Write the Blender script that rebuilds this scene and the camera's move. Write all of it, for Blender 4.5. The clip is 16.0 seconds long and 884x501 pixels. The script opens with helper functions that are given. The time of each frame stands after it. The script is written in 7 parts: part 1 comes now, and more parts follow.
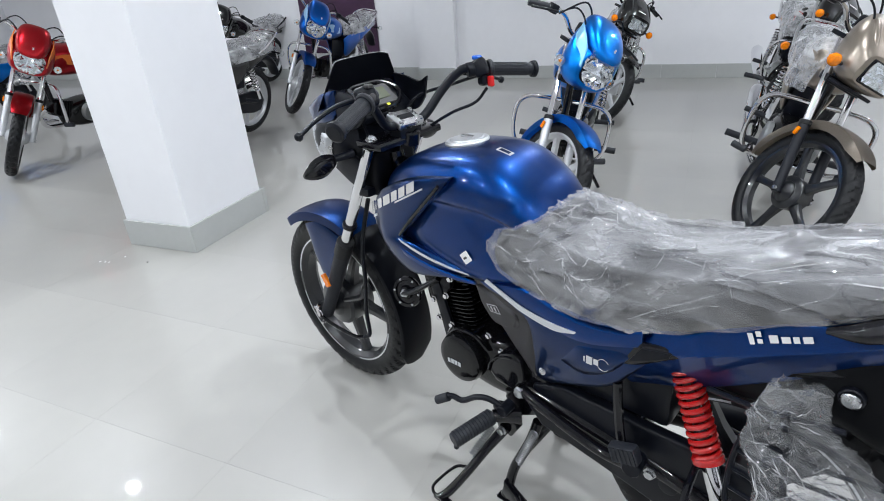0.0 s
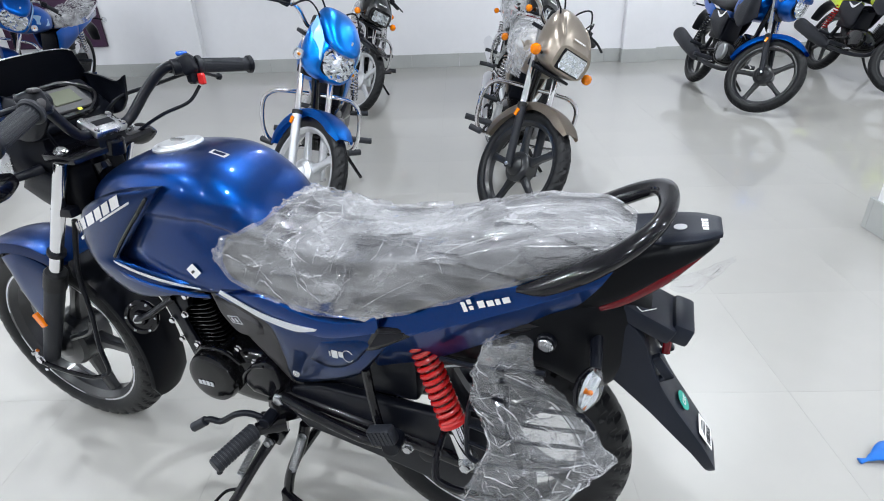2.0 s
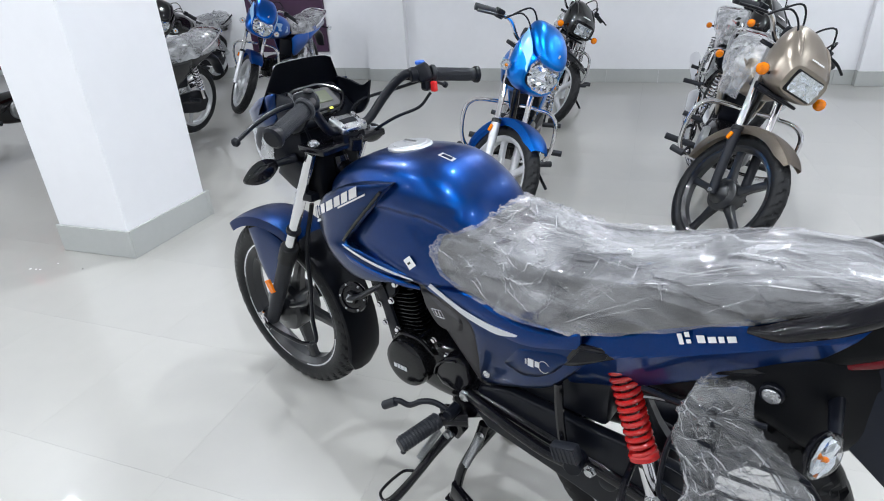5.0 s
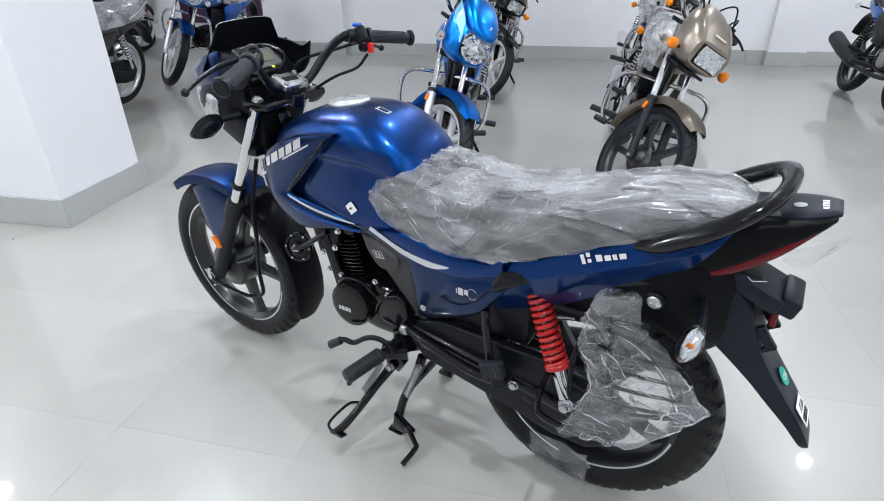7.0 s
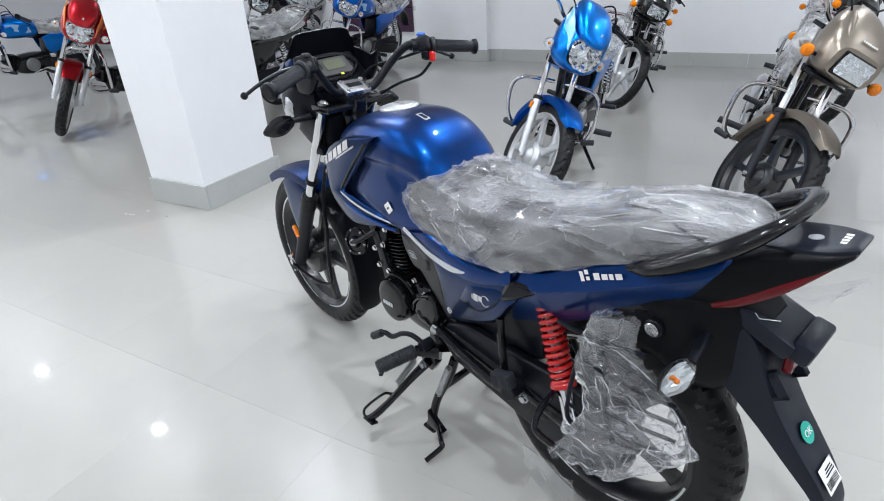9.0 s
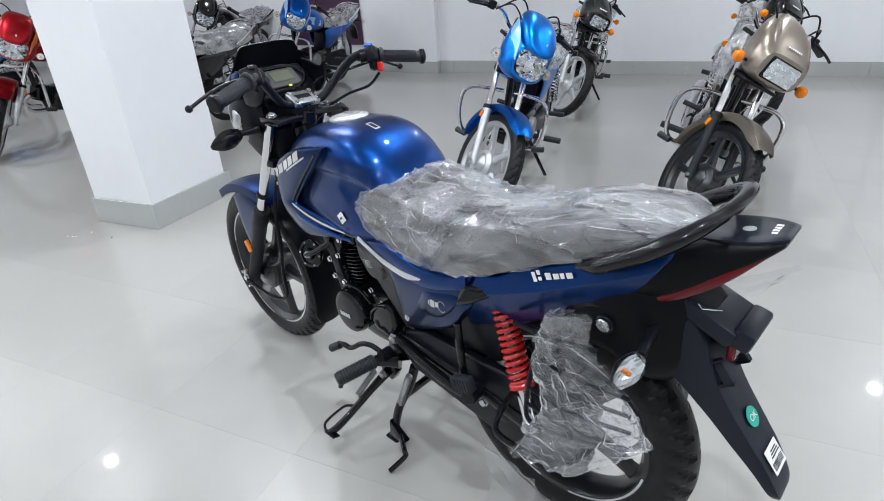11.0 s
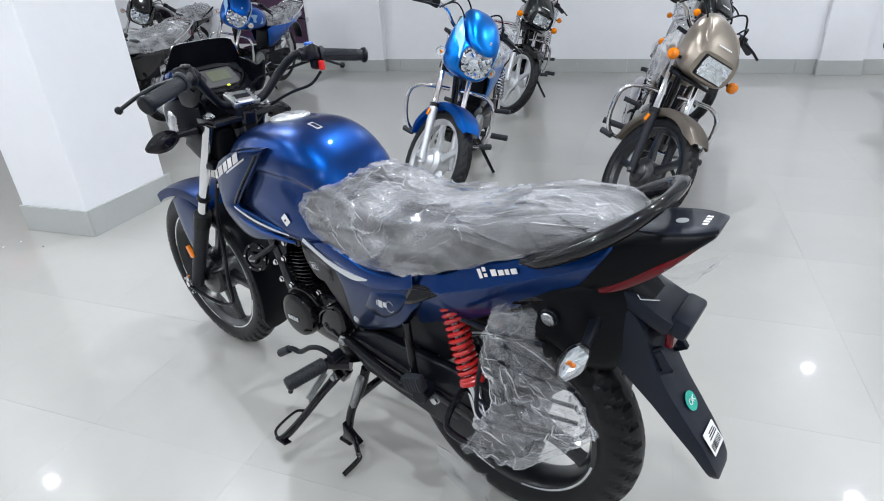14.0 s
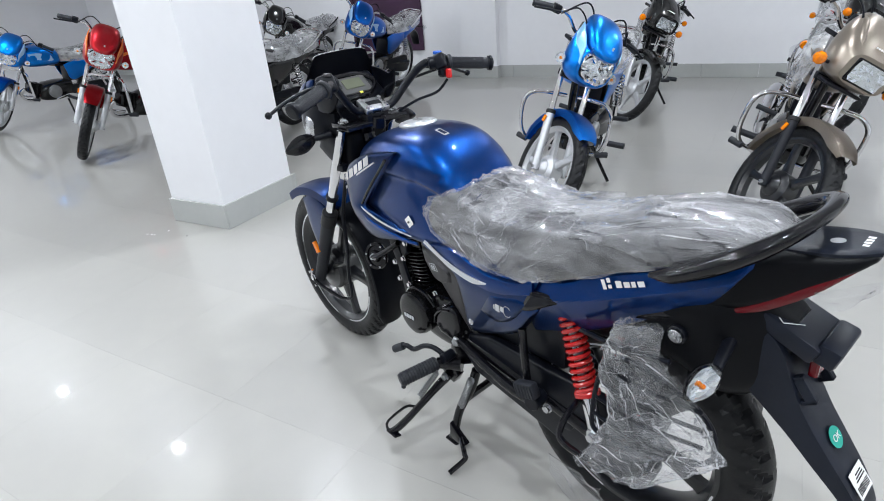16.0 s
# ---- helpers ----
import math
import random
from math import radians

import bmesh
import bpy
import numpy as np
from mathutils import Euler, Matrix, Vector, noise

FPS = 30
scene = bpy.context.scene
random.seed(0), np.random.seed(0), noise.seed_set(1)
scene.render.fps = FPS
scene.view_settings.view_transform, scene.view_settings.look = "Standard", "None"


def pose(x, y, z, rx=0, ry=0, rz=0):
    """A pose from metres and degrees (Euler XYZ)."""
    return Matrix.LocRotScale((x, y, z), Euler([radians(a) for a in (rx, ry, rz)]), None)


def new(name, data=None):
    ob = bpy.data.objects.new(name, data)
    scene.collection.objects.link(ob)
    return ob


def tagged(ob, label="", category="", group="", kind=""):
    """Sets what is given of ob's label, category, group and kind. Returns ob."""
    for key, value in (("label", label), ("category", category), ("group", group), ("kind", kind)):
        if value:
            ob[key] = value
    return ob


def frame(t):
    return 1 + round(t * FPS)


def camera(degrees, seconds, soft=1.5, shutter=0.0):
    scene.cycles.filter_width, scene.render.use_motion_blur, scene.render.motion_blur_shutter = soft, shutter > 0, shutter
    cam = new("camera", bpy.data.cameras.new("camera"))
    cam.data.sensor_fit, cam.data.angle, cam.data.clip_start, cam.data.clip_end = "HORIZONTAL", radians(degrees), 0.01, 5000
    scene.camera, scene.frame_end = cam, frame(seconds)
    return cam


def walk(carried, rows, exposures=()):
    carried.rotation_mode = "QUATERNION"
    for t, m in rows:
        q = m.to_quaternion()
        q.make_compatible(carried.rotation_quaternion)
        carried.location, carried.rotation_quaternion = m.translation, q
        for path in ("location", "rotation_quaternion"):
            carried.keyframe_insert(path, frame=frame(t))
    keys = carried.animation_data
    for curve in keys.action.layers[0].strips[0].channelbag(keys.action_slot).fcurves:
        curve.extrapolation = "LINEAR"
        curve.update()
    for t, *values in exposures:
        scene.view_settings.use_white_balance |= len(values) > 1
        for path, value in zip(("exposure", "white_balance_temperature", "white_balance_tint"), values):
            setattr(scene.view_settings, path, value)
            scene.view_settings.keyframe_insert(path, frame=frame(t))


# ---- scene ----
cam = camera(76.18, 16.0, soft=1.0)
# seconds, eye, yaw, pitch, roll
PATH = [
    (0, -0.1578, 0.9876, 1.2717, -137.556, -25.944, 4.108),
    (0.5, -0.1842, 0.9580, 1.2743, -144.297, -26.081, 3.553),
    (1, -0.2010, 0.9514, 1.2764, -147.055, -25.959, 3.026),
    (1.5, -0.2367, 0.9312, 1.2728, -154.168, -26.924, 2.222),
    (2, -0.2547, 0.9137, 1.2683, -159.824, -27.869, 1.981),
    (2.5, -0.2313, 0.9179, 1.2636, -155.619, -28.830, 2.545),
    (3, -0.1917, 0.9496, 1.2695, -145.701, -27.840, 2.914),
    (3.2, -0.1694, 0.9674, 1.2705, -141.384, -27.515, 2.379),
    (5.3, -0.1784, 0.9696, 1.2807, -142.416, -25.893, 2.845),
    (5.5, -0.1866, 0.9646, 1.2736, -143.823, -25.993, 3.221),
    (6, -0.2135, 0.9547, 1.2696, -146.956, -26.903, 2.899),
    (6.5, -0.2421, 1.0124, 1.2703, -148.655, -26.835, 2.668),
    (7, -0.2791, 1.0938, 1.2653, -147.649, -28.322, 0.845),
    (7.5, -0.3333, 1.0826, 1.2630, -146.688, -28.529, 1.441),
    (8, -0.4413, 0.9694, 1.2675, -139.765, -25.897, -0.104),
    (8.5, -0.5025, 0.9204, 1.2637, -133.550, -27.399, 2.672),
    (8.7, -0.5098, 0.9260, 1.2650, -132.288, -27.212, 3.102),
    (10.8, -0.5219, 0.9392, 1.2573, -135.336, -26.473, 3.196),
    (11, -0.5284, 0.9319, 1.2579, -137.059, -26.328, 3.282),
    (11.5, -0.5426, 0.9071, 1.2575, -141.485, -26.434, 3.584),
    (12, -0.5540, 0.8920, 1.2534, -145.192, -26.695, 3.691),
    (12.5, -0.5627, 0.8865, 1.2536, -147.487, -26.927, 3.687),
    (13, -0.5611, 0.8962, 1.2561, -147.042, -26.835, 3.072),
    (13.5, -0.5509, 0.9123, 1.2573, -144.582, -26.695, 3.445),
    (14, -0.5396, 0.9198, 1.2572, -142.021, -26.746, 2.750),
    (14.5, -0.5280, 0.9327, 1.2614, -138.678, -26.181, 3.267),
    (15, -0.5204, 0.9456, 1.2607, -135.256, -26.115, 3.687),
    (15.5, -0.5187, 0.9584, 1.2644, -133.809, -25.648, 3.779),
    (16, -0.5173, 0.9614, 1.2680, -131.593, -25.559, 4.571),
]
walk(cam, [(t, pose(x, y, z, 90 + pitch, roll, yaw)) for t, x, y, z, yaw, pitch, roll in PATH],
     [(0, -0.05), (1.2, 0.0), (2, 0.16), (2.5, 0.22), (3.2, 0.16), (5.3, 0.05), (6.5, 0.04), (7, 0.0), (8.7, 0.0), (10.8, -0.1), (12.5, -0.08), (14.5, 0.0), (16, 0.0)])

# ---- light ----
CEIL = 3.0
RA = 19.0                                   # the room's turn against the nearest motorcycle
ROOM = pose(0, 0, 0, 0, 0, RA)
world = bpy.data.worlds.new("world")
scene.world = world
world.use_nodes = True
world.node_tree.nodes["Background"].inputs[0].default_value = (0.9, 0.95, 1.0, 1)
world.node_tree.nodes["Background"].inputs[1].default_value = 0.08

# ---- materials ----


def mat(name, base=(0.8, 0.8, 0.8), rough=0.5, metal=0.0, coat=0.0, var=0.0, scale=8.0, bump=0.0, bscale=60.0,
        rvar=0.0, alpha=1.0, trans=0.0, ior=1.45, emit=0.0, flakes=0.0, spec=0.5, crough=0.02):
    """A principled material with mottling at two scales, uneven gloss and fine relief."""
    m = bpy.data.materials.new(name)
    m.use_nodes = True
    nt = m.node_tree
    p = nt.nodes["Principled BSDF"]
    p.inputs["Base Color"].default_value = (*base, 1)
    p.inputs["Roughness"].default_value = rough
    p.inputs["Metallic"].default_value = metal
    p.inputs["Coat Weight"].default_value = coat
    p.inputs["Coat Roughness"].default_value = crough
    p.inputs["Transmission Weight"].default_value = trans
    p.inputs["IOR"].default_value = ior
    p.inputs["Specular IOR Level"].default_value = spec
    if emit:
        p.inputs["Emission Color"].default_value = (*base, 1)
        p.inputs["Emission Strength"].default_value = emit
    if alpha < 1:
        p.inputs["Alpha"].default_value = alpha
    tc = nt.nodes.new("ShaderNodeTexCoord")
    if var or rvar:
        n1 = nt.nodes.new("ShaderNodeTexNoise")
        n1.inputs["Scale"].default_value = scale
        n1.inputs["Detail"].default_value = 6
        n2 = nt.nodes.new("ShaderNodeTexNoise")
        n2.inputs["Scale"].default_value = scale * 9
        n2.inputs["Detail"].default_value = 3
        nt.links.new(tc.outputs["Object"], n1.inputs["Vector"])
        nt.links.new(tc.outputs["Object"], n2.inputs["Vector"])
        mixn = nt.nodes.new("ShaderNodeMath")
        mixn.operation = "MULTIPLY_ADD"
        mixn.inputs[1].default_value = 0.35
        nt.links.new(n2.outputs["Fac"], mixn.inputs[0])
        nt.links.new(n1.outputs["Fac"], mixn.inputs[2])
        if var:
            r = nt.nodes.new("ShaderNodeMapRange")
            r.inputs["From Min"].default_value, r.inputs["From Max"].default_value = 0.4, 0.95
            r.inputs["To Min"].default_value, r.inputs["To Max"].default_value = 1 - var, 1 + var
            nt.links.new(mixn.outputs[0], r.inputs["Value"])
            mul = nt.nodes.new("ShaderNodeMix")
            mul.data_type, mul.blend_type = "RGBA", "MULTIPLY"
            mul.inputs["Factor"].default_value = 1
            mul.inputs["A"].default_value = (*base, 1)
            nt.links.new(r.outputs[0], mul.inputs["B"])
            nt.links.new(mul.outputs["Result"], p.inputs["Base Color"])
        if rvar:
            r2 = nt.nodes.new("ShaderNodeMapRange")
            r2.inputs["From Min"].default_value, r2.inputs["From Max"].default_value = 0.4, 0.95
            r2.inputs["To Min"].default_value, r2.inputs["To Max"].default_value = max(0.0, rough - rvar), rough + rvar
            nt.links.new(mixn.outputs[0], r2.inputs["Value"])
            nt.links.new(r2.outputs[0], p.inputs["Roughness"])
    if flakes:
        v = nt.nodes.new("ShaderNodeTexVoronoi")
        v.inputs["Scale"].default_value = 900
        nt.links.new(tc.outputs["Object"], v.inputs["Vector"])
        mx = nt.nodes.new("ShaderNodeMix")
        mx.data_type = "RGBA"
        mx.inputs["A"].default_value = (*base, 1)
        mx.inputs["B"].default_value = (*[min(1, c * 1.9) for c in base], 1)
        sp = nt.nodes.new("ShaderNodeSeparateColor")
        nt.links.new(v.outputs["Color"], sp.inputs[0])
        ml = nt.nodes.new("ShaderNodeMath")
        ml.operation = "MULTIPLY"
        ml.inputs[1].default_value = flakes
        nt.links.new(sp.outputs[0], ml.inputs[0])
        nt.links.new(ml.outputs[0], mx.inputs["Factor"])
        nt.links.new(mx.outputs["Result"], p.inputs["Base Color"])
    if bump:
        nb = nt.nodes.new("ShaderNodeTexNoise")
        nb.inputs["Scale"].default_value = bscale
        nb.inputs["Detail"].default_value = 4
        nt.links.new(tc.outputs["Object"], nb.inputs["Vector"])
        b = nt.nodes.new("ShaderNodeBump")
        b.inputs["Strength"].default_value = bump
        b.inputs["Distance"].default_value = 0.004
        nt.links.new(nb.outputs["Fac"], b.inputs["Height"])
        nt.links.new(b.outputs[0], p.inputs["Normal"])
    return m


M_WALL = mat("wall_paint", (0.84, 0.84, 0.87), 0.55, var=0.03, scale=1.5, bump=0.05, bscale=90)
M_SKIRT = mat("skirting_tile", (0.45, 0.46, 0.45), 0.25, var=0.05, scale=3)
M_FLOOR = mat("floor_tile", (0.392, 0.382, 0.360), 0.32, coat=0.6, spec=0.65, var=0.05, scale=1.1, rvar=0.03, bump=0.004, bscale=5, crough=0.03)
M_JOINT = mat("tile_joint", (0.44, 0.43, 0.41), 0.2)
M_CEIL = mat("ceiling_paint", (0.66, 0.66, 0.67), 0.7, var=0.02, scale=2)
M_LED = mat("led_disc", (0.97, 0.98, 1.0), 0.5, emit=60.0)
M_POSTER = mat("plum_print", (0.045, 0.015, 0.045), 0.5, var=0.3, scale=3)
M_BALLOON = mat("blue_rubber", (0.006, 0.14, 0.55), 0.35, var=0.15, scale=20)
M_RIM = mat("lamp_rim", (0.8, 0.8, 0.8), 0.4)

# ---- mesh tools ----


def mesh_object(name, bm, material, smooth=True):
    me = bpy.data.meshes.new(name)
    bm.to_mesh(me)
    bm.free()
    if smooth:
        for f in me.polygons:
            f.use_smooth = True
    for m in (material if isinstance(material, (list, tuple)) else [material]):
        me.materials.append(m)
    return new(name, me)


def part(name, bm, material, parent, label="", smooth=True, sharp=35):
    ob = mesh_object(name, bm, material, smooth)
    if smooth and sharp:
        ob.data.set_sharp_from_angle(angle=radians(sharp))
    while parent is not None and parent.parent is not None and parent.parent.parent is not None:
        parent = parent.parent
    ob.parent = parent
    if label:
        ob["label"] = label
    return ob


def add_box(bm, c, s, m=None, bev=0.0, seg=1):
    r = bmesh.ops.create_cube(bm, size=1)
    vs = r["verts"]
    bmesh.ops.transform(bm, matrix=(m or Matrix()) @ Matrix.Translation(c) @ Matrix.Diagonal((*s, 1)), verts=vs)
    if bev:
        es = list({e for v in vs for e in v.link_edges})
        bmesh.ops.bevel(bm, geom=es, offset=bev, segments=seg, affect="EDGES", profile=0.5)
    return bm


def box(c, s, m=None, bev=0.0, seg=1):
    return add_box(bmesh.new(), c, s, m, bev, seg)


# ---- the room ----
WALL_V = -6.38
U0, U1, V1 = -6.5, 12.5, 6.5                # the room's ends
floor_bm = box(((U0 + U1) / 2, (WALL_V + V1) / 2, -0.0562), (U1 - U0 + 1, V1 - WALL_V + 1, 0.11), ROOM)
floor = tagged(mesh_object("floor", floor_bm, M_JOINT, False), "polished cream vitrified tile floor with fine joints", "floor", kind="structure")
ceil = tagged(mesh_object("ceiling", box(((U0 + U1) / 2, (WALL_V + V1) / 2, CEIL + 0.1), (U1 - U0 + 1, V1 - WALL_V + 1, 0.2), ROOM), M_CEIL, False),
              "flat white painted ceiling with recessed downlights", "ceiling", kind="structure")


def wall(name, c, s):
    return tagged(mesh_object(name, box(c, s, ROOM), M_WALL, False), "plain white painted plaster wall", "wall", kind="structure")


wall("wall_north", ((U0 + U1) / 2, WALL_V - 0.1, CEIL / 2), (U1 - U0 + 0.4, 0.2, CEIL))
wall("wall_south", ((U0 + U1) / 2, V1 + 0.1, CEIL / 2), (U1 - U0 + 0.4, 0.2, CEIL))
wall("wall_west", (U0 - 0.1, (WALL_V + V1) / 2, CEIL / 2), (0.2, V1 - WALL_V, CEIL))
wall("wall_east", (U1 + 0.1, (WALL_V + V1) / 2, CEIL / 2), (0.2, V1 - WALL_V, CEIL))


def skirting(name, u0, u1, v, h=0.155, d=0.012):
    n = max(1, round((u1 - u0) / 0.6))
    bm = bmesh.new()
    for i in range(n):
        a, b = u0 + (u1 - u0) * i / n, u0 + (u1 - u0) * (i + 1) / n
        add_box(bm, ((a + b) / 2, v + d / 2, h / 2), (b - a - 0.002, d, h), ROOM, 0.002)
    return tagged(mesh_object(name, bm, M_SKIRT, False), "glossy grey tile skirting along the wall", "skirting", kind="structure")


def pilaster(name, u0, u1, proud):
    tagged(mesh_object(name, box(((u0 + u1) / 2, WALL_V + proud / 2, CEIL / 2), (u1 - u0, proud, CEIL), ROOM), M_WALL, False),
           "white painted pilaster standing out from the wall", "pilaster", kind="structure")


def spline(pts, n, closed=False):
    """n points along a smooth curve through pts."""
    P = [Vector(p) for p in pts]
    k = len(P)
    segs = k if closed else k - 1
    out = []
    for i in range(n):
        s = segs * i / (n if closed else n - 1)
        j = min(int(s), segs - 1)
        f = s - j
        if closed:
            a, b, c, d = P[(j - 1) % k], P[j % k], P[(j + 1) % k], P[(j + 2) % k]
        else:
            b, c = P[j], P[j + 1]
            a = P[j - 1] if j > 0 else b * 2 - c
            d = P[j + 2] if j + 2 < k else c * 2 - b
        out.append(0.5 * ((b * 2) + (c - a) * f + (a * 2 - b * 5 + c * 4 - d) * f * f + (b * 3 - a - c * 3 + d) * f ** 3))
    return out


def skin(bm, rings, closed=True, cap=True, loop=False):
    """Faces between rings of points."""
    V = [[bm.verts.new(p) for p in r] for r in rings]
    n = len(V[0])
    for i in range(len(V) if loop else len(V) - 1):
        A, B = V[i], V[(i + 1) % len(V)]
        for j in range(n if closed else n - 1):
            k = (j + 1) % n
            bm.faces.new((A[j], A[k], B[k], B[j]))
    if cap and not loop and closed:
        bm.faces.new(list(reversed(V[0])))
        bm.faces.new(V[-1])
    return V


def add_tube(bm, pts, r, seg=10, n=0, closed=False, flat=1.0):
    """A tube through pts; r is one radius or one for each point. flat squeezes it upright."""
    rr = r if isinstance(r, (list, tuple)) else [r] * len(pts)
    if n:
        q = spline(pts, n, closed)
        m = len(rr)
        rad = []
        for i in range(n):
            s = (m if closed else m - 1) * i / (n if closed else n - 1)
            j = int(s) if closed else min(int(s), m - 2)
            rad.append(rr[j % m] + (rr[(j + 1) % m] - rr[j % m]) * (s - j))
        pts, rr = q, rad
    P = [Vector(p) for p in pts]
    rings, up = [], None
    for i, p in enumerate(P):
        if closed:
            d = P[(i + 1) % len(P)] - P[i - 1]
        else:
            d = P[min(i + 1, len(P) - 1)] - P[max(i - 1, 0)]
        d.normalize()
        if up is None:
            up = Vector((0, 0, 1)) if abs(d.z) < 0.9 else Vector((1, 0, 0))
        x = d.cross(up).normalized()
        up = x.cross(d).normalized()
        rings.append([p + (x * math.cos(2 * math.pi * j / seg) + up * math.sin(2 * math.pi * j / seg) * flat) * rr[i] for j in range(seg)])
    skin(bm, rings, loop=closed)
    return bm


def tube(pts, r, seg=10, n=0, closed=False, flat=1.0):
    return add_tube(bmesh.new(), pts, r, seg, n, closed, flat)


def add_lathe(bm, profile, seg=32, m=None, caps=True):
    """Profile of (radius, height) turned round z, then moved by m."""
    rings = []
    for r, h in profile:
        rings.append([(m or Matrix()) @ Vector((r * math.cos(2 * math.pi * j / seg), r * math.sin(2 * math.pi * j / seg), h)) for j in range(seg)])
    skin(bm, rings, cap=caps)
    return bm


def lathe(profile, seg=32, m=None, caps=True):
    return add_lathe(bmesh.new(), profile, seg, m, caps)


def axis(p, d):
    """A pose at p whose z points along d."""
    return Matrix.Translation(p) @ Vector(d).to_track_quat("Z", "Y").to_matrix().to_4x4()


def facing(p, n):
    """A pose at p whose z points along n and whose y keeps to the machine's left."""
    z = Vector(n).normalized()
    y = (Vector((0, 1, 0)) - z * z.y).normalized()
    x = y.cross(z)
    return Matrix.Translation(p) @ Matrix((x, y, z)).transposed().to_4x4()


def add_rod(bm, a, b, r, seg=12, bev=0.0, r2=None):
    a, b = Vector(a), Vector(b)
    h = (b - a).length
    e = bev or min(r, h) * 0.12
    r2 = r if r2 is None else r2
    return add_lathe(bm, [(r - e, 0), (r, e), (r2, h - e), (r2 - e, h)], seg, axis(a, b - a))


def rod(a, b, r, seg=12, bev=0.0, r2=None):
    return add_rod(bmesh.new(), a, b, r, seg, bev, r2)


def add_plate(bm, outline, y0, y1, bev=0.003, seg=2):
    """An outline in x and z, pulled from y0 to y1."""
    t = bmesh.new()
    lo = [t.verts.new((x, y0, z)) for x, z in outline]
    hi = [t.verts.new((x, y1, z)) for x, z in outline]
    n = len(lo)
    t.faces.new(lo)
    t.faces.new(list(reversed(hi)))
    for i in range(n):
        t.faces.new((lo[i], hi[i], hi[(i + 1) % n], lo[(i + 1) % n]))
    bmesh.ops.recalc_face_normals(t, faces=t.faces)
    if bev:
        bmesh.ops.bevel(t, geom=list(t.edges), offset=bev, segments=seg, affect="EDGES", profile=0.6, clamp_overlap=True)
    me = bpy.data.meshes.new("tmp")
    t.to_mesh(me)
    t.free()
    bm.from_mesh(me)
    bpy.data.meshes.remove(me)
    return bm


def plate(outline, y0, y1, bev=0.003, seg=2):
    return add_plate(bmesh.new(), outline, y0, y1, bev, seg)


def patch(top, bot, yfun, n=36, m=14, thick=0.006, bulge=0.0, roll=0.006, side=1, edge=0.12):
    """A curved body panel between two lines in x and z; yfun(x, z) gives how far it stands out. Its rims roll inwards."""
    T, B = spline([(x, 0, z) for x, z in top], n), spline([(x, 0, z) for x, z in bot], n)
    bm = bmesh.new()
    outer, inner = [], []
    for i in range(n):
        ro, ri = [], []
        fi = i / (n - 1)
        for j in range(m):
            f = j / (m - 1)
            f = 0.5 - 0.5 * math.cos(math.pi * f) * (0.55 + 0.45 * abs(math.cos(math.pi * f)))
            p = T[i].lerp(B[i], f)
            e = min(f, 1 - f, fi, 1 - fi)
            k = max(0.0, 1 - e / edge)
            y = yfun(p.x, p.z) + bulge * math.sin(math.pi * f) * min(1, 4 * min(fi, 1 - fi)) - roll * k * k
            ro.append((p.x, side * y, p.z))
            ri.append((p.x, side * (y - thick), p.z))
        outer.append(ro)
        inner.append(ri)
    Vo, Vi = skin(bm, outer, closed=False), skin(bm, inner, closed=False)
    for A, C in ((Vo[0], Vi[0]), (Vo[-1], Vi[-1]), ([r[0] for r in Vo], [r[0] for r in Vi]), ([r[-1] for r in Vo], [r[-1] for r in Vi])):
        for j in range(len(A) - 1):
            try:
                bm.faces.new((A[j], A[j + 1], C[j + 1], C[j]))
            except ValueError:
                pass
    bmesh.ops.remove_doubles(bm, verts=bm.verts, dist=1e-5)
    bmesh.ops.recalc_face_normals(bm, faces=bm.faces)
    return bm


def coil(a, b, R, wire, turns, seg=6, per=14):
    a, b = Vector(a), Vector(b)
    m = axis(a, b - a)
    h = (b - a).length
    n = int(turns * per)
    return tube([m @ Vector((R * math.cos(2 * math.pi * i / per), R * math.sin(2 * math.pi * i / per), h * i / n)) for i in range(n + 1)], wire, seg)


def hull_loft(secs, n=36, k=28, pw=2.4):
    """A body lofted along x. Each section: x, half width, lower z, upper z, optional power."""
    S = spline([(s[0], s[1], 0) for s in secs], n)
    Z = spline([(s[2], s[3], s[4] if len(s) > 4 else pw) for s in secs], n)
    rings = []
    for a, b in zip(S, Z):
        cz, hz, p = (b.x + b.y) / 2, (b.y - b.x) / 2, b.z
        r = []
        for j in range(k):
            t = 2 * math.pi * j / k
            c, s = math.cos(t), math.sin(t)
            r.append((a.x, a.y * math.copysign(abs(c) ** (2 / p), c), cz + hz * math.copysign(abs(s) ** (2 / p), s)))
        rings.append(r)
    bm = bmesh.new()
    skin(bm, rings)
    bmesh.ops.recalc_face_normals(bm, faces=bm.faces)
    return bm


def mark_row(count, length, height, slant=0.25, depth=0.0008, gap=0.28, seed=1):
    """A row of slanted bars in the xz plane, standing for lettering."""
    rnd = random.Random(seed)
    bm = bmesh.new()
    w = length / count
    for i in range(count):
        x = i * w
        b = w * (1 - gap)
        h = height * rnd.uniform(0.82, 1.0)
        corners = ((x, 0), (x + b, 0), (x + b + slant * h, h), (x + slant * h, h))
        v = [(cx, d, cz) for d in (0, depth) for cx, cz in corners]
        q = [bm.verts.new(c) for c in v]
        for f in ((0, 1, 2, 3), (7, 6, 5, 4), (0, 4, 5, 1), (1, 5, 6, 2), (2, 6, 7, 3), (3, 7, 4, 0)):
            bm.faces.new([q[g] for g in f])
    bmesh.ops.recalc_face_normals(bm, faces=bm.faces)
    return bm


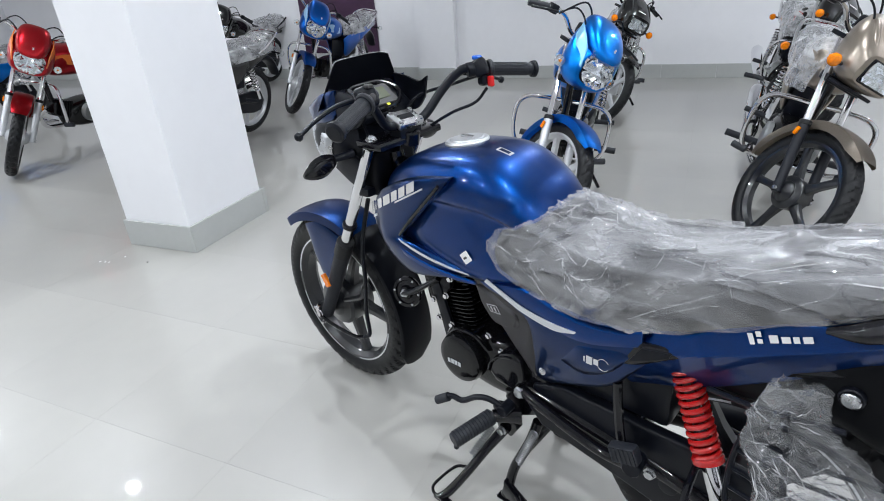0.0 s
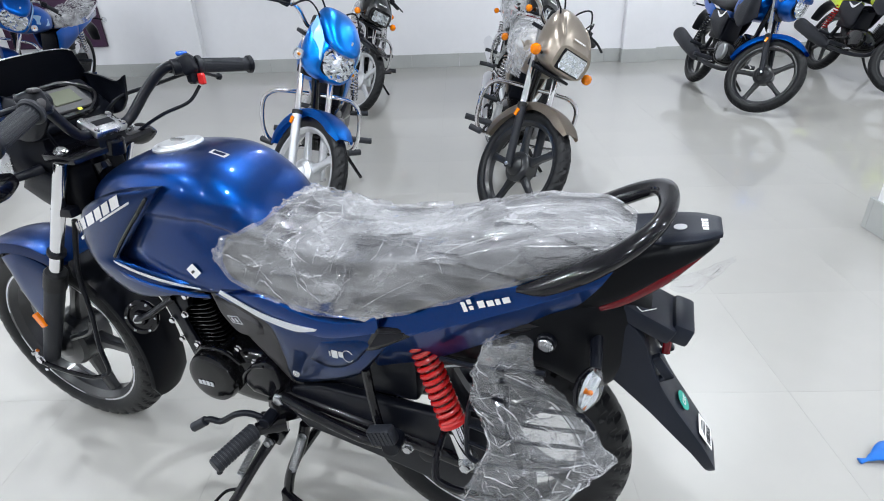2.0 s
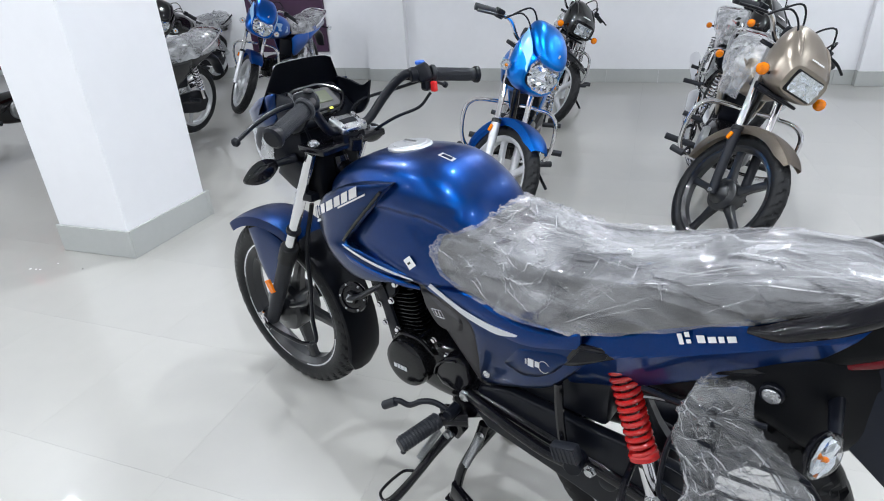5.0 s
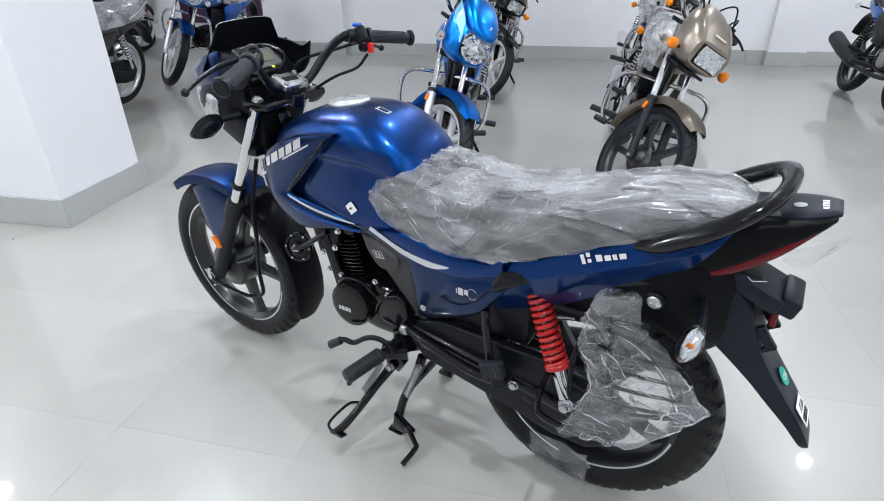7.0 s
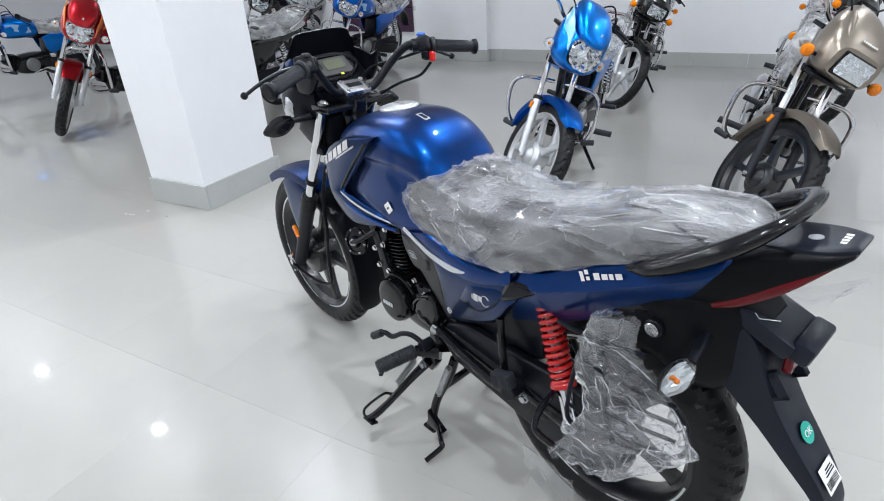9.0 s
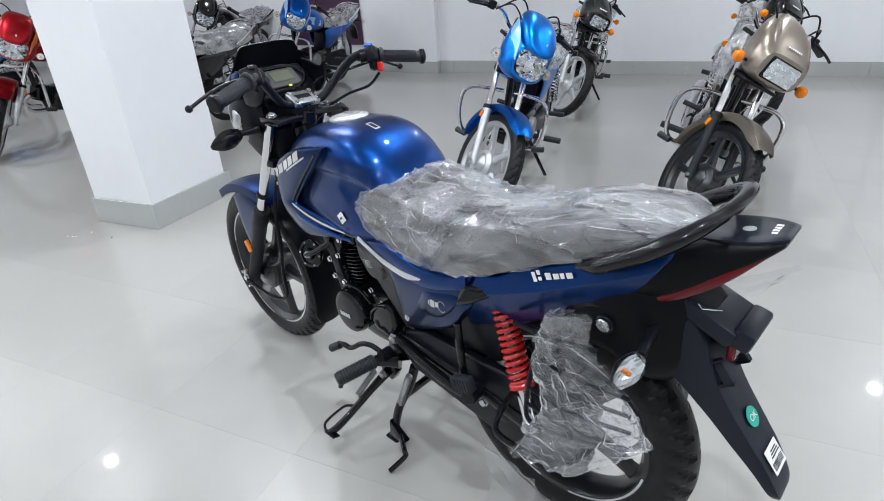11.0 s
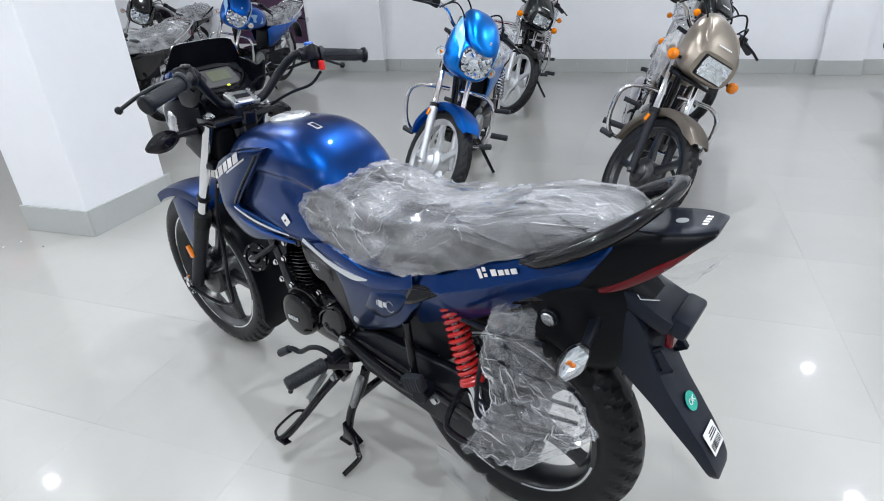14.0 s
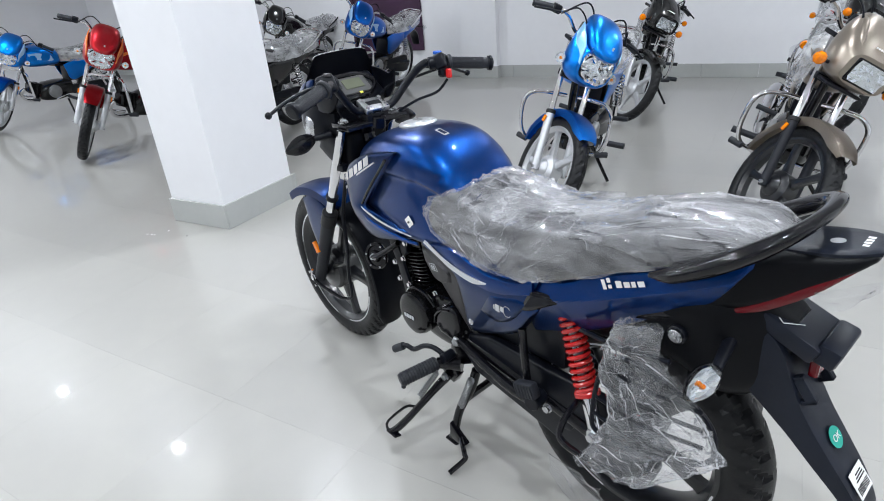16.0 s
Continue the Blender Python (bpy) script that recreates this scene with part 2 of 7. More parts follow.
def place(bm, m):
    bmesh.ops.transform(bm, matrix=m, verts=bm.verts)
    return bm


def add_bolt(bm, p, d=(0, 1, 0), r=0.007, h=0.006):
    add_lathe(bm, [(r * 1.35, 0), (r * 1.35, h * 0.25), (r, h * 0.3), (r, h), (r * 0.7, h * 1.1)], 6, axis(p, d))
    return bm


# ---- surfaces of the motorcycles ----
M_BLUE = mat("blue_metallic_paint", (0.0001, 0.030, 0.155), 0.36, metal=1.0, coat=0.6, flakes=0.3, crough=0.03)
M_NAVY = mat("dark_blue_plastic", (0.0006, 0.018, 0.085), 0.30, metal=0.97, coat=0.55, flakes=0.4)
M_BLACK = mat("black_plastic", (0.005, 0.006, 0.0100), 0.34, spec=0.27, var=0.15, scale=20, bump=0.06, bscale=400)
M_MATTE = mat("matte_black_plastic", (0.010, 0.0115, 0.017), 0.5, spec=0.35, var=0.12, scale=14, bump=0.1, bscale=500)
M_GLOSS = mat("gloss_black_paint", (0.004, 0.004, 0.006), 0.12, coat=0.15, spec=0.4)
M_DEEP = mat("deep_black_plastic", (0.0035, 0.004, 0.0055), 0.40, spec=0.14, bump=0.06, bscale=400)
M_FLAP = mat("slate_black_plastic", (0.0085, 0.0115, 0.021), 0.40, spec=0.3, var=0.12, scale=14, bump=0.08, bscale=450)
M_ENGINE = mat("black_engine_paint", (0.004, 0.004, 0.0047), 0.12, spec=0.45, var=0.2, scale=30, bump=0.02, bscale=250)
M_RUBBER = mat("tyre_rubber", (0.009, 0.0095, 0.011), 0.42, spec=0.28, var=0.2, scale=25, bump=0.12, bscale=300)
M_GRIP = mat("grip_rubber", (0.013, 0.015, 0.021), 0.5, var=0.1, scale=30, bump=0.15, bscale=300)
M_CHROME = mat("chrome", (0.78, 0.78, 0.8), 0.08, metal=1.0, rvar=0.04, scale=20)
M_STEEL = mat("satin_steel", (0.55, 0.56, 0.58), 0.28, metal=1.0, var=0.08, scale=25, rvar=0.08)
M_ALLOY = mat("silver_alloy", (0.55, 0.56, 0.58), 0.38, metal=0.7, var=0.06, scale=18)
M_DALLOY = mat("black_alloy", (0.010, 0.011, 0.014), 0.28, coat=0.3, var=0.1, scale=20)
M_RED = mat("red_spring_paint", (0.42, 0.008, 0.008), 0.25, coat=0.6)
M_REDP = mat("red_plastic", (0.7, 0.02, 0.02), 0.35)
M_BROWN = mat("dark_grey_panel", (0.036, 0.034, 0.037), 0.45, var=0.1, scale=25, bump=0.08, bscale=500)
M_SILVER = mat("silver_decal", (0.62, 0.63, 0.66), 0.35, metal=0.4)
M_WHITE = mat("white_print", (0.85, 0.85, 0.85), 0.5)
M_WIRE = mat("spring_wire", (0.33, 0.34, 0.35), 0.35, metal=0.9)
M_ORANGE = mat("orange_reflector", (0.80, 0.19, 0.005), 0.2, coat=0.2, bump=0.25, bscale=500)
M_LENSRED = mat("red_lamp_lens", (0.12, 0.0015, 0.006), 0.12, coat=0.2, spec=0.3, bump=0.1, bscale=300)
M_REFLECTOR = mat("lamp_reflector", (0.88, 0.92, 0.96), 0.10, metal=1.0, var=0.12, scale=60)
M_LCD = mat("dial_display", (0.105, 0.115, 0.078), 0.2, coat=0.6, var=0.04, scale=40)
M_GREEN = mat("green_sticker", (0.02, 0.42, 0.33), 0.45)
M_YELLOW = mat("yellow_sticker", (0.75, 0.75, 0.05), 0.5)
M_SEAT = mat("black_seat_vinyl", (0.012, 0.012, 0.015), 0.5, var=0.1, scale=30, bump=0.05, bscale=350)
M_PALEB = mat("blue_button", (0.02, 0.12, 0.55), 0.35)


def film_material(name, milk, lo, hi, scale, bump, gloss=0.16, stretch=(1.0, 1.0, 1.0), facet=1.0, low=0.05):
    """Thin clear plastic film: see-through, milky where it bunches up, glossy on every crease."""
    m = bpy.data.materials.new(name)
    m.use_nodes = True
    nt = m.node_tree
    nt.nodes.remove(nt.nodes["Principled BSDF"])
    out = nt.nodes["Material Output"]
    tc = nt.nodes.new("ShaderNodeTexCoord")
    mp = nt.nodes.new("ShaderNodeMapping")
    mp.inputs["Scale"].default_value = stretch
    mp.inputs["Rotation"].default_value = (0.3, 0.5, 0.2)
    nt.links.new(tc.outputs["Object"], mp.inputs[0])
    soft = nt.nodes.new("ShaderNodeTexNoise")
    soft.inputs["Scale"].default_value = scale
    soft.inputs["Detail"].default_value = 7
    soft.inputs["Roughness"].default_value = 0.62
    soft.inputs["Distortion"].default_value = 0.6
    nt.links.new(mp.outputs[0], soft.inputs["Vector"])
    cell = nt.nodes.new("ShaderNodeTexVoronoi")
    cell.inputs["Scale"].default_value = scale * 4.5
    cell.inputs["Randomness"].default_value = 1.0
    nt.links.new(mp.outputs[0], cell.inputs["Vector"])
    hsum = nt.nodes.new("ShaderNodeMath")
    hsum.operation = "MULTIPLY_ADD"
    hsum.inputs[1].default_value = 0.5
    nt.links.new(cell.outputs["Distance"], hsum.inputs[0])
    nt.links.new(soft.outputs["Fac"], hsum.inputs[2])
    warp = nt.nodes.new("ShaderNodeVectorMath")
    warp.operation = "MULTIPLY_ADD"
    warp.inputs[1].default_value = (0.05, 0.05, 0.05)
    nt.links.new(soft.outputs["Color"], warp.inputs[0])
    nt.links.new(mp.outputs[0], warp.inputs[2])

    def lines(sc, width):
        e = nt.nodes.new("ShaderNodeTexVoronoi")
        e.feature = "DISTANCE_TO_EDGE"
        e.inputs["Scale"].default_value = sc
        nt.links.new(warp.outputs[0], e.inputs["Vector"])
        g = nt.nodes.new("ShaderNodeMapRange")
        g.interpolation_type = "SMOOTHSTEP"
        g.inputs["From Min"].default_value, g.inputs["From Max"].default_value = 0.0, width
        g.inputs["To Min"].default_value, g.inputs["To Max"].default_value = 1.0, 0.0
        nt.links.new(e.outputs["Distance"], g.inputs["Value"])
        # creases fade in and out along the sheet
        k = nt.nodes.new("ShaderNodeMapRange")
        k.inputs["From Min"].default_value, k.inputs["From Max"].default_value = 0.42, 0.62
        nt.links.new(soft.outputs["Fac"], k.inputs["Value"])
        q = nt.nodes.new("ShaderNodeMath")
        q.operation = "MULTIPLY"
        nt.links.new(g.outputs[0], q.inputs[0])
        nt.links.new(k.outputs[0], q.inputs[1])
        return q.outputs[0]

    def plus(u, v, k):
        h = nt.nodes.new("ShaderNodeMath")
        h.operation = "MULTIPLY_ADD"
        h.inputs[1].default_value = k
        nt.links.new(v, h.inputs[0])
        nt.links.new(u, h.inputs[2])
        return h.outputs[0]
    coarse, fine = lines(scale * 1.7, 0.022), lines(scale * 4.2, 0.035)
    b = nt.nodes.new("ShaderNodeBump")
    b.inputs["Strength"].default_value = bump
    b.inputs["Distance"].default_value = 0.012
    nt.links.new(plus(plus(hsum.outputs[0], coarse, 0.22), fine, 0.12), b.inputs["Height"])
    # every fold is a flat facet with a tilt and a haze of its own
    tilt, haze = None, None
    for sc, amt in ((scale * 1.7, 0.55), (scale * 4.2, 0.30)):
        v = nt.nodes.new("ShaderNodeTexVoronoi")
        v.inputs["Scale"].default_value = sc
        nt.links.new(warp.outputs[0], v.inputs["Vector"])
        o = nt.nodes.new("ShaderNodeVectorMath")
        o.operation = "SUBTRACT"
        o.inputs[1].default_value = (0.5, 0.5, 0.5)
        nt.links.new(v.outputs["Color"], o.inputs[0])
        w = nt.nodes.new("ShaderNodeVectorMath")
        w.operation = "MULTIPLY_ADD"
        w.inputs[1].default_value = (amt * facet, amt * facet, amt * facet)
        nt.links.new(o.outputs[0], w.inputs[0])
        nt.links.new(tilt.outputs[0] if tilt else b.outputs[0], w.inputs[2])
        tilt = w
        sp = nt.nodes.new("ShaderNodeSeparateColor")
        nt.links.new(v.outputs["Color"], sp.inputs[0])
        haze = plus(haze, sp.outputs[1], 0.4) if haze else sp.outputs[0]
    nz = nt.nodes.new("ShaderNodeVectorMath")
    nz.operation = "NORMALIZE"
    nt.links.new(tilt.outputs[0], nz.inputs[0])
    clear = nt.nodes.new("ShaderNodeBsdfTransparent")
    clear.inputs["Color"].default_value = (0.93, 0.93, 0.94, 1)
    white = nt.nodes.new("ShaderNodeBsdfDiffuse")
    white.inputs["Color"].default_value = (*milk, 1)
    nt.links.new(nz.outputs[0], white.inputs["Normal"])
    r = nt.nodes.new("ShaderNodeMapRange")
    r.inputs["From Min"].default_value, r.inputs["From Max"].default_value = 0.40, 0.67
    r.inputs["To Min"].default_value, r.inputs["To Max"].default_value = lo, hi
    nt.links.new(soft.outputs["Fac"], r.inputs["Value"])
    body = nt.nodes.new("ShaderNodeMixShader")
    nt.links.new(plus(plus(plus(r.outputs[0], haze, 0.07), coarse, 0.10), fine, 0.06), body.inputs[0])
    nt.links.new(clear.outputs[0], body.inputs[1])
    nt.links.new(white.outputs[0], body.inputs[2])
    shine = nt.nodes.new("ShaderNodeBsdfGlossy")
    shine.inputs["Color"].default_value = (0.95, 0.95, 0.97, 1)
    shine.inputs["Roughness"].default_value = gloss
    nt.links.new(nz.outputs[0], shine.inputs["Normal"])
    lw = nt.nodes.new("ShaderNodeLayerWeight")
    lw.inputs["Blend"].default_value = 0.5
    nt.links.new(nz.outputs[0], lw.inputs["Normal"])
    pw = nt.nodes.new("ShaderNodeMath")
    pw.operation = "POWER"
    pw.inputs[1].default_value = 3.5
    nt.links.new(lw.outputs["Facing"], pw.inputs[0])
    fr = nt.nodes.new("ShaderNodeMapRange")
    fr.inputs["To Min"].default_value, fr.inputs["To Max"].default_value = low, 0.80
    nt.links.new(pw.outputs[0], fr.inputs["Value"])
    mix = nt.nodes.new("ShaderNodeMixShader")
    nt.links.new(fr.outputs[0], mix.inputs[0])
    nt.links.new(body.outputs[0], mix.inputs[1])
    nt.links.new(shine.outputs[0], mix.inputs[2])
    nt.links.new(mix.outputs[0], out.inputs["Surface"])
    return m



def clear_material(name):
    """Thin clear moulded plastic: see-through with a sharp gloss that grows at a slant."""
    m = bpy.data.materials.new(name)
    m.use_nodes = True
    nt = m.node_tree
    nt.nodes.remove(nt.nodes["Principled BSDF"])
    clear = nt.nodes.new("ShaderNodeBsdfTransparent")
    clear.inputs["Color"].default_value = (0.95, 0.96, 0.97, 1)
    shine = nt.nodes.new("ShaderNodeBsdfGlossy")
    shine.inputs["Roughness"].default_value = 0.04
    lw = nt.nodes.new("ShaderNodeLayerWeight")
    lw.inputs["Blend"].default_value = 0.25
    fr = nt.nodes.new("ShaderNodeMapRange")
    fr.inputs["To Min"].default_value, fr.inputs["To Max"].default_value = 0.06, 0.6
    nt.links.new(lw.outputs["Facing"], fr.inputs["Value"])
    mix = nt.nodes.new("ShaderNodeMixShader")
    nt.links.new(fr.outputs[0], mix.inputs[0])
    nt.links.new(clear.outputs[0], mix.inputs[1])
    nt.links.new(shine.outputs[0], mix.inputs[2])
    nt.links.new(mix.outputs[0], nt.nodes["Material Output"].inputs["Surface"])
    return m


M_CLEAR = clear_material("clear_lamp_lens")
M_FILM = film_material("seat_film", (0.86, 0.86, 0.89), 0.04, 0.30, 9.0, 0.2, 0.09, (0.6, 1.2, 1.2), 0.55, 0.06)
M_FILM3 = film_material("milky_film", (0.87, 0.88, 0.9), 0.12, 0.50, 8.0, 0.5, 0.12, (0.7, 1.1, 1.2), 1.2)
M_CREASE = film_material("folded_film", (0.92, 0.92, 0.94), 0.14, 0.42, 20.0, 0.2, 0.10, (1.0, 1.0, 1.0), 0.2)
M_FILM2 = film_material("clear_film", (0.85, 0.86, 0.87), 0.0, 0.10, 7.0, 0.4, 0.07, (0.8, 1.0, 1.2), 0.5, 0.035)

# ---- wheels ----


def tyre_mesh(R, r, seg=120, tread=True, blocks=40):
    """A tyre round y: sidewalls, shoulders and a tread cut by slanted grooves."""
    bm = bmesh.new()
    prof = []
    k = 20
    for j in range(k):
        a = -2.45 + 4.9 * j / (k - 1)
        prof.append((a, R + r * math.cos(a) * 1.0, r * 1.02 * math.sin(a)))
    rings = []
    for i in range(seg):
        t = 2 * math.pi * i / seg
        ring = []
        for a, rad, y in prof:
            rr = rad
            if tread and abs(a) < 1.42:
                ph = (i / seg * blocks + abs(a) * 0.9) % 1.0
                if 0.18 < abs(a) and ph < 0.24:
                    rr -= 0.0080
                elif abs(a) < 0.1:
                    rr -= 0.002
            ring.append((rr * math.cos(t), y, rr * math.sin(t)))
        rings.append(ring)
    skin(bm, rings, closed=False, loop=True)
    bmesh.ops.recalc_face_normals(bm, faces=bm.faces)
    return bm


def rim_mesh(Rr, w, seg=64):
    pr = [(Rr - 0.012, -w), (Rr + 0.006, -w), (Rr + 0.008, -w * 0.9), (Rr - 0.004, -w * 0.8), (Rr - 0.018, -w * 0.45), (Rr - 0.018, w * 0.45),
          (Rr - 0.004, w * 0.8), (Rr + 0.008, w * 0.9), (Rr + 0.006, w), (Rr - 0.012, w), (Rr - 0.026, w * 0.5), (Rr - 0.026, -w * 0.5)]
    bm = bmesh.new()
    rings = [[(a * math.cos(2 * math.pi * i / seg), y, a * math.sin(2 * math.pi * i / seg)) for a, y in pr] for i in range(seg)]
    skin(bm, rings, loop=True)
    bmesh.ops.recalc_face_normals(bm, faces=bm.faces)
    return bm


def spoke_mesh(a, r0, r1, w0, w1, d):
    bm = bmesh.new()
    secs = []
    for f in (0, 0.15, 0.5, 0.85, 1):
        r = r0 + (r1 - r0) * f
        w = w0 + (w1 - w0) * f + 0.012 * (abs(2 * f - 1) ** 3)
        e = d * (1 - 0.35 * f)
        secs.append([(r, -e, -w * 0.5), (r, -e * 0.6, -w), (r, e * 0.6, -w), (r, e, -w * 0.5), (r, e, w * 0.5), (r, e * 0.6, w), (r, -e * 0.6, w), (r, -e, w * 0.5)])
    skin(bm, secs)
    place(bm, Matrix.Rotation(a, 4, "Y"))
    bmesh.ops.recalc_face_normals(bm, faces=bm.faces)
    return bm


def wheel(parent, name, centre, R, r, alloy, m=None, detail=True, turn=0.3, stripe=None, spokes=5, hub=0.055):
    """A wheel on an alloy or wire rim: tyre, rim, spokes, hub, and a thin stripe round the rim."""
    hubob = part(name, lathe([(0.012, -0.075), (hub * 0.6, -0.07), (hub, -0.05), (hub * 1.05, -0.02), (hub * 1.05, 0.02), (hub, 0.05), (hub * 0.6, 0.07), (0.012, 0.075)],
                             28, Matrix.Rotation(math.pi / 2, 4, "X")), alloy, parent)
    hubob.matrix_local = (m or Matrix()) @ Matrix.Translation(centre)
    Rr = R - r * 0.62
    part("tyre", tyre_mesh(R, r, 320 if detail else 216, True, 40 if detail else 36), M_RUBBER, hubob, "black tyre with slanted tread grooves", sharp=22)
    part("rim", rim_mesh(Rr, r * 0.78), alloy, hubob)
    for i in range(spokes):
        part("spoke", spoke_mesh(turn + 2 * math.pi * i / spokes, hub * 0.8, Rr - 0.018, 0.021, 0.012, 0.020), alloy, hubob)
    if stripe:
        sb = bmesh.new()
        for sgn in (1, -1):
            for q in range(4):
                n = 14
                a0 = q * math.pi / 2 + 0.2
                ring = []
                for i in range(n + 1):
                    t = a0 + 1.2 * i / n
                    ring.append([((Rr - 0.006 + d) * math.cos(t), sgn * (r * 0.78 + 0.001), (Rr - 0.006 + d) * math.sin(t)) for d in (-0.0025, 0.0025)])
                skin(sb, ring, closed=False)
        part("rim_stripe", sb, stripe, hubob, "thin reflective stripe")
    return hubob

# ---- the dark blue motorcycle ----
HERO = pose(0, 0, 0, -1.5, 0, 0)
hero = new("motorcycle")
hero.matrix_world = HERO
tagged(hero, "dark metallic blue commuter motorcycle with black trim on its centre stand", "motorcycle")


def lerp(x, table):
    """Reads a table of (x, value) pairs, x rising."""
    if x <= table[0][0]:
        return table[0][1]
    for (a, u), (b, v) in zip(table, table[1:]):
        if x <= b:
            return u + (v - u) * (x - a) / (b - a)
    return table[-1][1]


def hero_wheels():
    wheel(hero, "front_wheel", (1.265, 0, 0.305), 0.262, 0.043, M_DALLOY, turn=0.55, stripe=M_SILVER, hub=0.06)
    wheel(hero, "rear_wheel", (0, 0, 0.308), 0.256, 0.052, M_DALLOY, turn=0.2, stripe=M_SILVER, hub=0.07)


def tank():
    secs = [(0.92, 0.050, 0.74, 0.815), (0.88, 0.078, 0.70, 0.852), (0.82, 0.102, 0.67, 0.888), (0.74, 0.122, 0.655, 0.918), (0.66, 0.131, 0.65, 0.932),
            (0.58, 0.134, 0.65, 0.934), (0.52, 0.131, 0.655, 0.918), (0.465, 0.122, 0.665, 0.882), (0.43, 0.108, 0.675, 0.842), (0.405, 0.085, 0.69, 0.79)]
    n = 110
    A = spline([(s[0], s[1], 0) for s in secs], n)
    Z = spline([(s[2], s[3], 0) for s in secs], n)
    rings = []
    knee = [(0.600, 0.795), (0.545, 0.752), (0.462, 0.800), (0.452, 0.862), (0.556, 0.868)]

    def recess(x, z):
        """How deep the knee recess is at this place on the tank's side."""
        d = 1.0
        for (x0, z0), (x1, z1) in zip(knee, knee[1:] + knee[:1]):
            ex, ez = x1 - x0, z1 - z0
            d = min(d, ((z - z0) * ex - (x - x0) * ez) * -1 / math.hypot(ex, ez))
        k = max(0.0, min(1.0, d / 0.026))
        return 0.005 * k * k * (3 - 2 * k)
    for a, z in zip(A, Z):
        w, zb, zt = a.y, z.x, z.y
        hh = zt - zb
        half = [(0.0, zb), (w * 0.75, zb), (w * 0.98, zb + hh * 0.04), (w * 1.03, zb + hh * 0.16), (w * 1.0, zb + hh * 0.34), (w * 0.955, zb + hh * 0.52), (w * 0.95, zb + hh * 0.60),
                (w * 1.01, zb + hh * 0.665), (w * 0.96, zb + hh * 0.80), (w * 0.78, zb + hh * 0.92), (w * 0.45, zb + hh * 0.985), (0, zt)]
        pts = spline([(0, y, q) for y, q in half], 64)
        pts = [Vector((0, max(0.0, p.y - recess(a.x, p.z)), p.z)) for p in pts]
        ring = [(a.x, p.y, p.z) for p in pts] + [(a.x, -p.y, p.z) for p in reversed(pts[1:-1])]
        rings.append(ring)
    bm = bmesh.new()
    skin(bm, rings)
    bmesh.ops.recalc_face_normals(bm, faces=bm.faces)
    t = part("fuel_tank", bm, M_BLUE, hero, "sculpted metallic blue tank", sharp=50)
    cap = part("filler_cap", lathe([(0.052, 0), (0.052, 0.004), (0.048, 0.008), (0.040, 0.008), (0.038, 0.0105), (0.0, 0.0115)], 40, axis((0.677, 0, 0.9275), (0.09, 0, 1))), M_ALLOY, t, "brushed metal cap")
    part("lock_cover", box((0.676, 0, 0.9405), (0.034, 0.012, 0.005), bev=0.002), M_CHROME, cap)
    part("warning_label", box((0, 0, 0), (0.038, 0.016, 0.001), facing((0.552, 0.024, 0.9285), (-0.22, 0.06, 1)), 0.0), M_SILVER, t)
    part("label_field", box((0, 0, 0.0008), (0.026, 0.009, 0.001), facing((0.552, 0.024, 0.9285), (-0.22, 0.06, 1)), 0.0), M_NAVY, t)
    for s in (1, -1):
        ys = lambda x, z: 0.128 + 0.010 * math.sin(max(0, min(1, (x - 0.55) / 0.3)) * math.pi) - max(0, x - 0.85) * 0.45 - max(0, 0.70 - z) * 0.12
        sh = part("tank_shroud", patch([(0.615, 0.893), (0.706, 0.880), (0.790, 0.852), (0.870, 0.808), (0.922, 0.762), (0.926, 0.712), (0.872, 0.660), (0.790, 0.612), (0.680, 0.632), (0.545, 0.676)],
                                       [(0.615, 0.893), (0.636, 0.872), (0.670, 0.838), (0.705, 0.803), (0.745, 0.762), (0.788, 0.716), (0.770, 0.707), (0.700, 0.695), (0.630, 0.684), (0.545, 0.676)],
                                       lambda x, z: ys(x, z) + 0.012, 60, 12, 0.012, 0.006, 0.010, s, 0.2), M_NAVY, t, "satin dark blue shroud")
        part("shroud_edge", tube([(x, s * (ys(x, z) + 0.013), z) for x, z in ((0.640, 0.874), (0.672, 0.840), (0.706, 0.806), (0.748, 0.763), (0.786, 0.722))], 0.004, 8, 24), M_GLOSS, sh)
        part("silver_line", patch([(0.786, 0.715), (0.700, 0.697), (0.630, 0.686), (0.575, 0.679)], [(0.776, 0.708), (0.700, 0.690), (0.630, 0.680), (0.572, 0.676)],
                                  lambda x, z: ys(x, z) + 0.0205, 16, 4, 0.002, 0, 0.0, s), M_SILVER, sh)
        part("lower_trim", patch([(0.79, 0.690), (0.70, 0.672), (0.62, 0.664), (0.56, 0.660)], [(0.78, 0.672), (0.70, 0.655), (0.62, 0.650), (0.56, 0.652)],
                                 lambda x, z: ys(x, z) + 0.020, 16, 5, 0.004, 0, 0.003, s), M_BLUE, sh)
    # model mark on the shroud: a row of slanted silver bars
    along, upw = Vector((-0.883, 0.47)), Vector((0.30, 0.954))
    onto = lambda x, z: ys(x, z) + 0.0195

    def slab(a0, a1, h0, h1, mtl, words):
        """A slanted bar on the shroud: from a0 to a1 along the row, from h0 to h1 above it."""
        c = [Vector((0.913, 0.744)) + along * a + (upw + along * 0.55) * h for a, h in ((a0, h1), (a1, h1), (a0, h0), (a1, h0))]
        part("model_mark", patch([c[0], c[1]], [c[2], c[3]], onto, 6, 4, 0.003, 0, 0.0), mtl, t, words, False)
    widths = (0.034, 0.026, 0.034, 0.040, 0.034, 0.034, 0.038)
    a0 = 0.0
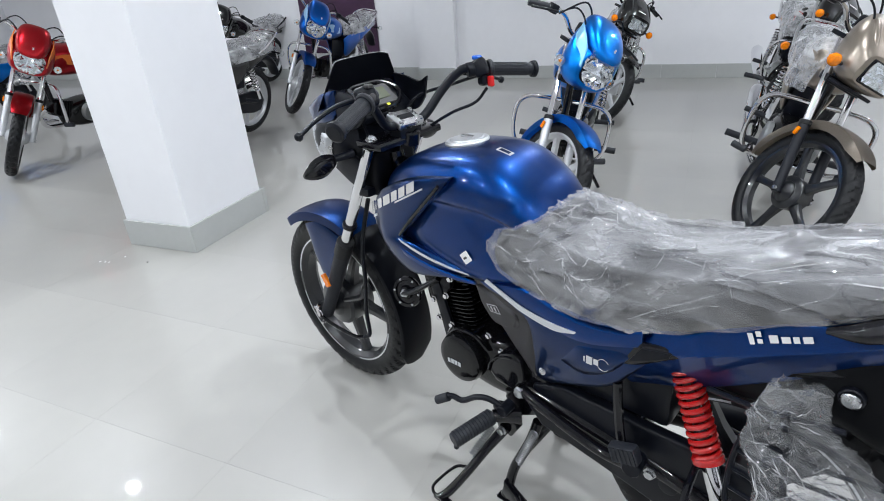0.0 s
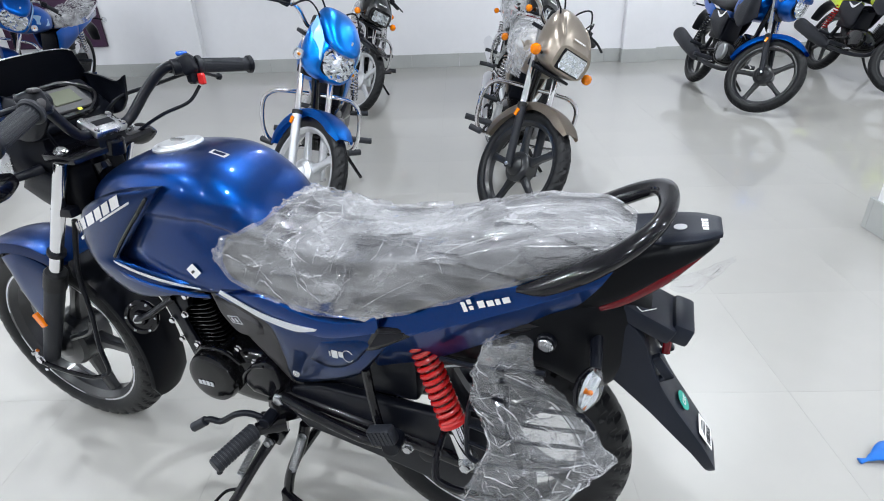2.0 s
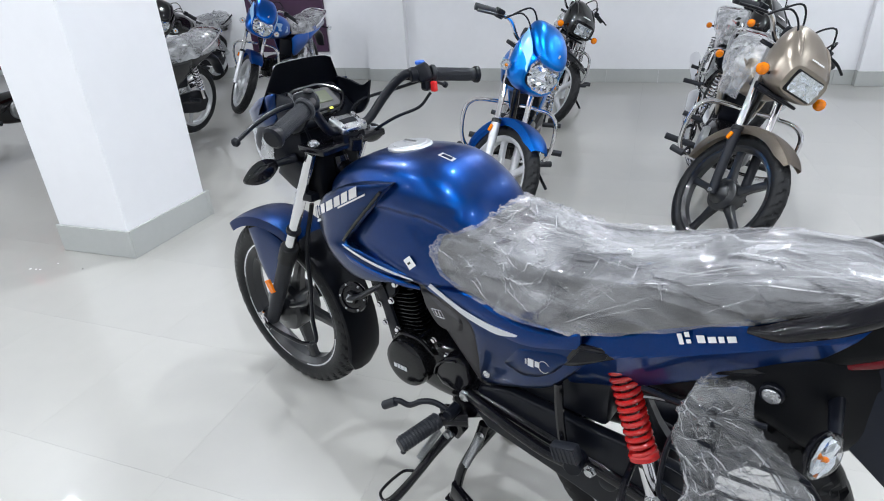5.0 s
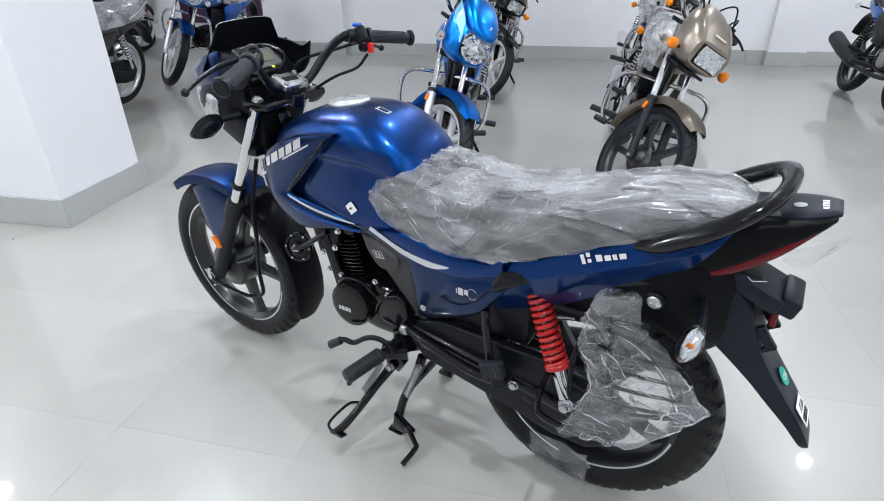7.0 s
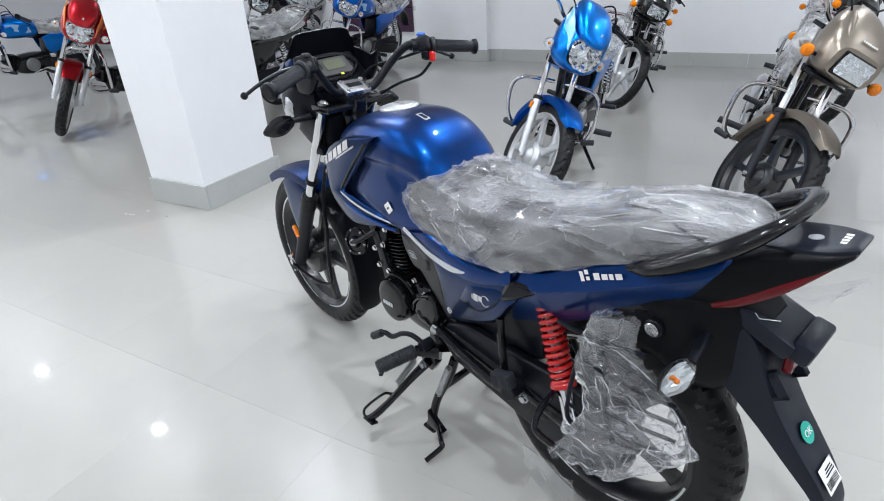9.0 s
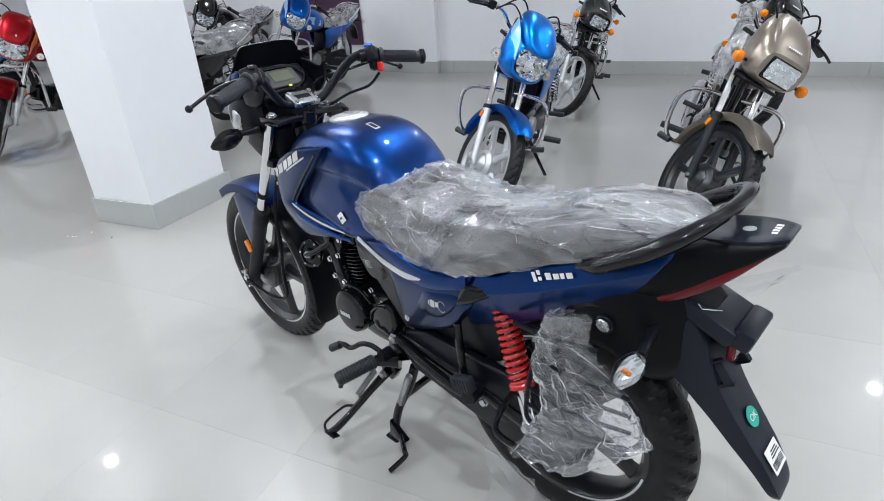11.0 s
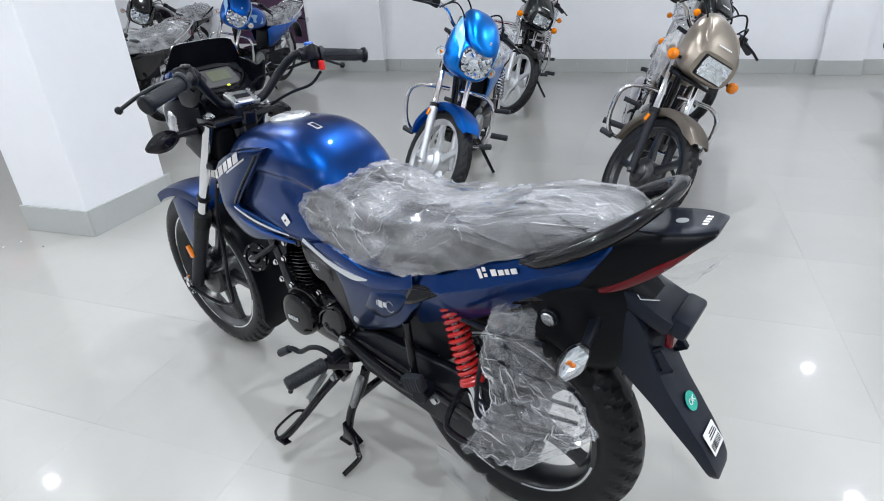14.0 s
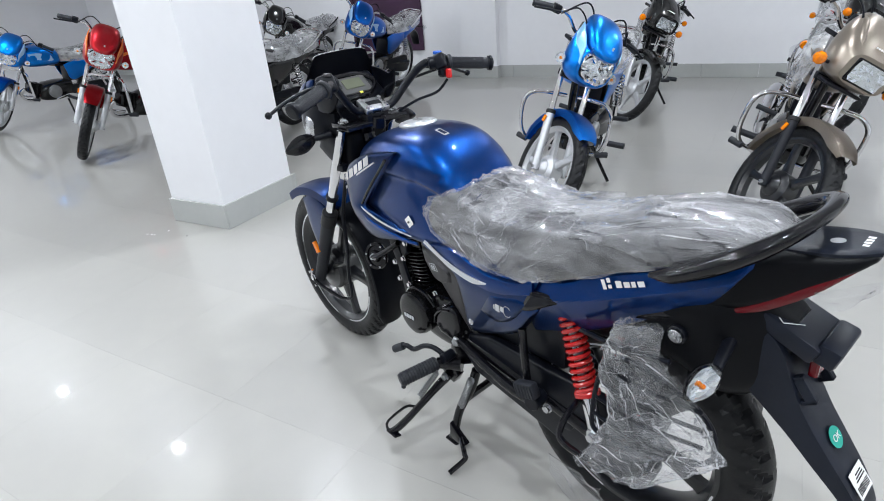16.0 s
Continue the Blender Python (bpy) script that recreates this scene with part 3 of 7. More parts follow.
    for q, w in enumerate(widths):
        slab(a0, a0 + w - 0.007, 0.0, 0.021 if q else 0.024, M_CHROME, "raised silver bar")
        a0 += w
    slab(0.150, 0.262, -0.006, -0.002, M_SILVER, "thin silver underline")
    slab(0.010, 0.045, -0.014, -0.008, M_WHITE, "small white bars")
    part("price_tag", box((0, 0, 0), (0.026, 0.001, 0.026), Matrix.Translation((0.583, 0.1405, 0.715)) @ Matrix.Rotation(radians(40), 4, "Y") @ Matrix.Rotation(radians(-2), 4, "Z")), M_WHITE, t, "small white square sticker")
    part("tag_print", box((0.002, 0.001, 0), (0.010, 0.001, 0.005), Matrix.Translation((0.583, 0.1405, 0.715)) @ Matrix.Rotation(radians(40), 4, "Y") @ Matrix.Rotation(radians(-2), 4, "Z")), M_BROWN, t)


SEAT_TOP = [(-0.25, 0.858), (-0.20, 0.872), (-0.10, 0.868), (0.0, 0.843), (0.10, 0.818), (0.20, 0.806), (0.30, 0.806), (0.38, 0.820), (0.44, 0.838), (0.50, 0.812), (0.525, 0.77)]
SEAT_LOW = [(-0.25, 0.842), (-0.20, 0.845), (-0.10, 0.800), (0.0, 0.755), (0.10, 0.708), (0.20, 0.672), (0.30, 0.662), (0.38, 0.672), (0.44, 0.690), (0.50, 0.712), (0.525, 0.735)]
SEAT_W = [(-0.25, 0.045), (-0.22, 0.085), (-0.10, 0.108), (0.0, 0.118), (0.10, 0.126), (0.20, 0.129), (0.30, 0.126), (0.40, 0.128), (0.47, 0.132), (0.50, 0.130), (0.525, 0.124)]


def seat_ring(x, grow=0.0, k=44):
    zt, zl, w = lerp(x, SEAT_TOP) + grow, lerp(x, SEAT_LOW) - grow * 0.3, lerp(x, SEAT_W) + grow
    drop = max(0.0, (x - 0.40) / 0.12) * 0.035       # the nose lies against the tank
    pts = []
    for j in range(k):
        f = j / (k - 1) * 2 - 1
        a = abs(f)
        if a < 0.62:
            q = a / 0.62
            y = w * (0.92 * q)
            z = zt - (zt - zl) * 0.16 * q ** 2.6 - drop * (1 - q ** 2)
        else:
            q = (a - 0.62) / 0.38
            y = w * (0.92 + 0.10 * math.sin(q * math.pi * 0.62))
            z = zt - (zt - zl) * (0.16 + 0.84 * q ** 1.15)
        pts.append((x, math.copysign(y, f), z))
    return pts


def seat():
    n = 50
    bm = bmesh.new()
    skin(bm, [seat_ring(-0.245 + 0.765 * i / (n - 1)) for i in range(n)], closed=True)
    bmesh.ops.recalc_face_normals(bm, faces=bm.faces)
    part("seat", bm, M_SEAT, hero, "stepped black vinyl dual seat", sharp=60)


def cover_y(x, z):
    return lerp(x, [(-0.25, 0.084), (-0.10, 0.106), (0.0, 0.117), (0.10, 0.127), (0.18, 0.134), (0.30, 0.138), (0.45, 0.132), (0.58, 0.122)]) - max(0, 0.60 - z) * 0.15


def crease(x):
    """The height of the fold along the tail panel."""
    return lerp(x, [(-0.25, 0.815), (-0.11, 0.750), (-0.011, 0.704), (0.10, 0.660), (0.2, 0.640)])


def side_panels():
    for s in (1, -1):
        c = part("side_cover", patch([(0.575, 0.652), (0.50, 0.672), (0.425, 0.686), (0.357, 0.668), (0.292, 0.658), (0.219, 0.666), (0.172, 0.684)],
                                     [(0.573, 0.648), (0.500, 0.634), (0.455, 0.616), (0.430, 0.600), (0.424, 0.570), (0.425, 0.500), (0.422, 0.425), (0.315, 0.465), (0.240, 0.508), (0.200, 0.560), (0.172, 0.600)],
                                     cover_y, 56, 22, 0.01, 0.004, 0.012, s, 0.10), M_NAVY, hero, "dark blue side cover with a silver stripe")
        part("upper_band", patch([(0.560, 0.656), (0.47, 0.678), (0.420, 0.682), (0.357, 0.666), (0.292, 0.656), (0.219, 0.664), (0.176, 0.681)],
                                 [(0.545, 0.648), (0.46, 0.640), (0.400, 0.626), (0.340, 0.611), (0.280, 0.612), (0.225, 0.628), (0.176, 0.645)],
                                 lambda x, z: cover_y(x, z) + 0.007, 40, 8, 0.008, 0.003, 0.005, s), M_BLUE, c)
        part("silver_stripe", patch([(0.530, 0.676), (0.47, 0.655), (0.42, 0.641), (0.36, 0.634), (0.302, 0.635)], [(0.536, 0.668), (0.47, 0.644), (0.425, 0.629), (0.355, 0.619), (0.306, 0.631)],
                                    lambda x, z: cover_y(x, z) + 0.0135, 24, 4, 0.003, 0, 0.0, s), M_SILVER, c)
        part("raised_facet", patch([(0.312, 0.598), (0.25, 0.615), (0.215, 0.622), (0.19, 0.615)], [(0.358, 0.535), (0.31, 0.520), (0.27, 0.530), (0.225, 0.567)],
                                   lambda x, z: cover_y(x, z) + 0.008, 16, 8, 0.008, 0.002, 0.008, s, 0.2), M_NAVY, c)
        part("cover_screw", lathe([(0.009, 0), (0.009, 0.003), (0.006, 0.005)], 12, axis((0.401, s * 0.116, 0.471), (0, s, 0.2))), M_STEEL, c)
        t = part("tail_panel", patch([(0.171, 0.685), (0.100, 0.702), (0.045, 0.735), (-0.020, 0.760), (-0.112, 0.788), (-0.185, 0.808), (-0.238, 0.838)],
                                     [(0.240, 0.492), (0.150, 0.535), (0.055, 0.582), (-0.047, 0.646), (-0.117, 0.690), (-0.178, 0.742), (-0.238, 0.836)],
                                     lambda x, z: cover_y(x, max(z, 0.6)) + 0.009 * min(1, max(0, (0.17 - x) / 0.06)) - max(0, z - crease(x)) * 0.42 - max(0, crease(x) - z) * 0.42, 60, 40, 0.01, 0.0, 0.008, s, 0.05),
                 M_BLUE, hero, "glossy blue tail panel", sharp=11)
        # air vent
        part("vent_frame", patch([(0.182, 0.654), (0.150, 0.660), (0.118, 0.663), (0.096, 0.662)], [(0.215, 0.592), (0.178, 0.606), (0.135, 0.632), (0.096, 0.656)],
                                 lambda x, z: cover_y(x, z) + 0.0065, 16, 8, 0.006, 0, 0.005, s, 0.25), M_GLOSS, c, "black air vent")
        part("vent_mouth", patch([(0.174, 0.648), (0.150, 0.652), (0.122, 0.655)], [(0.196, 0.611), (0.165, 0.624), (0.125, 0.645)],
                                 lambda x, z: cover_y(x, z) + 0.0085, 10, 5, 0.003, 0, 0.0, s), M_BLACK, c)
        # engine side shroud
        def panel_y(x, z):
            return cover_y(x, z) - 0.006 - max(0, x - 0.5) * 0.15
        ep = part("engine_panel", patch([(0.606, 0.644), (0.549, 0.653), (0.471, 0.626), (0.438, 0.609), (0.424, 0.594)], [(0.604, 0.638), (0.562, 0.558), (0.519, 0.538), (0.473, 0.478), (0.432, 0.416)],
                                        panel_y, 24, 12, 0.006, 0.0, 0.004, s), M_BROWN, hero, "dark grey engine side panel")
        part("panel_facet", patch([(0.590, 0.626), (0.567, 0.633), (0.515, 0.620), (0.468, 0.607), (0.456, 0.590)], [(0.580, 0.606), (0.556, 0.563), (0.535, 0.543), (0.495, 0.553), (0.461, 0.566)],
                                  lambda x, z: panel_y(x, z) + 0.007, 24, 12, 0.008, 0.0, 0.007, s), M_BROWN, ep, sharp=25)
    # badge on the cover: a thin outlined shield; plain shapes for the maker's mark on the tail and elsewhere
    y = cover_y(0.26, 0.58) + 0.012
    for x0, w0, h0 in ((0.286, 0.003, 0.012), (0.280, 0.013, 0.018), (0.264, 0.010, 0.013)):
        part("badge_bar", box((x0 - w0 / 2, y + 0.0005, 0.578 + (0.286 - x0) * 0.12), (w0, 0.0012, h0)), M_SILVER, hero, "", False)
    part("cover_badge", tube([(0.244 + 0.012 * math.cos(a), y + 0.0005, 0.580 + 0.014 * math.sin(a)) for a in (radians(-150 + 30 * k) for k in range(11))], 0.0007, 5), M_ALLOY, hero, "thin silver ring mark")
    ang = 20
    mm = Matrix.Translation((-0.002, cover_y(-0.02, 0.72) + 0.0056, 0.722)) @ Matrix.Rotation(radians(184.5), 4, "Z") @ Matrix.Rotation(radians(-ang), 4, "Y")
    mm = mm @ Matrix.Translation((-0.012, 0, 0.001)) @ Matrix.Diagonal((0.92, 1, 0.92, 1))
    for x0, w0, h0, z0 in ((0.0, 0.008, 0.022, 0.009), (0.013, 0.008, 0.010, 0.018), (0.013, 0.008, 0.008, 0.004), (0.032, 0.013, 0.015, 0.008), (0.050, 0.013, 0.012, 0.0065), (0.067, 0.009, 0.012, 0.0065), (0.081, 0.014, 0.012, 0.0065)):
        part("maker_mark", place(box((x0 + w0 / 2, 0.0005, z0), (w0, 0.001, h0)), mm), M_WHITE, hero, "white plain bar", False)
    B = [(0.550, 0.595), (0.516, 0.605), (0.505, 0.588), (0.539, 0.579)]
    yb = lambda x, z: cover_y(x, z) - 0.006 - max(0, x - 0.5) * 0.15 + 0.0082
    bd = part("panel_mark", tube([(x, yb(x, z), z) for x, z in B], 0.0010, 5, 0, True), M_SILVER, hero, "small framed silver mark")
    for f in (0.32, 0.68):
        a, b = Vector(B[0]).lerp(Vector(B[1]), f), Vector(B[3]).lerp(Vector(B[2]), f)
        part("mark_bar", tube([(q.x, yb(q.x, q.y), q.y) for q in (a.lerp(b, 0.2), a.lerp(b, 0.8))], 0.0022, 5, flat=0.4), M_SILVER, bd)


def tail():
    bm = hull_loft([(0.06, 0.070, 0.64, 0.76, 3.0), (-0.10, 0.092, 0.672, 0.795, 3.2), (-0.18, 0.090, 0.712, 0.838, 3.6), (-0.25, 0.082, 0.752, 0.858, 4.0), (-0.31, 0.068, 0.802, 0.868, 3.8), (-0.355, 0.054, 0.842, 0.874, 3.4), (-0.374, 0.036, 0.860, 0.876, 2.8)], 40, 36)
    part("tail_cowl", bm, M_DEEP, hero, "pointed matte black tail cowl", sharp=50)
    p = part("tail_plate", patch([(-0.235, 0.052), (-0.30, 0.056), (-0.345, 0.050), (-0.378, 0.030)], [(-0.235, -0.052), (-0.30, -0.056), (-0.345, -0.050), (-0.378, -0.030)], lambda x, z: 0, 18, 12, 0.006, 0.0, 0.004), M_FLAP, hero, "flat grey-black rear plate")
    p.data.transform(Matrix(((1, 0, 0, 0), (0, 0, 1, 0), (-0.16, 1, 0, 0.822), (0, 0, 0, 1))))
    part("plate_dot", lathe([(0.010, 0), (0.010, 0.001)], 20, axis((-0.318, 0.012, 0.8735), (0.16, 0, 1))), M_SILVER, p)
    bm = place(mark_row(4, 0.042, 0.010, 0.1, 0.0006, 0.3, 14), Matrix(((0, 0.155, 0.988, -0.358), (-1, 0, 0, 0.022), (0, 0.988, -0.155, 0.8787), (0, 0, 0, 1))))
    part("plate_mark", bm, M_WHITE, p, "", False)
    for s in (1, -1):
        part("tail_lamp", patch([(-0.200, 0.734), (-0.25, 0.772), (-0.31, 0.820), (-0.371, 0.870)], [(-0.203, 0.728), (-0.255, 0.752), (-0.315, 0.800), (-0.373, 0.866)],
                                lambda x, z: lerp(x, [(-0.37, 0.045), (-0.31, 0.066), (-0.25, 0.080), (-0.18, 0.088)]) - max(0, 0.8 - z) * 0.1, 24, 8, 0.012, 0.002, 0.008, s), M_LENSRED, hero, "long red tail lamp lens")
    # grab rail round the back of the seat
    L = [(-0.085, 0.124, 0.783), (-0.13, 0.131, 0.802), (-0.19, 0.128, 0.837), (-0.245, 0.111, 0.874), (-0.284, 0.072, 0.903), (-0.296, 0.0, 0.911)]
    pts = L + [(x, -y, z) for x, y, z in reversed(L[:-1])]
    part("grab_rail", tube(pts, [0.007, 0.022, 0.025, 0.023, 0.018, 0.017, 0.018, 0.023, 0.025, 0.022, 0.007], 18, 80, flat=0.66), M_GLOSS, hero, "gloss black looped grab rail")
    # inner rear fender and number plate holder
    f = part("rear_fender", hull_loft([(0.08, 0.072, 0.54, 0.70, 3), (-0.05, 0.090, 0.565, 0.72, 4), (-0.12, 0.098, 0.585, 0.745, 4.5), (-0.19, 0.094, 0.555, 0.765, 4.5), (-0.235, 0.070, 0.545, 0.77, 4), (-0.270, 0.052, 0.58, 0.75, 3.4), (-0.295, 0.040, 0.62, 0.73, 3)], 24, 28), M_DEEP, hero)
    part("fender_bolt", lathe([(0.014, 0), (0.014, 0.002), (0.012, 0.004), (0.004, 0.004)], 24, axis((-0.133, 0.1085, 0.668), (0.1, 1, -0.1))), M_STEEL, f)
    part("bolt_boss", rod((-0.133, 0.07, 0.668), (-0.133, 0.108, 0.668), 0.018), M_BLACK, f)
    h = bmesh.new()
    path = [((-0.195, 0.692), 0.052, 0.034), ((-0.238, 0.660), 0.058, 0.052), ((-0.268, 0.610), 0.056, 0.046), ((-0.300, 0.566), 0.052, 0.034), ((-0.335, 0.524), 0.049, 0.025), ((-0.374, 0.478), 0.046, 0.020), ((-0.412, 0.433), 0.042, 0.015), ((-0.440, 0.392), 0.037, 0.010), ((-0.449, 0.377), 0.028, 0.006)]
    P = spline([(p[0], w, p[1]) for p, w, d in path], 40)
    D = spline([(d, 0, 0) for p, w, d in path], 40)
    rings = []
    for i, (q, d) in enumerate(zip(P, D)):
        a, b = P[max(i - 1, 0)], P[min(i + 1, 39)]
        t = Vector((b.x - a.x, 0, b.z - a.z)).normalized()
        nrm = Vector((t.z, 0, -t.x))
        w, d = q.y, d.x
        c = Vector((q.x, 0, q.z))
        rings.append([c + nrm * (d * u) + Vector((0, w * v, 0)) for u, v in ((-1, -0.8), (-0.8, -1), (0.80, -1), (0.96, -0.97), (1, -0.90), (1, -0.3), (1, 0.3), (1, 0.90), (0.96, 0.97), (0.80, 1), (-0.8, 1), (-1, 0.8))])
    skin(h, rings)
    bmesh.ops.recalc_face_normals(h, faces=h.faces)
    g = part("plate_holder", h, M_FLAP, hero, "long matte black rear mudflap with plate holder", sharp=40)
    part("holder_box", place(box((0, 0, 0), (0.112, 0.112, 0.034), None, 0.007, 2), Matrix.Translation((-0.283, 0, 0.709)) @ Matrix.Rotation(radians(-24), 4, "Y")), M_FLAP, g)
    part("plate_lamp", place(box((0, 0, 0), (0.036, 0.100, 0.040), None, 0.008, 2), Matrix.Translation((-0.346, 0, 0.690)) @ Matrix.Rotation(radians(-16), 4, "Y")), M_FLAP, g, "grainy grey plate lamp housing")
    part("rear_reflector", box((-0.330, 0, 0.650), (0.014, 0.062, 0.036), None, 0.003), M_LENSRED, g)
    for s in (1, -1):
        # two small hooks with open slots stand out from the flap below the lamp
        rib = bmesh.new()
        for dx, dz, w, h in ((0.0, 0.0, 0.006, 0.052), (0.012, 0.020, 0.030, 0.008), (0.012, -0.022, 0.030, 0.008)):
            add_box(rib, (dx - 0.012, 0, dz), (w + 0.012, 0.014, h), None, 0.002)
        part("holder_rib", place(rib, Matrix.Translation((-0.318, s * 0.040, 0.606)) @ Matrix.Rotation(radians(36), 4, "Y")), M_FLAP, g)
    part("chalk_tick", tube([(-0.271, 0.046, 0.7345), (-0.280, 0.052, 0.7305), (-0.303, 0.022, 0.7205)], 0.0008, 5), M_WHITE, g, "thin white chalk tick")
    st = part("round_sticker", lathe([(0.0185, 0), (0.0185, 0.0012)], 28, axis((-0.3775, 0.002, 0.5135), (-0.79, 0.0, 0.61))), M_GREEN, g, "round green sticker lettered OK")
    cu = bpy.data.curves.new("letters", "FONT")
    cu.body, cu.size, cu.align_x, cu.align_y, cu.extrude = "OK", 0.017, "CENTER", "CENTER", 0.0003
    tx = new("letters", cu)
    tx.parent = g
    tx.matrix_local = Matrix.Translation((-0.3795, 0.002, 0.5150)) @ Matrix(((0, 0.6, -0.8, 0), (-1, 0, 0, 0), (0, 0.8, 0.6, 0), (0, 0, 0, 1)))
    tx.data.materials.append(M_WHITE)
    la = part("bar_label", box((0, 0, 0), (0.046, 0.052, 0.001), facing((-0.4265, 0.0, 0.4460), (-0.80, 0, 0.60))), M_WHITE, g, "white printed label with black bars")
    bm = bmesh.new()
    rnd = random.Random(4)
    for i in range(11):
        add_box(bm, (-0.010, -0.020 + i * 0.004, 0.001), (0.014, rnd.uniform(0.001, 0.0026), 0.0006), facing((-0.4265, 0.0, 0.4460), (-0.80, 0, 0.60)))
    for i in range(3):
        add_box(bm, (0.004 + i * 0.005, -0.004, 0.001), (0.002, 0.036 - 0.006 * i, 0.0006), facing((-0.4265, 0.0, 0.4460), (-0.80, 0, 0.60)))
    part("label_bars", bm, M_BLACK, la, "", False)
    for s in (1, -1):
        indicator("rear_indicator", (-0.212, s * 0.062, 0.682), (-0.222, s * 0.142, 0.662), (-0.204, s * 0.202, 0.624), s, True)


def indicator(name, a, b, tip, s, clear, parent=None, col=None):
    """A turn signal: stalk, leaf-shaped shell and lens."""
    parent = parent or hero
    st = part(name, tube([a, b], [0.012, 0.009], 12), M_BLACK, parent)
    a, b, tip = Vector(a), Vector(b), Vector(tip)
    d = (tip - b)
    q = d.normalized()
    side = Vector((-0.80, 0.50 * s, 0.30)) if clear else Vector((1, 0, 0))
    side = (side - q * side.dot(q)).normalized()
    up = q.cross(side) * (1 if s > 0 else -1)
    rings, lens = [], []
    for i in range(13):
        f = i / 12
        c = b + d * f
        w = (0.025 if clear else 0.026) * math.sin(math.pi * min(1, 0.12 + 0.86 * f)) ** 0.75 + 0.002
        h = 0.017 * math.sin(math.pi * min(1, 0.15 + 0.82 * f)) ** 0.8 + 0.002
        rings.append([c + up * (w * math.cos(t)) - side * (h * max(0.0, math.sin(t)) + 0.001 * min(0, math.sin(t))) for t in [2 * math.pi * k / 16 for k in range(16)]])
        lens.append([c + up * (w * 0.93 * math.cos(t)) + side * (h * (0.95 if clear else 0.75) * max(0.0, math.sin(t)) + 0.002) for t in [2 * math.pi * k / 16 for k in range(16)]])
    bm = bmesh.new()
    skin(bm, rings)
    bmesh.ops.recalc_face_normals(bm, faces=bm.faces)
    part("shell", bm, M_GLOSS, st)
    bm = bmesh.new()
    skin(bm, lens)
    bmesh.ops.recalc_face_normals(bm, faces=bm.faces)
    part("lens", bm, col or (M_CLEAR if clear else M_GLOSS), st)
    if clear:
        c = b + d * 0.52 + side * 0.006
        part("bulb", lathe([(0.002, -0.003), (0.0045, 0.0), (0.004, 0.004), (0.0015, 0.006)], 12, axis(c, side)), M_ORANGE, st)
        bm = bmesh.new()
        rnd = random.Random(9)
        rows = []
        for i in range(1, 12, 2):
            w = 0.023 * math.sin(math.pi * min(1, 0.12 + 0.86 * i / 12)) ** 0.75
            rows.append([b + d * (i / 12) + up * (w * (j / 3 - 1)) + side * (0.0025 + rnd.uniform(0, 0.005)) for j in range(7)])
        skin(bm, rows, closed=False)
        bmesh.ops.recalc_face_normals(bm, faces=bm.faces)
        part("reflector", bm, M_REFLECTOR, st, "", False)


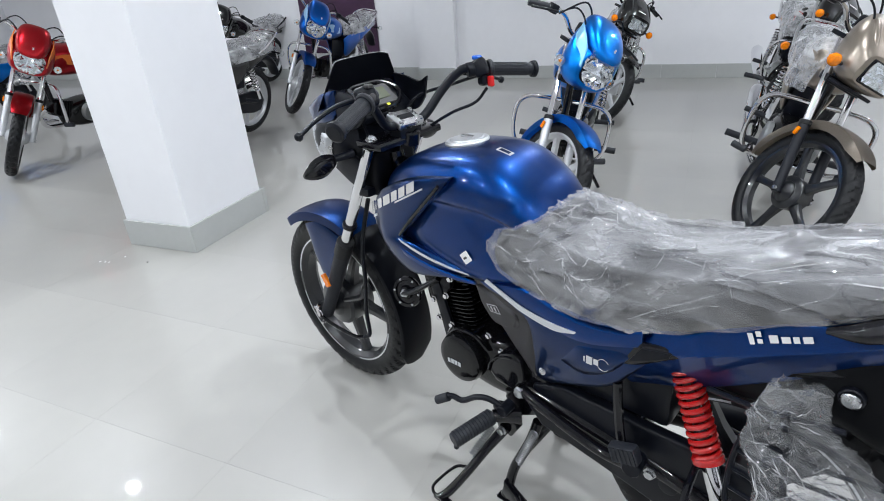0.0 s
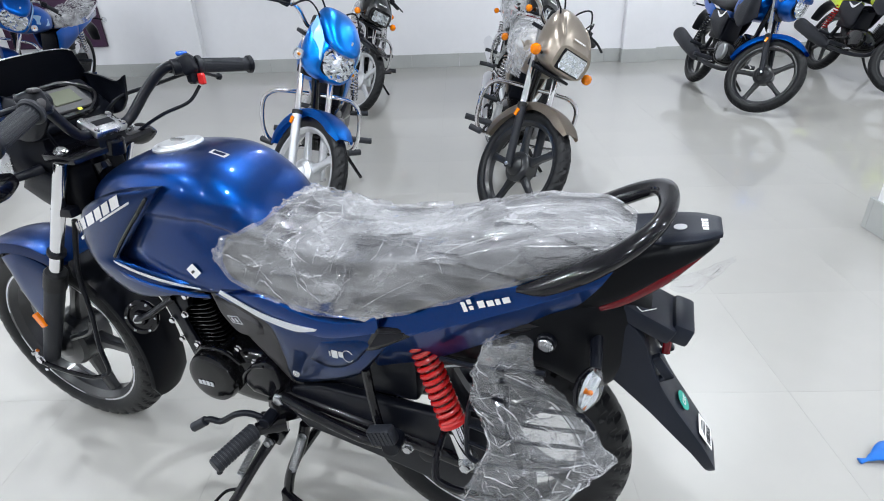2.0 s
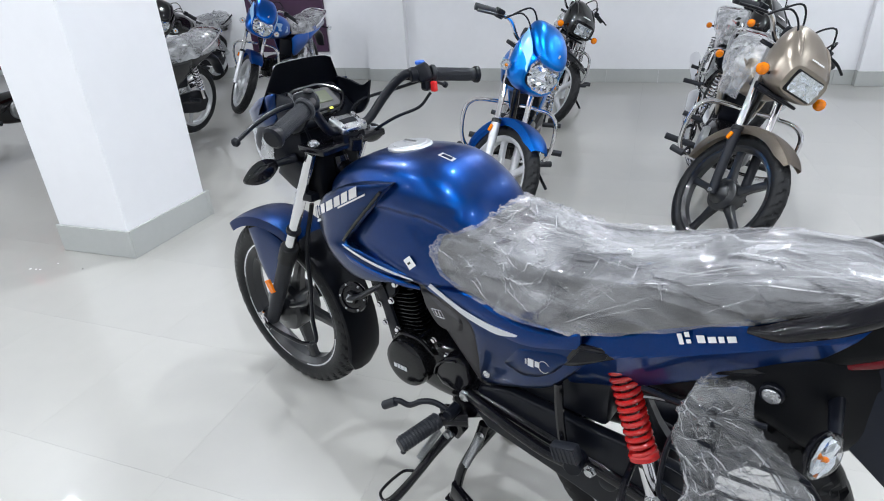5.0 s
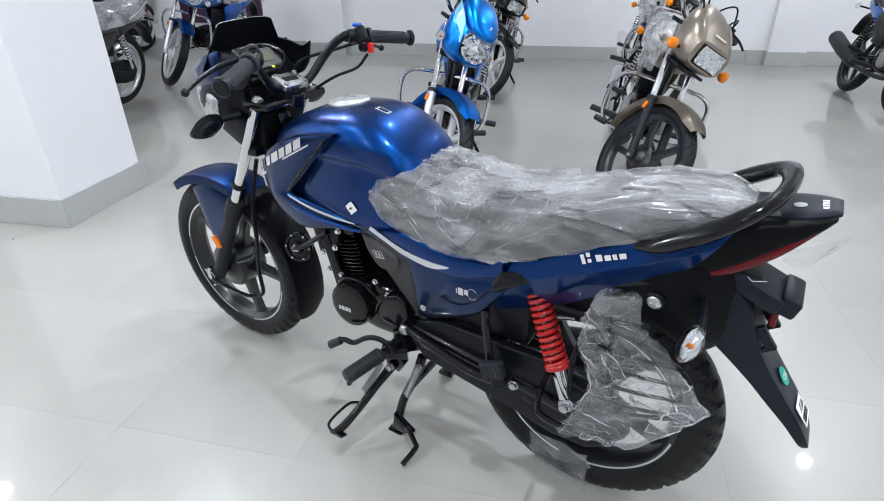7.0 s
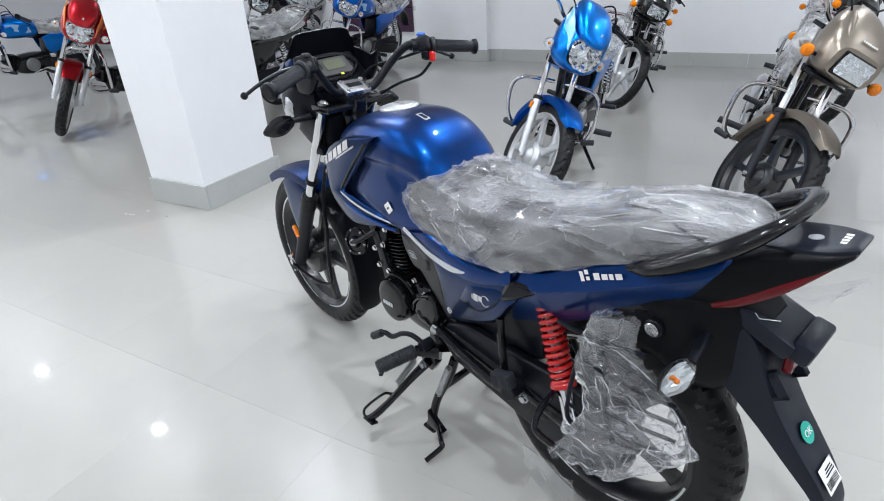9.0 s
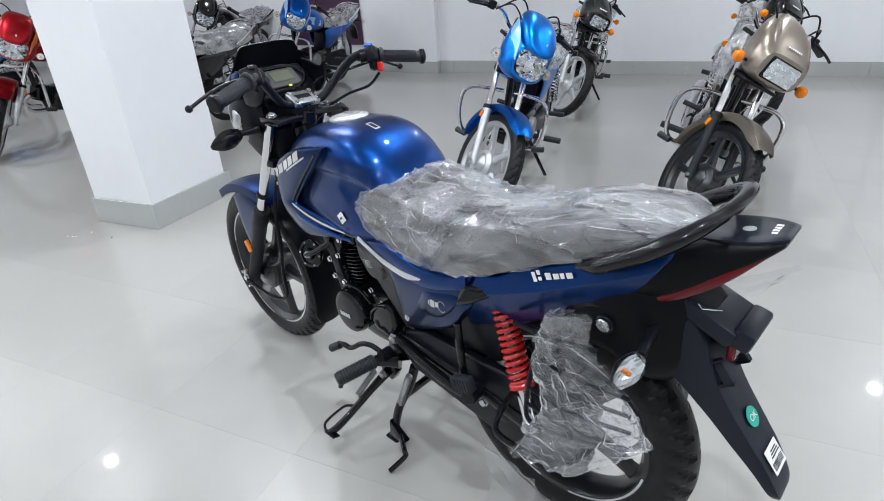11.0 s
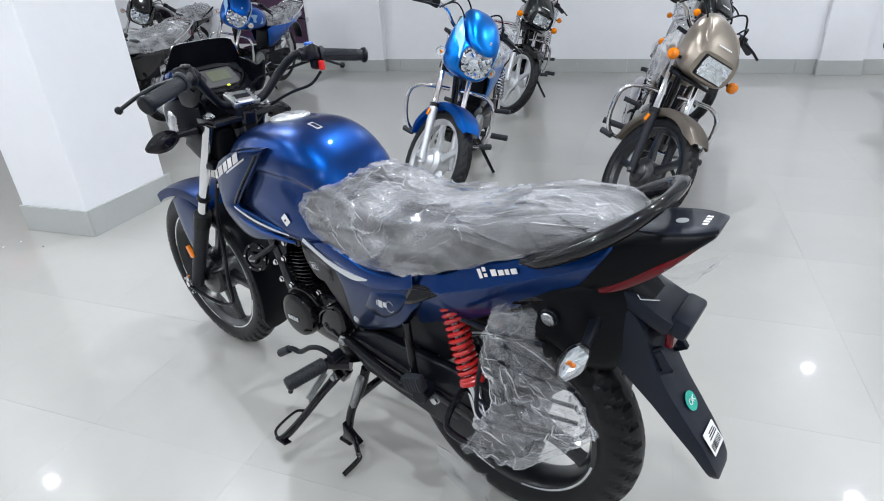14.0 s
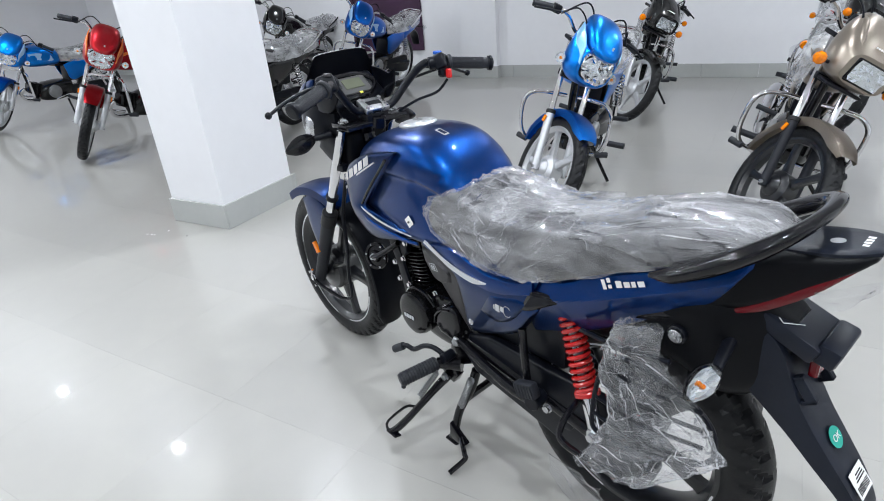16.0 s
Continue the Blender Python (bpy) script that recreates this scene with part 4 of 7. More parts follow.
def front_end():
    fk = part("fork", rod((0.925, 0, 0.925), (0.975, 0, 0.80), 0.024, 18), M_BLACK, hero, "telescopic front fork")
    top = bmesh.new()
    add_plate(top, [(0.858, 0.905), (0.950, 0.905), (0.953, 0.924), (0.860, 0.924)], -0.108, 0.108, 0.006)
    part("top_yoke", top, M_GLOSS, fk)
    # plain block added to close the dark gap between fork and tank
    part("head_cover", box((0.965, 0, 0.825), (0.075, 0.150, 0.130), None, 0.02, 3), M_DEEP, fk, "black block filling the dark gap at the steering head")
    part("lower_yoke", plate([(0.945, 0.768), (1.01, 0.766), (1.01, 0.788), (0.945, 0.79)], -0.100, 0.100, 0.005), M_BLACK, fk)
    for s in (1, -1):
        a, b = Vector((0.912, s * 0.090, 0.924)), Vector((1.272, s * 0.098, 0.278))
        part("stanchion", rod(a.lerp(b, 0.03), a.lerp(b, 0.56), 0.0152, 24), M_CHROME, fk, "bright chrome fork tube")
        part("fork_cap", lathe([(0.015, 0), (0.015, 0.004), (0.010, 0.006), (0.009, 0.010), (0.004, 0.011)], 12, axis(a, a - b)), M_STEEL, fk)
        part("fork_boot", rod(a.lerp(b, 0.50), a.lerp(b, 0.58), 0.027, 18), M_RUBBER, fk)
        part("fork_slider", rod(a.lerp(b, 0.57), a.lerp(b, 0.985), 0.0245, 18, r2=0.021), M_MATTE, fk, "matte black fork slider")
        part("side_reflector", place(box((0, 0, 0), (0.022, 0.010, 0.044), None, 0.002), Matrix.Translation(a.lerp(b, 0.745) + Vector((0.018, s * 0.024, 0.004))) @ Matrix.Rotation(radians(28), 4, "Y")), M_ORANGE, fk, "orange side reflector")
        part("hose_guide", tube([a.lerp(b, 0.40) + Vector((0, 0, 0)), a.lerp(b, 0.415)], 0.021, 14), M_BLACK, fk)
    ax = bmesh.new()
    add_rod(ax, (1.268, -0.115, 0.300), (1.268, 0.128, 0.300), 0.007)
    add_bolt(ax, (1.268, 0.122, 0.300), (0, 1, 0), 0.011, 0.010)
    add_bolt(ax, (1.284, 0.118, 0.318), (0.3, 1, 0), 0.006, 0.012)
    add_bolt(ax, (1.262, 0.118, 0.268), (-0.3, 1, 0), 0.005, 0.012)
    add_rod(ax, (1.292, 0.118, 0.30), (1.262, 0.126, 0.335), 0.006)
    part("axle_nut", ax, M_CHROME, fk, "plated axle nut and brake cable end")
    dr = part("brake_drum", lathe([(0.02, -0.05), (0.075, -0.045), (0.082, -0.03), (0.082, 0.045), (0.074, 0.056), (0.045, 0.062), (0.03, 0.070), (0.012, 0.072)], 40,
                                  Matrix.Translation((1.265, 0, 0.305)) @ Matrix.Rotation(-math.pi / 2, 4, "X")), M_DALLOY, hero, "black front brake drum")
    part("brake_lever_arm", tube([(1.275, 0.125, 0.292), (1.22, 0.118, 0.272), (1.13, 0.105, 0.255), (1.085, 0.095, 0.262)], 0.006, 8, 16), M_GLOSS, dr)
    part("brake_cable", tube([(1.085, 0.095, 0.262), (1.06, 0.09, 0.285), (1.065, 0.085, 0.36), (1.05, 0.08, 0.47), (1.04, 0.075, 0.60), (1.0, 0.06, 0.74)], 0.0065, 8, 40), M_BLACK, dr)
    part("drum_arm", tube([(1.20, 0.062, 0.345), (1.10, 0.07, 0.395), (1.07, 0.072, 0.44)], 0.009, 8, 16), M_DALLOY, dr)
    # front fender
    def arc(a0, a1, n, rc, half, skirt, r_side):
        rings = []
        for i in range(n):
            t = radians(a0 + (a1 - a0) * i / (n - 1))
            e = min(1.0, min(i, n - 1 - i) / 4 + 0.25)
            hw = half * (0.55 + 0.45 * e)
            row = []
            for j in range(15):
                f = j / 7 - 1
                a = abs(f)
                y = hw * math.copysign(min(1, a * 1.35) ** 0.85, f)
                rad = rc - 0.010 * min(1, a * 1.3) ** 2.2 - max(0, a - 0.72) / 0.28 * skirt * e
                row.append((1.265 + rad * math.cos(t), y, 0.305 + rad * math.sin(t)))
            rings.append(row)
        b = bmesh.new()
        skin(b, rings, closed=False)
        r = bmesh.ops.solidify(b, geom=list(b.faces), thickness=0.004)
        bmesh.ops.recalc_face_normals(b, faces=b.faces)
        return b
    fe = part("front_fender", arc(50, 118, 34, 0.340, 0.066, 0.028, 0.3), M_BLUE, hero, "glossy blue front fender")
    part("fender_rear", arc(116, 203, 34, 0.339, 0.062, 0.012, 0.3), M_BLACK, fe, "black rear half of the fender")
    for s in (1, -1):
        part("fender_stay", patch([(1.345, 0.585), (1.28, 0.605), (1.20, 0.590), (1.125, 0.560)], [(1.315, 0.500), (1.272, 0.415), (1.23, 0.440), (1.165, 0.480)],
                                  lambda x, z: 0.066 + (0.6 - z) * 0.06, 16, 10, 0.004, 0.004, 0.004, s), M_NAVY, fe, "blue fender side blade")
    # handlebar
    hb = part("handlebar", tube([(0.912, 0.0, 0.940), (0.912, 0.045, 0.940), (0.908, 0.075, 0.952), (0.890, 0.120, 1.000), (0.862, 0.158, 1.040), (0.826, 0.188, 1.045), (0.780, 0.318, 1.010)], 0.0115, 12, 40), M_BLACK, hero, "matte black raised handlebar")
    part("right_bar", tube([(0.912, -0.0, 0.940), (0.912, -0.045, 0.940), (0.908, -0.075, 0.952), (0.892, -0.122, 1.003), (0.864, -0.158, 1.044), (0.834, -0.190, 1.052), (0.762, -0.310, 1.038)], 0.0115, 12, 40), M_BLACK, hb)
    for s in (1, -1):
        a, b = (Vector((0.806, 0.214, 1.038)), Vector((0.774, 0.333, 1.007))) if s > 0 else (Vector((0.815, -0.215, 1.047)), Vector((0.750, -0.328, 1.035)))
        known = set(bpy.data.objects.keys())
        g = part("grip", rod(a, b, 0.0160, 24), M_GRIP, hb, "ribbed dark grey rubber grip")
        rb = bmesh.new()
        for k in range(28):
            t = 2 * math.pi * k / 28
            m = axis(a, b - a)
            add_rod(rb, m @ Vector((0.0158 * math.cos(t), 0.0158 * math.sin(t), 0.012)), m @ Vector((0.0158 * math.cos(t), 0.0158 * math.sin(t), 0.108)), 0.0011, 5)
        part("grip_ribs", rb, M_GRIP, g)
        part("grip_collar", lathe([(0.0215, 0), (0.0235, 0.003), (0.0235, 0.009), (0.020, 0.012)], 24, axis(a, b - a)), M_GRIP, g)
        part("bar_end", lathe([(0.0205, -0.008), (0.0215, -0.004), (0.0215, 0.002), (0.016, 0.006), (0.006, 0.006)], 24, axis(b, b - a)), M_BLACK, g)
        sw = part("switch_box", place(box((0, 0, 0), (0.038, 0.048, 0.046), None, 0.009, 3), facing((0.792, s * 0.222, 1.060), (0.5 if s > 0 else 0.5, 0, 1)) @ Matrix.Rotation(radians(-35 * s), 4, "Z")), M_BLACK, hb, "black switch housing")
        part("perch", rod((0.812, s * 0.190, 1.058), (0.802, s * 0.206, 1.060), 0.019, 16), M_BLACK, sw)
        part("lever_pivot", place(box((0, 0, 0), (0.044, 0.022, 0.018), None, 0.005, 2), Matrix.Translation((0.826, s * 0.208, 1.052))), M_BLACK, sw)
        part("lever", tube([(0.842, s * 0.208, 1.050), (0.850, s * 0.262, 1.044), (0.852, s * 0.316, 1.028), (0.846, s * 0.370, 1.007)], [0.009, 0.0075, 0.0065, 0.006], 10, 24, flat=0.7), M_BLACK, sw, "black hand lever")
        part("lever_ball", lathe([(0.002, -0.009), (0.007, -0.006), (0.0095, 0), (0.007, 0.006), (0.002, 0.009)], 14, axis((0.846, s * 0.373, 1.006), (0, 1, 0))), M_BLACK, sw)
        if s < 0:
            part("kill_switch", place(box((0, 0, 0), (0.016, 0.014, 0.026), None, 0.003), Matrix.Translation((0.762, -0.222, 1.030))), M_REDP, sw, "red switch tab")
            part("start_button", place(box((0, 0, 0), (0.020, 0.022, 0.010), None, 0.003), Matrix.Translation((0.800, -0.218, 1.087))), M_PALEB, sw, "blue button")
            part("lower_box", place(box((0, 0, 0), (0.026, 0.036, 0.030), None, 0.006), Matrix.Translation((0.782, -0.222, 1.034))), M_BLACK, sw)
        else:
            part("pass_switch", place(box((0, 0, 0), (0.016, 0.016, 0.008), None, 0.002), Matrix.Translation((0.779, 0.224, 1.085))), M_BROWN, sw)
            part("horn_button", lathe([(0.009, 0), (0.009, 0.004), (0.006, 0.006)], 16, axis((0.772, 0.222, 1.062), (-1, 0.1, 0.3))), M_BROWN, sw)
        # the controls sit inboard of the grip
        for ob in list(bpy.data.objects):
            if ob.name not in known and ob.name.split(".")[0] in ("switch_box", "perch", "lever_pivot", "lever", "lever_ball", "kill_switch", "start_button", "lower_box", "pass_switch", "horn_button"):
                ob.data.transform(Matrix.Translation((0.030, -0.024 * s, -0.016 if s > 0 else -0.010)))
    cm = facing((0.913, 0, 0.950), (-0.45, 0, 0.89))
    cl = part("bar_clamp", place(box((0, 0, 0), (0.056, 0.086, 0.018), None, 0.005, 3), cm), M_STEEL, hb, "silver handlebar clamp with four bolts")
    for dx in (-0.013, 0.013):
        for dy in (-0.034, 0.034):
            bm = lathe([(0.0065, 0), (0.0065, 0.003), (0.004, 0.003), (0.003, 0.001)], 12, cm @ Matrix.Translation((dx * 1.5, dy * 1.0, 0.0085)))
            part("clamp_bolt", bm, M_CHROME, cl)
    part("clamp_mark", place(box((0, 0, 0.0095), (0.017, 0.048, 0.001)), cm), M_BLACK, cl)
    part("clamp_base", box((0.916, 0, 0.924), (0.044, 0.078, 0.040), None, 0.006, 2), M_BLACK, cl)
    part("ignition_lock", lathe([(0.024, 0), (0.024, 0.030), (0.020, 0.034), (0.012, 0.034), (0.010, 0.031)], 24, axis((0.870, 0.0, 0.900), (-0.25, 0, 1))), M_GLOSS, fk)
    # cables
    cb = [[(0.80, -0.215, 1.05), (0.86, -0.18, 1.03), (0.93, -0.10, 1.0), (0.96, -0.06, 0.92), (0.93, -0.04, 0.80)],
          [(0.785, -0.236, 1.018), (0.80, -0.20, 0.985), (0.835, -0.14, 0.965), (0.88, -0.09, 0.93), (0.93, -0.06, 0.88)],
          [(0.80, 0.215, 1.05), (0.87, 0.18, 1.03), (0.94, 0.11, 0.99), (0.96, 0.06, 0.90), (0.93, 0.05, 0.78)],
          [(0.82, 0.21, 1.05), (0.91, 0.16, 1.06), (0.98, 0.06, 1.0), (0.97, 0.02, 0.88)]]
    for c in cb:
        part("cable", tube([(x + 0.032, y * 0.9, z - 0.018) for x, y, z in c], 0.0042, 7, 40), M_BLACK, hb)
    # the bars sweep back and rise a little towards the left grip
    for ob in list(bpy.data.objects):
        if ob is hb or ob.parent is hb or (ob.parent and ob.parent.parent is hb):
            for v in ob.data.vertices:
                left = max(0.0, min(1.0, v.co.y / 0.33))
                right = max(0.0, min(1.0, -v.co.y / 0.33))
                v.co += Vector((-0.033 - 0.027 * left - 0.002 * right, 0, 0.009 + 0.015 * left - 0.016 * right))
    # instrument pod, visor and headlamp
    ip = part("instrument_pod", place(box((0, 0, 0), (0.115, 0.215, 0.040), None, 0.016, 3), facing((1.000, 0, 0.988), (-0.62, 0, 0.78))), M_BLACK, hero, "black instrument cluster with a digital display")
    fm = facing((0.986, 0, 1.006), (-0.62, 0, 0.78))
    part("dial_ring", tube([fm @ Vector(p) for p in ((-0.040, -0.050, 0), (0, -0.088, 0), (0.038, -0.055, 0), (0.044, 0, 0), (0.038, 0.055, 0), (0, 0.088, 0), (-0.040, 0.050, 0), (-0.046, 0, 0))], 0.007, 8, 48, True), M_GLOSS, ip)
    part("dial_face", place(box((0, 0, 0.0), (0.066, 0.128, 0.006), None, 0.002), fm), M_BROWN, ip)
    part("display", place(box((0.004, -0.012, 0.004), (0.038, 0.066, 0.003), None, 0.001), fm), M_LCD, ip, "grey-green display")
    part("left_gauge", place(lathe([(0.020, 0.003), (0.020, 0.006), (0.014, 0.006)], 24), fm @ Matrix.Translation((0.004, 0.050, 0))), M_BLACK, ip)
    part("dial_sticker", place(box((0, 0, 0), (0.007, 0.010, 0.001)), fm @ Matrix.Translation((-0.044, -0.010, 0.014))), M_YELLOW, ip, "small yellow sticker")
    vis = bmesh.new()
    rows = []
    for i in range(9):
        f = i / 8
        w = 0.142 - 0.050 * f
        rows.append([(1.060 - 0.025 * f + 0.030 * math.cos(g * 1.3) - 0.030, w * math.sin(g * 1.3) / math.sin(1.3), 0.995 + 0.110 * f - 0.008 * abs(g) ** 4 * f) for g in [k / 8 - 1 for k in range(17)]])
    skin(vis, rows, closed=False)
    bmesh.ops.solidify(vis, geom=list(vis.faces), thickness=0.003)
    bmesh.ops.recalc_face_normals(vis, faces=vis.faces)
    part("visor", vis, M_BLACK, ip, "dark smoked fly screen")
    part("visor_rim", tube(rows[-1], 0.0013, 6), M_STEEL, ip, "thin bright edge")
    for s in (1, -1):
        part("pod_wing", patch([(1.02, 1.045), (0.97, 1.040), (0.92, 1.030), (0.885, 1.045)], [(1.00, 0.955), (0.97, 0.95), (0.93, 0.96), (0.90, 0.99)], lambda x, z: 0.108 + (x - 0.9) * 0.08, 12, 6, 0.006, 0.004, 0.004, s), M_BLACK, ip)
    hl = part("headlamp_cowl", hull_loft([(0.965, 0.085, 0.86, 0.985, 3), (1.02, 0.118, 0.835, 1.005, 3), (1.08, 0.120, 0.83, 0.995, 2.8), (1.13, 0.105, 0.84, 0.965, 2.6), (1.165, 0.075, 0.86, 0.93, 2.4)], 20, 28), M_BLACK, hero, "black headlamp cowl with blue side blades")
    for s in (1, -1):
        part("cowl_blade", patch([(1.15, 0.985), (1.08, 1.020), (1.02, 1.040), (0.99, 1.045)], [(1.13, 0.94), (1.07, 0.955), (1.02, 0.97), (1.0, 0.985)], lambda x, z: 0.122 - max(0, x - 1.05) * 0.25, 16, 8, 0.005, 0.004, 0.004, s), M_NAVY, hl)
        part("lamp_lens", patch([(1.155, 0.935), (1.11, 0.945), (1.06, 0.935), (1.03, 0.92)], [(1.15, 0.875), (1.11, 0.852), (1.07, 0.855), (1.04, 0.875)], lambda x, z: 0.126 - max(0, x - 1.05) * 0.3, 12, 8, 0.004, 0.004, 0.004, s), M_STEEL, hl, "pale headlamp edge")
        part("lower_cowl", patch([(1.04, 0.875), (1.0, 0.88), (0.97, 0.87), (0.95, 0.85)], [(1.07, 0.83), (1.02, 0.80), (0.99, 0.79), (0.97, 0.79)], lambda x, z: 0.10, 12, 6, 0.006, 0, 0.004, s), M_BLACK, hl)
        indicator("front_indicator", (0.985, s * 0.095, 0.882), (0.998, s * 0.150, 0.880), (1.000, s * 0.242, 0.862), s, False)


def engine():
    e = part("engine", hull_loft([(0.44, 0.085, 0.310, 0.46, 4), (0.54, 0.098, 0.300, 0.47, 4), (0.63, 0.095, 0.305, 0.465, 4), (0.70, 0.075, 0.315, 0.45, 3.4), (0.75, 0.03, 0.34, 0.42, 3)], 24, 28), M_ENGINE, hero, "black air-cooled single-cylinder engine")
    R = Matrix.Translation((0.683, 0, 0.43)) @ Matrix.Rotation(radians(12), 4, "Y")
    part("cylinder", place(box((0, 0, 0.06), (0.094, 0.104, 0.16), None, 0.012, 2), R), M_ENGINE, e)
    for i in range(11):
        w, d, c = 0.060 + 0.002 * math.sin(i), 0.070, 0.022
        ring = [(sx * (w - c) + c * math.cos(a), sz * (d - c) + c * math.sin(a)) for sx, sz, a0 in ((1, 1, 0), (-1, 1, 90), (-1, -1, 180), (1, -1, 270))
                for a in (radians(a0 + 30 * k) for k in range(4))]
        part("cooling_fin", place(plate(ring, 0.0145 + i * 0.0114, 0.0185 + i * 0.0114, 0.001, 1), R @ Matrix(((1, 0, 0, 0), (0, 0, 1, 0), (0, 1, 0, 0), (0, 0, 0, 1)))), M_ENGINE, e)
    part("cylinder_head", place(box((0, 0, 0.162), (0.120, 0.128, 0.044), None, 0.014, 2), R), M_ENGINE, e)
    part("cam_cover", plate([(0.778, 0.582), (0.768, 0.552), (0.748, 0.534), (0.722, 0.540), (0.702, 0.562), (0.694, 0.606), (0.74, 0.612)], 0.060, 0.080, 0.006, 2), M_BLACK, e)
    for x, z in ((0.754, 0.520), (0.741, 0.468), (0.698, 0.461), (0.703, 0.438), (0.709, 0.545), (0.637, 0.459), (0.578, 0.475), (0.539, 0.444), (0.690, 0.600)):
        part("engine_bolt", add_bolt(bmesh.new(), (x, 0.086, z), (0, 1, 0), 0.007, 0.008), M_CHROME, e, "bright bolt head")
    part("engine_hanger", plate([(0.785, 0.600), (0.768, 0.556), (0.752, 0.521), (0.727, 0.412), (0.715, 0.402), (0.690, 0.425), (0.715, 0.500), (0.728, 0.552), (0.745, 0.600)], 0.074, 0.084, 0.002), M_BLACK, e)
    c = part("round_cover", lathe([(0.068, 0), (0.068, 0.022), (0.064, 0.033), (0.055, 0.038), (0.046, 0.0395), (0.0, 0.041)], 48, axis((0.649, 0.090, 0.393), (0, 1, 0.05))), M_ENGINE, e, "round black engine side cover")
    bm = place(mark_row(4, 0.046, 0.014, 0.0, 0.001, 0.25, 21), Matrix.Translation((0.680, 0.1335, 0.380)) @ Matrix.Rotation(radians(180), 4, "Z"))
    part("cover_mark", bm, M_SILVER, c, "", False)
    for x, z in ((0.690, 0.446), (0.662, 0.457), (0.622, 0.462), (0.590, 0.450)):
        part("casting_boss", rod((x, 0.05, z), (x, 0.104, z), 0.010, 14, 0.002), M_ENGINE, e)
    part("case_ridge", tube([(0.700, 0.098, 0.438), (0.665, 0.102, 0.468), (0.610, 0.102, 0.470), (0.570, 0.100, 0.440)], 0.006, 8, 20), M_ENGINE, e)
    part("sprocket_cover", plate([(0.560, 0.400), (0.552, 0.432), (0.524, 0.462), (0.489, 0.478), (0.464, 0.468), (0.455, 0.408), (0.483, 0.368), (0.537, 0.375)], 0.07, 0.118, 0.011, 3), M_GLOSS, e, "gloss black sprocket cover")
    part("cover_lip", tube([(0.556, 0.119, 0.404), (0.546, 0.120, 0.432), (0.522, 0.120, 0.456), (0.488, 0.119, 0.468)], 0.0035, 8, 20), M_GLOSS, e)
    part("throttle_body", rod((0.60, 0.0, 0.60), (0.48, 0.0, 0.62), 0.03, 18), M_BLACK, e)
    part("exhaust_pipe", tube([(0.79, -0.03, 0.56), (0.86, -0.06, 0.50), (0.85, -0.08, 0.35), (0.74, -0.11, 0.23), (0.45, -0.14, 0.22), (0.20, -0.16, 0.27), (-0.20, -0.17, 0.35)], [0.019, 0.019, 0.019, 0.02, 0.03, 0.042, 0.045], 16, 50), M_BLACK, e)
    h = part("horn", lathe([(0.012, -0.03), (0.020, -0.014), (0.042, -0.008), (0.045, -0.002), (0.043, 0.004), (0.034, 0.005), (0.032, 0.001), (0.020, 0.002), (0.017, 0.012), (0.0, 0.013)], 36, axis((0.857, 0.088, 0.506), (-0.25, 1, 0.25))), M_GLOSS, hero, "round black horn")
    H = axis((0.857, 0.088, 0.506), (-0.25, 1, 0.25))
    for k in range(6):
        a = k * math.pi / 3
        q = H @ Vector((0.038 * math.cos(a), 0.038 * math.sin(a), 0.004))
        part("horn_screw", add_bolt(bmesh.new(), q, (-0.25, 1, 0.25), 0.0028, 0.003), M_STEEL, h)
    part("horn_nut", add_bolt(bmesh.new(), H @ Vector((0, 0, 0.012)), (-0.25, 1, 0.25), 0.009, 0.010), M_STEEL, h)
    part("horn_bracket", tube([(0.855, 0.098, 0.510), (0.81, 0.100, 0.532), (0.735, 0.080, 0.585)], 0.015, 8, 12, flat=0.5), M_BLACK, h)
    # frame tubes
    fr = part("frame", tube([(0.93, 0, 0.87), (0.90, 0, 0.74), (0.86, 0, 0.60), (0.83, 0, 0.46)], 0.022, 14, 24), M_GLOSS, hero, "gloss black tubular frame")
    part("backbone", tube([(0.92, 0, 0.84), (0.70, 0, 0.70), (0.45, 0, 0.63), (0.15, 0, 0.62)], 0.025, 12, 30), M_GLOSS, fr)
    for s in (1, -1):
        part("seat_rail", tube([(0.44, s * 0.075, 0.62), (0.2, s * 0.085, 0.60), (-0.1, s * 0.085, 0.69), (-0.2, s * 0.07, 0.74)], 0.013, 10, 24), M_GLOSS, fr)
        part("pivot_plate", plate([(0.50, 0.46), (0.43, 0.46), (0.40, 0.40), (0.42, 0.31), (0.49, 0.27), (0.53, 0.31)], s * 0.078, s * 0.092, 0.003), M_GLOSS, fr)
        part("footrest_tube", tube([(0.462, s * 0.116, 0.385), (0.41, s * 0.122, 0.372), (0.33, s * 0.126, 0.352), (0.25, s * 0.130, 0.338), (0.19, s * 0.132, 0.340)], 0.0125, 12, 30), M_GLOSS, fr)
        part("footrest_upright", tube([(0.225, s * 0.118, 0.53), (0.218, s * 0.122, 0.46), (0.205, s * 0.130, 0.40), (0.19, s * 0.135, 0.345)], 0.010, 10, 20), M_GLOSS, fr)
        pg = part("passenger_peg", place(box((0, 0, 0), (0.060, 0.026, 0.040), None, 0.006, 2), Matrix.Translation((0.182, s * 0.158, 0.398)) @ Matrix.Rotation(radians(20), 4, "Y")), M_GRIP, fr, "folded black rubber passenger footrest")
        rb = bmesh.new()
        for k in range(6):
            add_box(rb, (-0.024 + k * 0.0096, s * 0.013, 0), (0.004, 0.003, 0.034), Matrix.Translation((0.182, s * 0.158, 0.398)) @ Matrix.Rotation(radians(20), 4, "Y"))
        part("peg_ribs", rb, M_GRIP, pg)
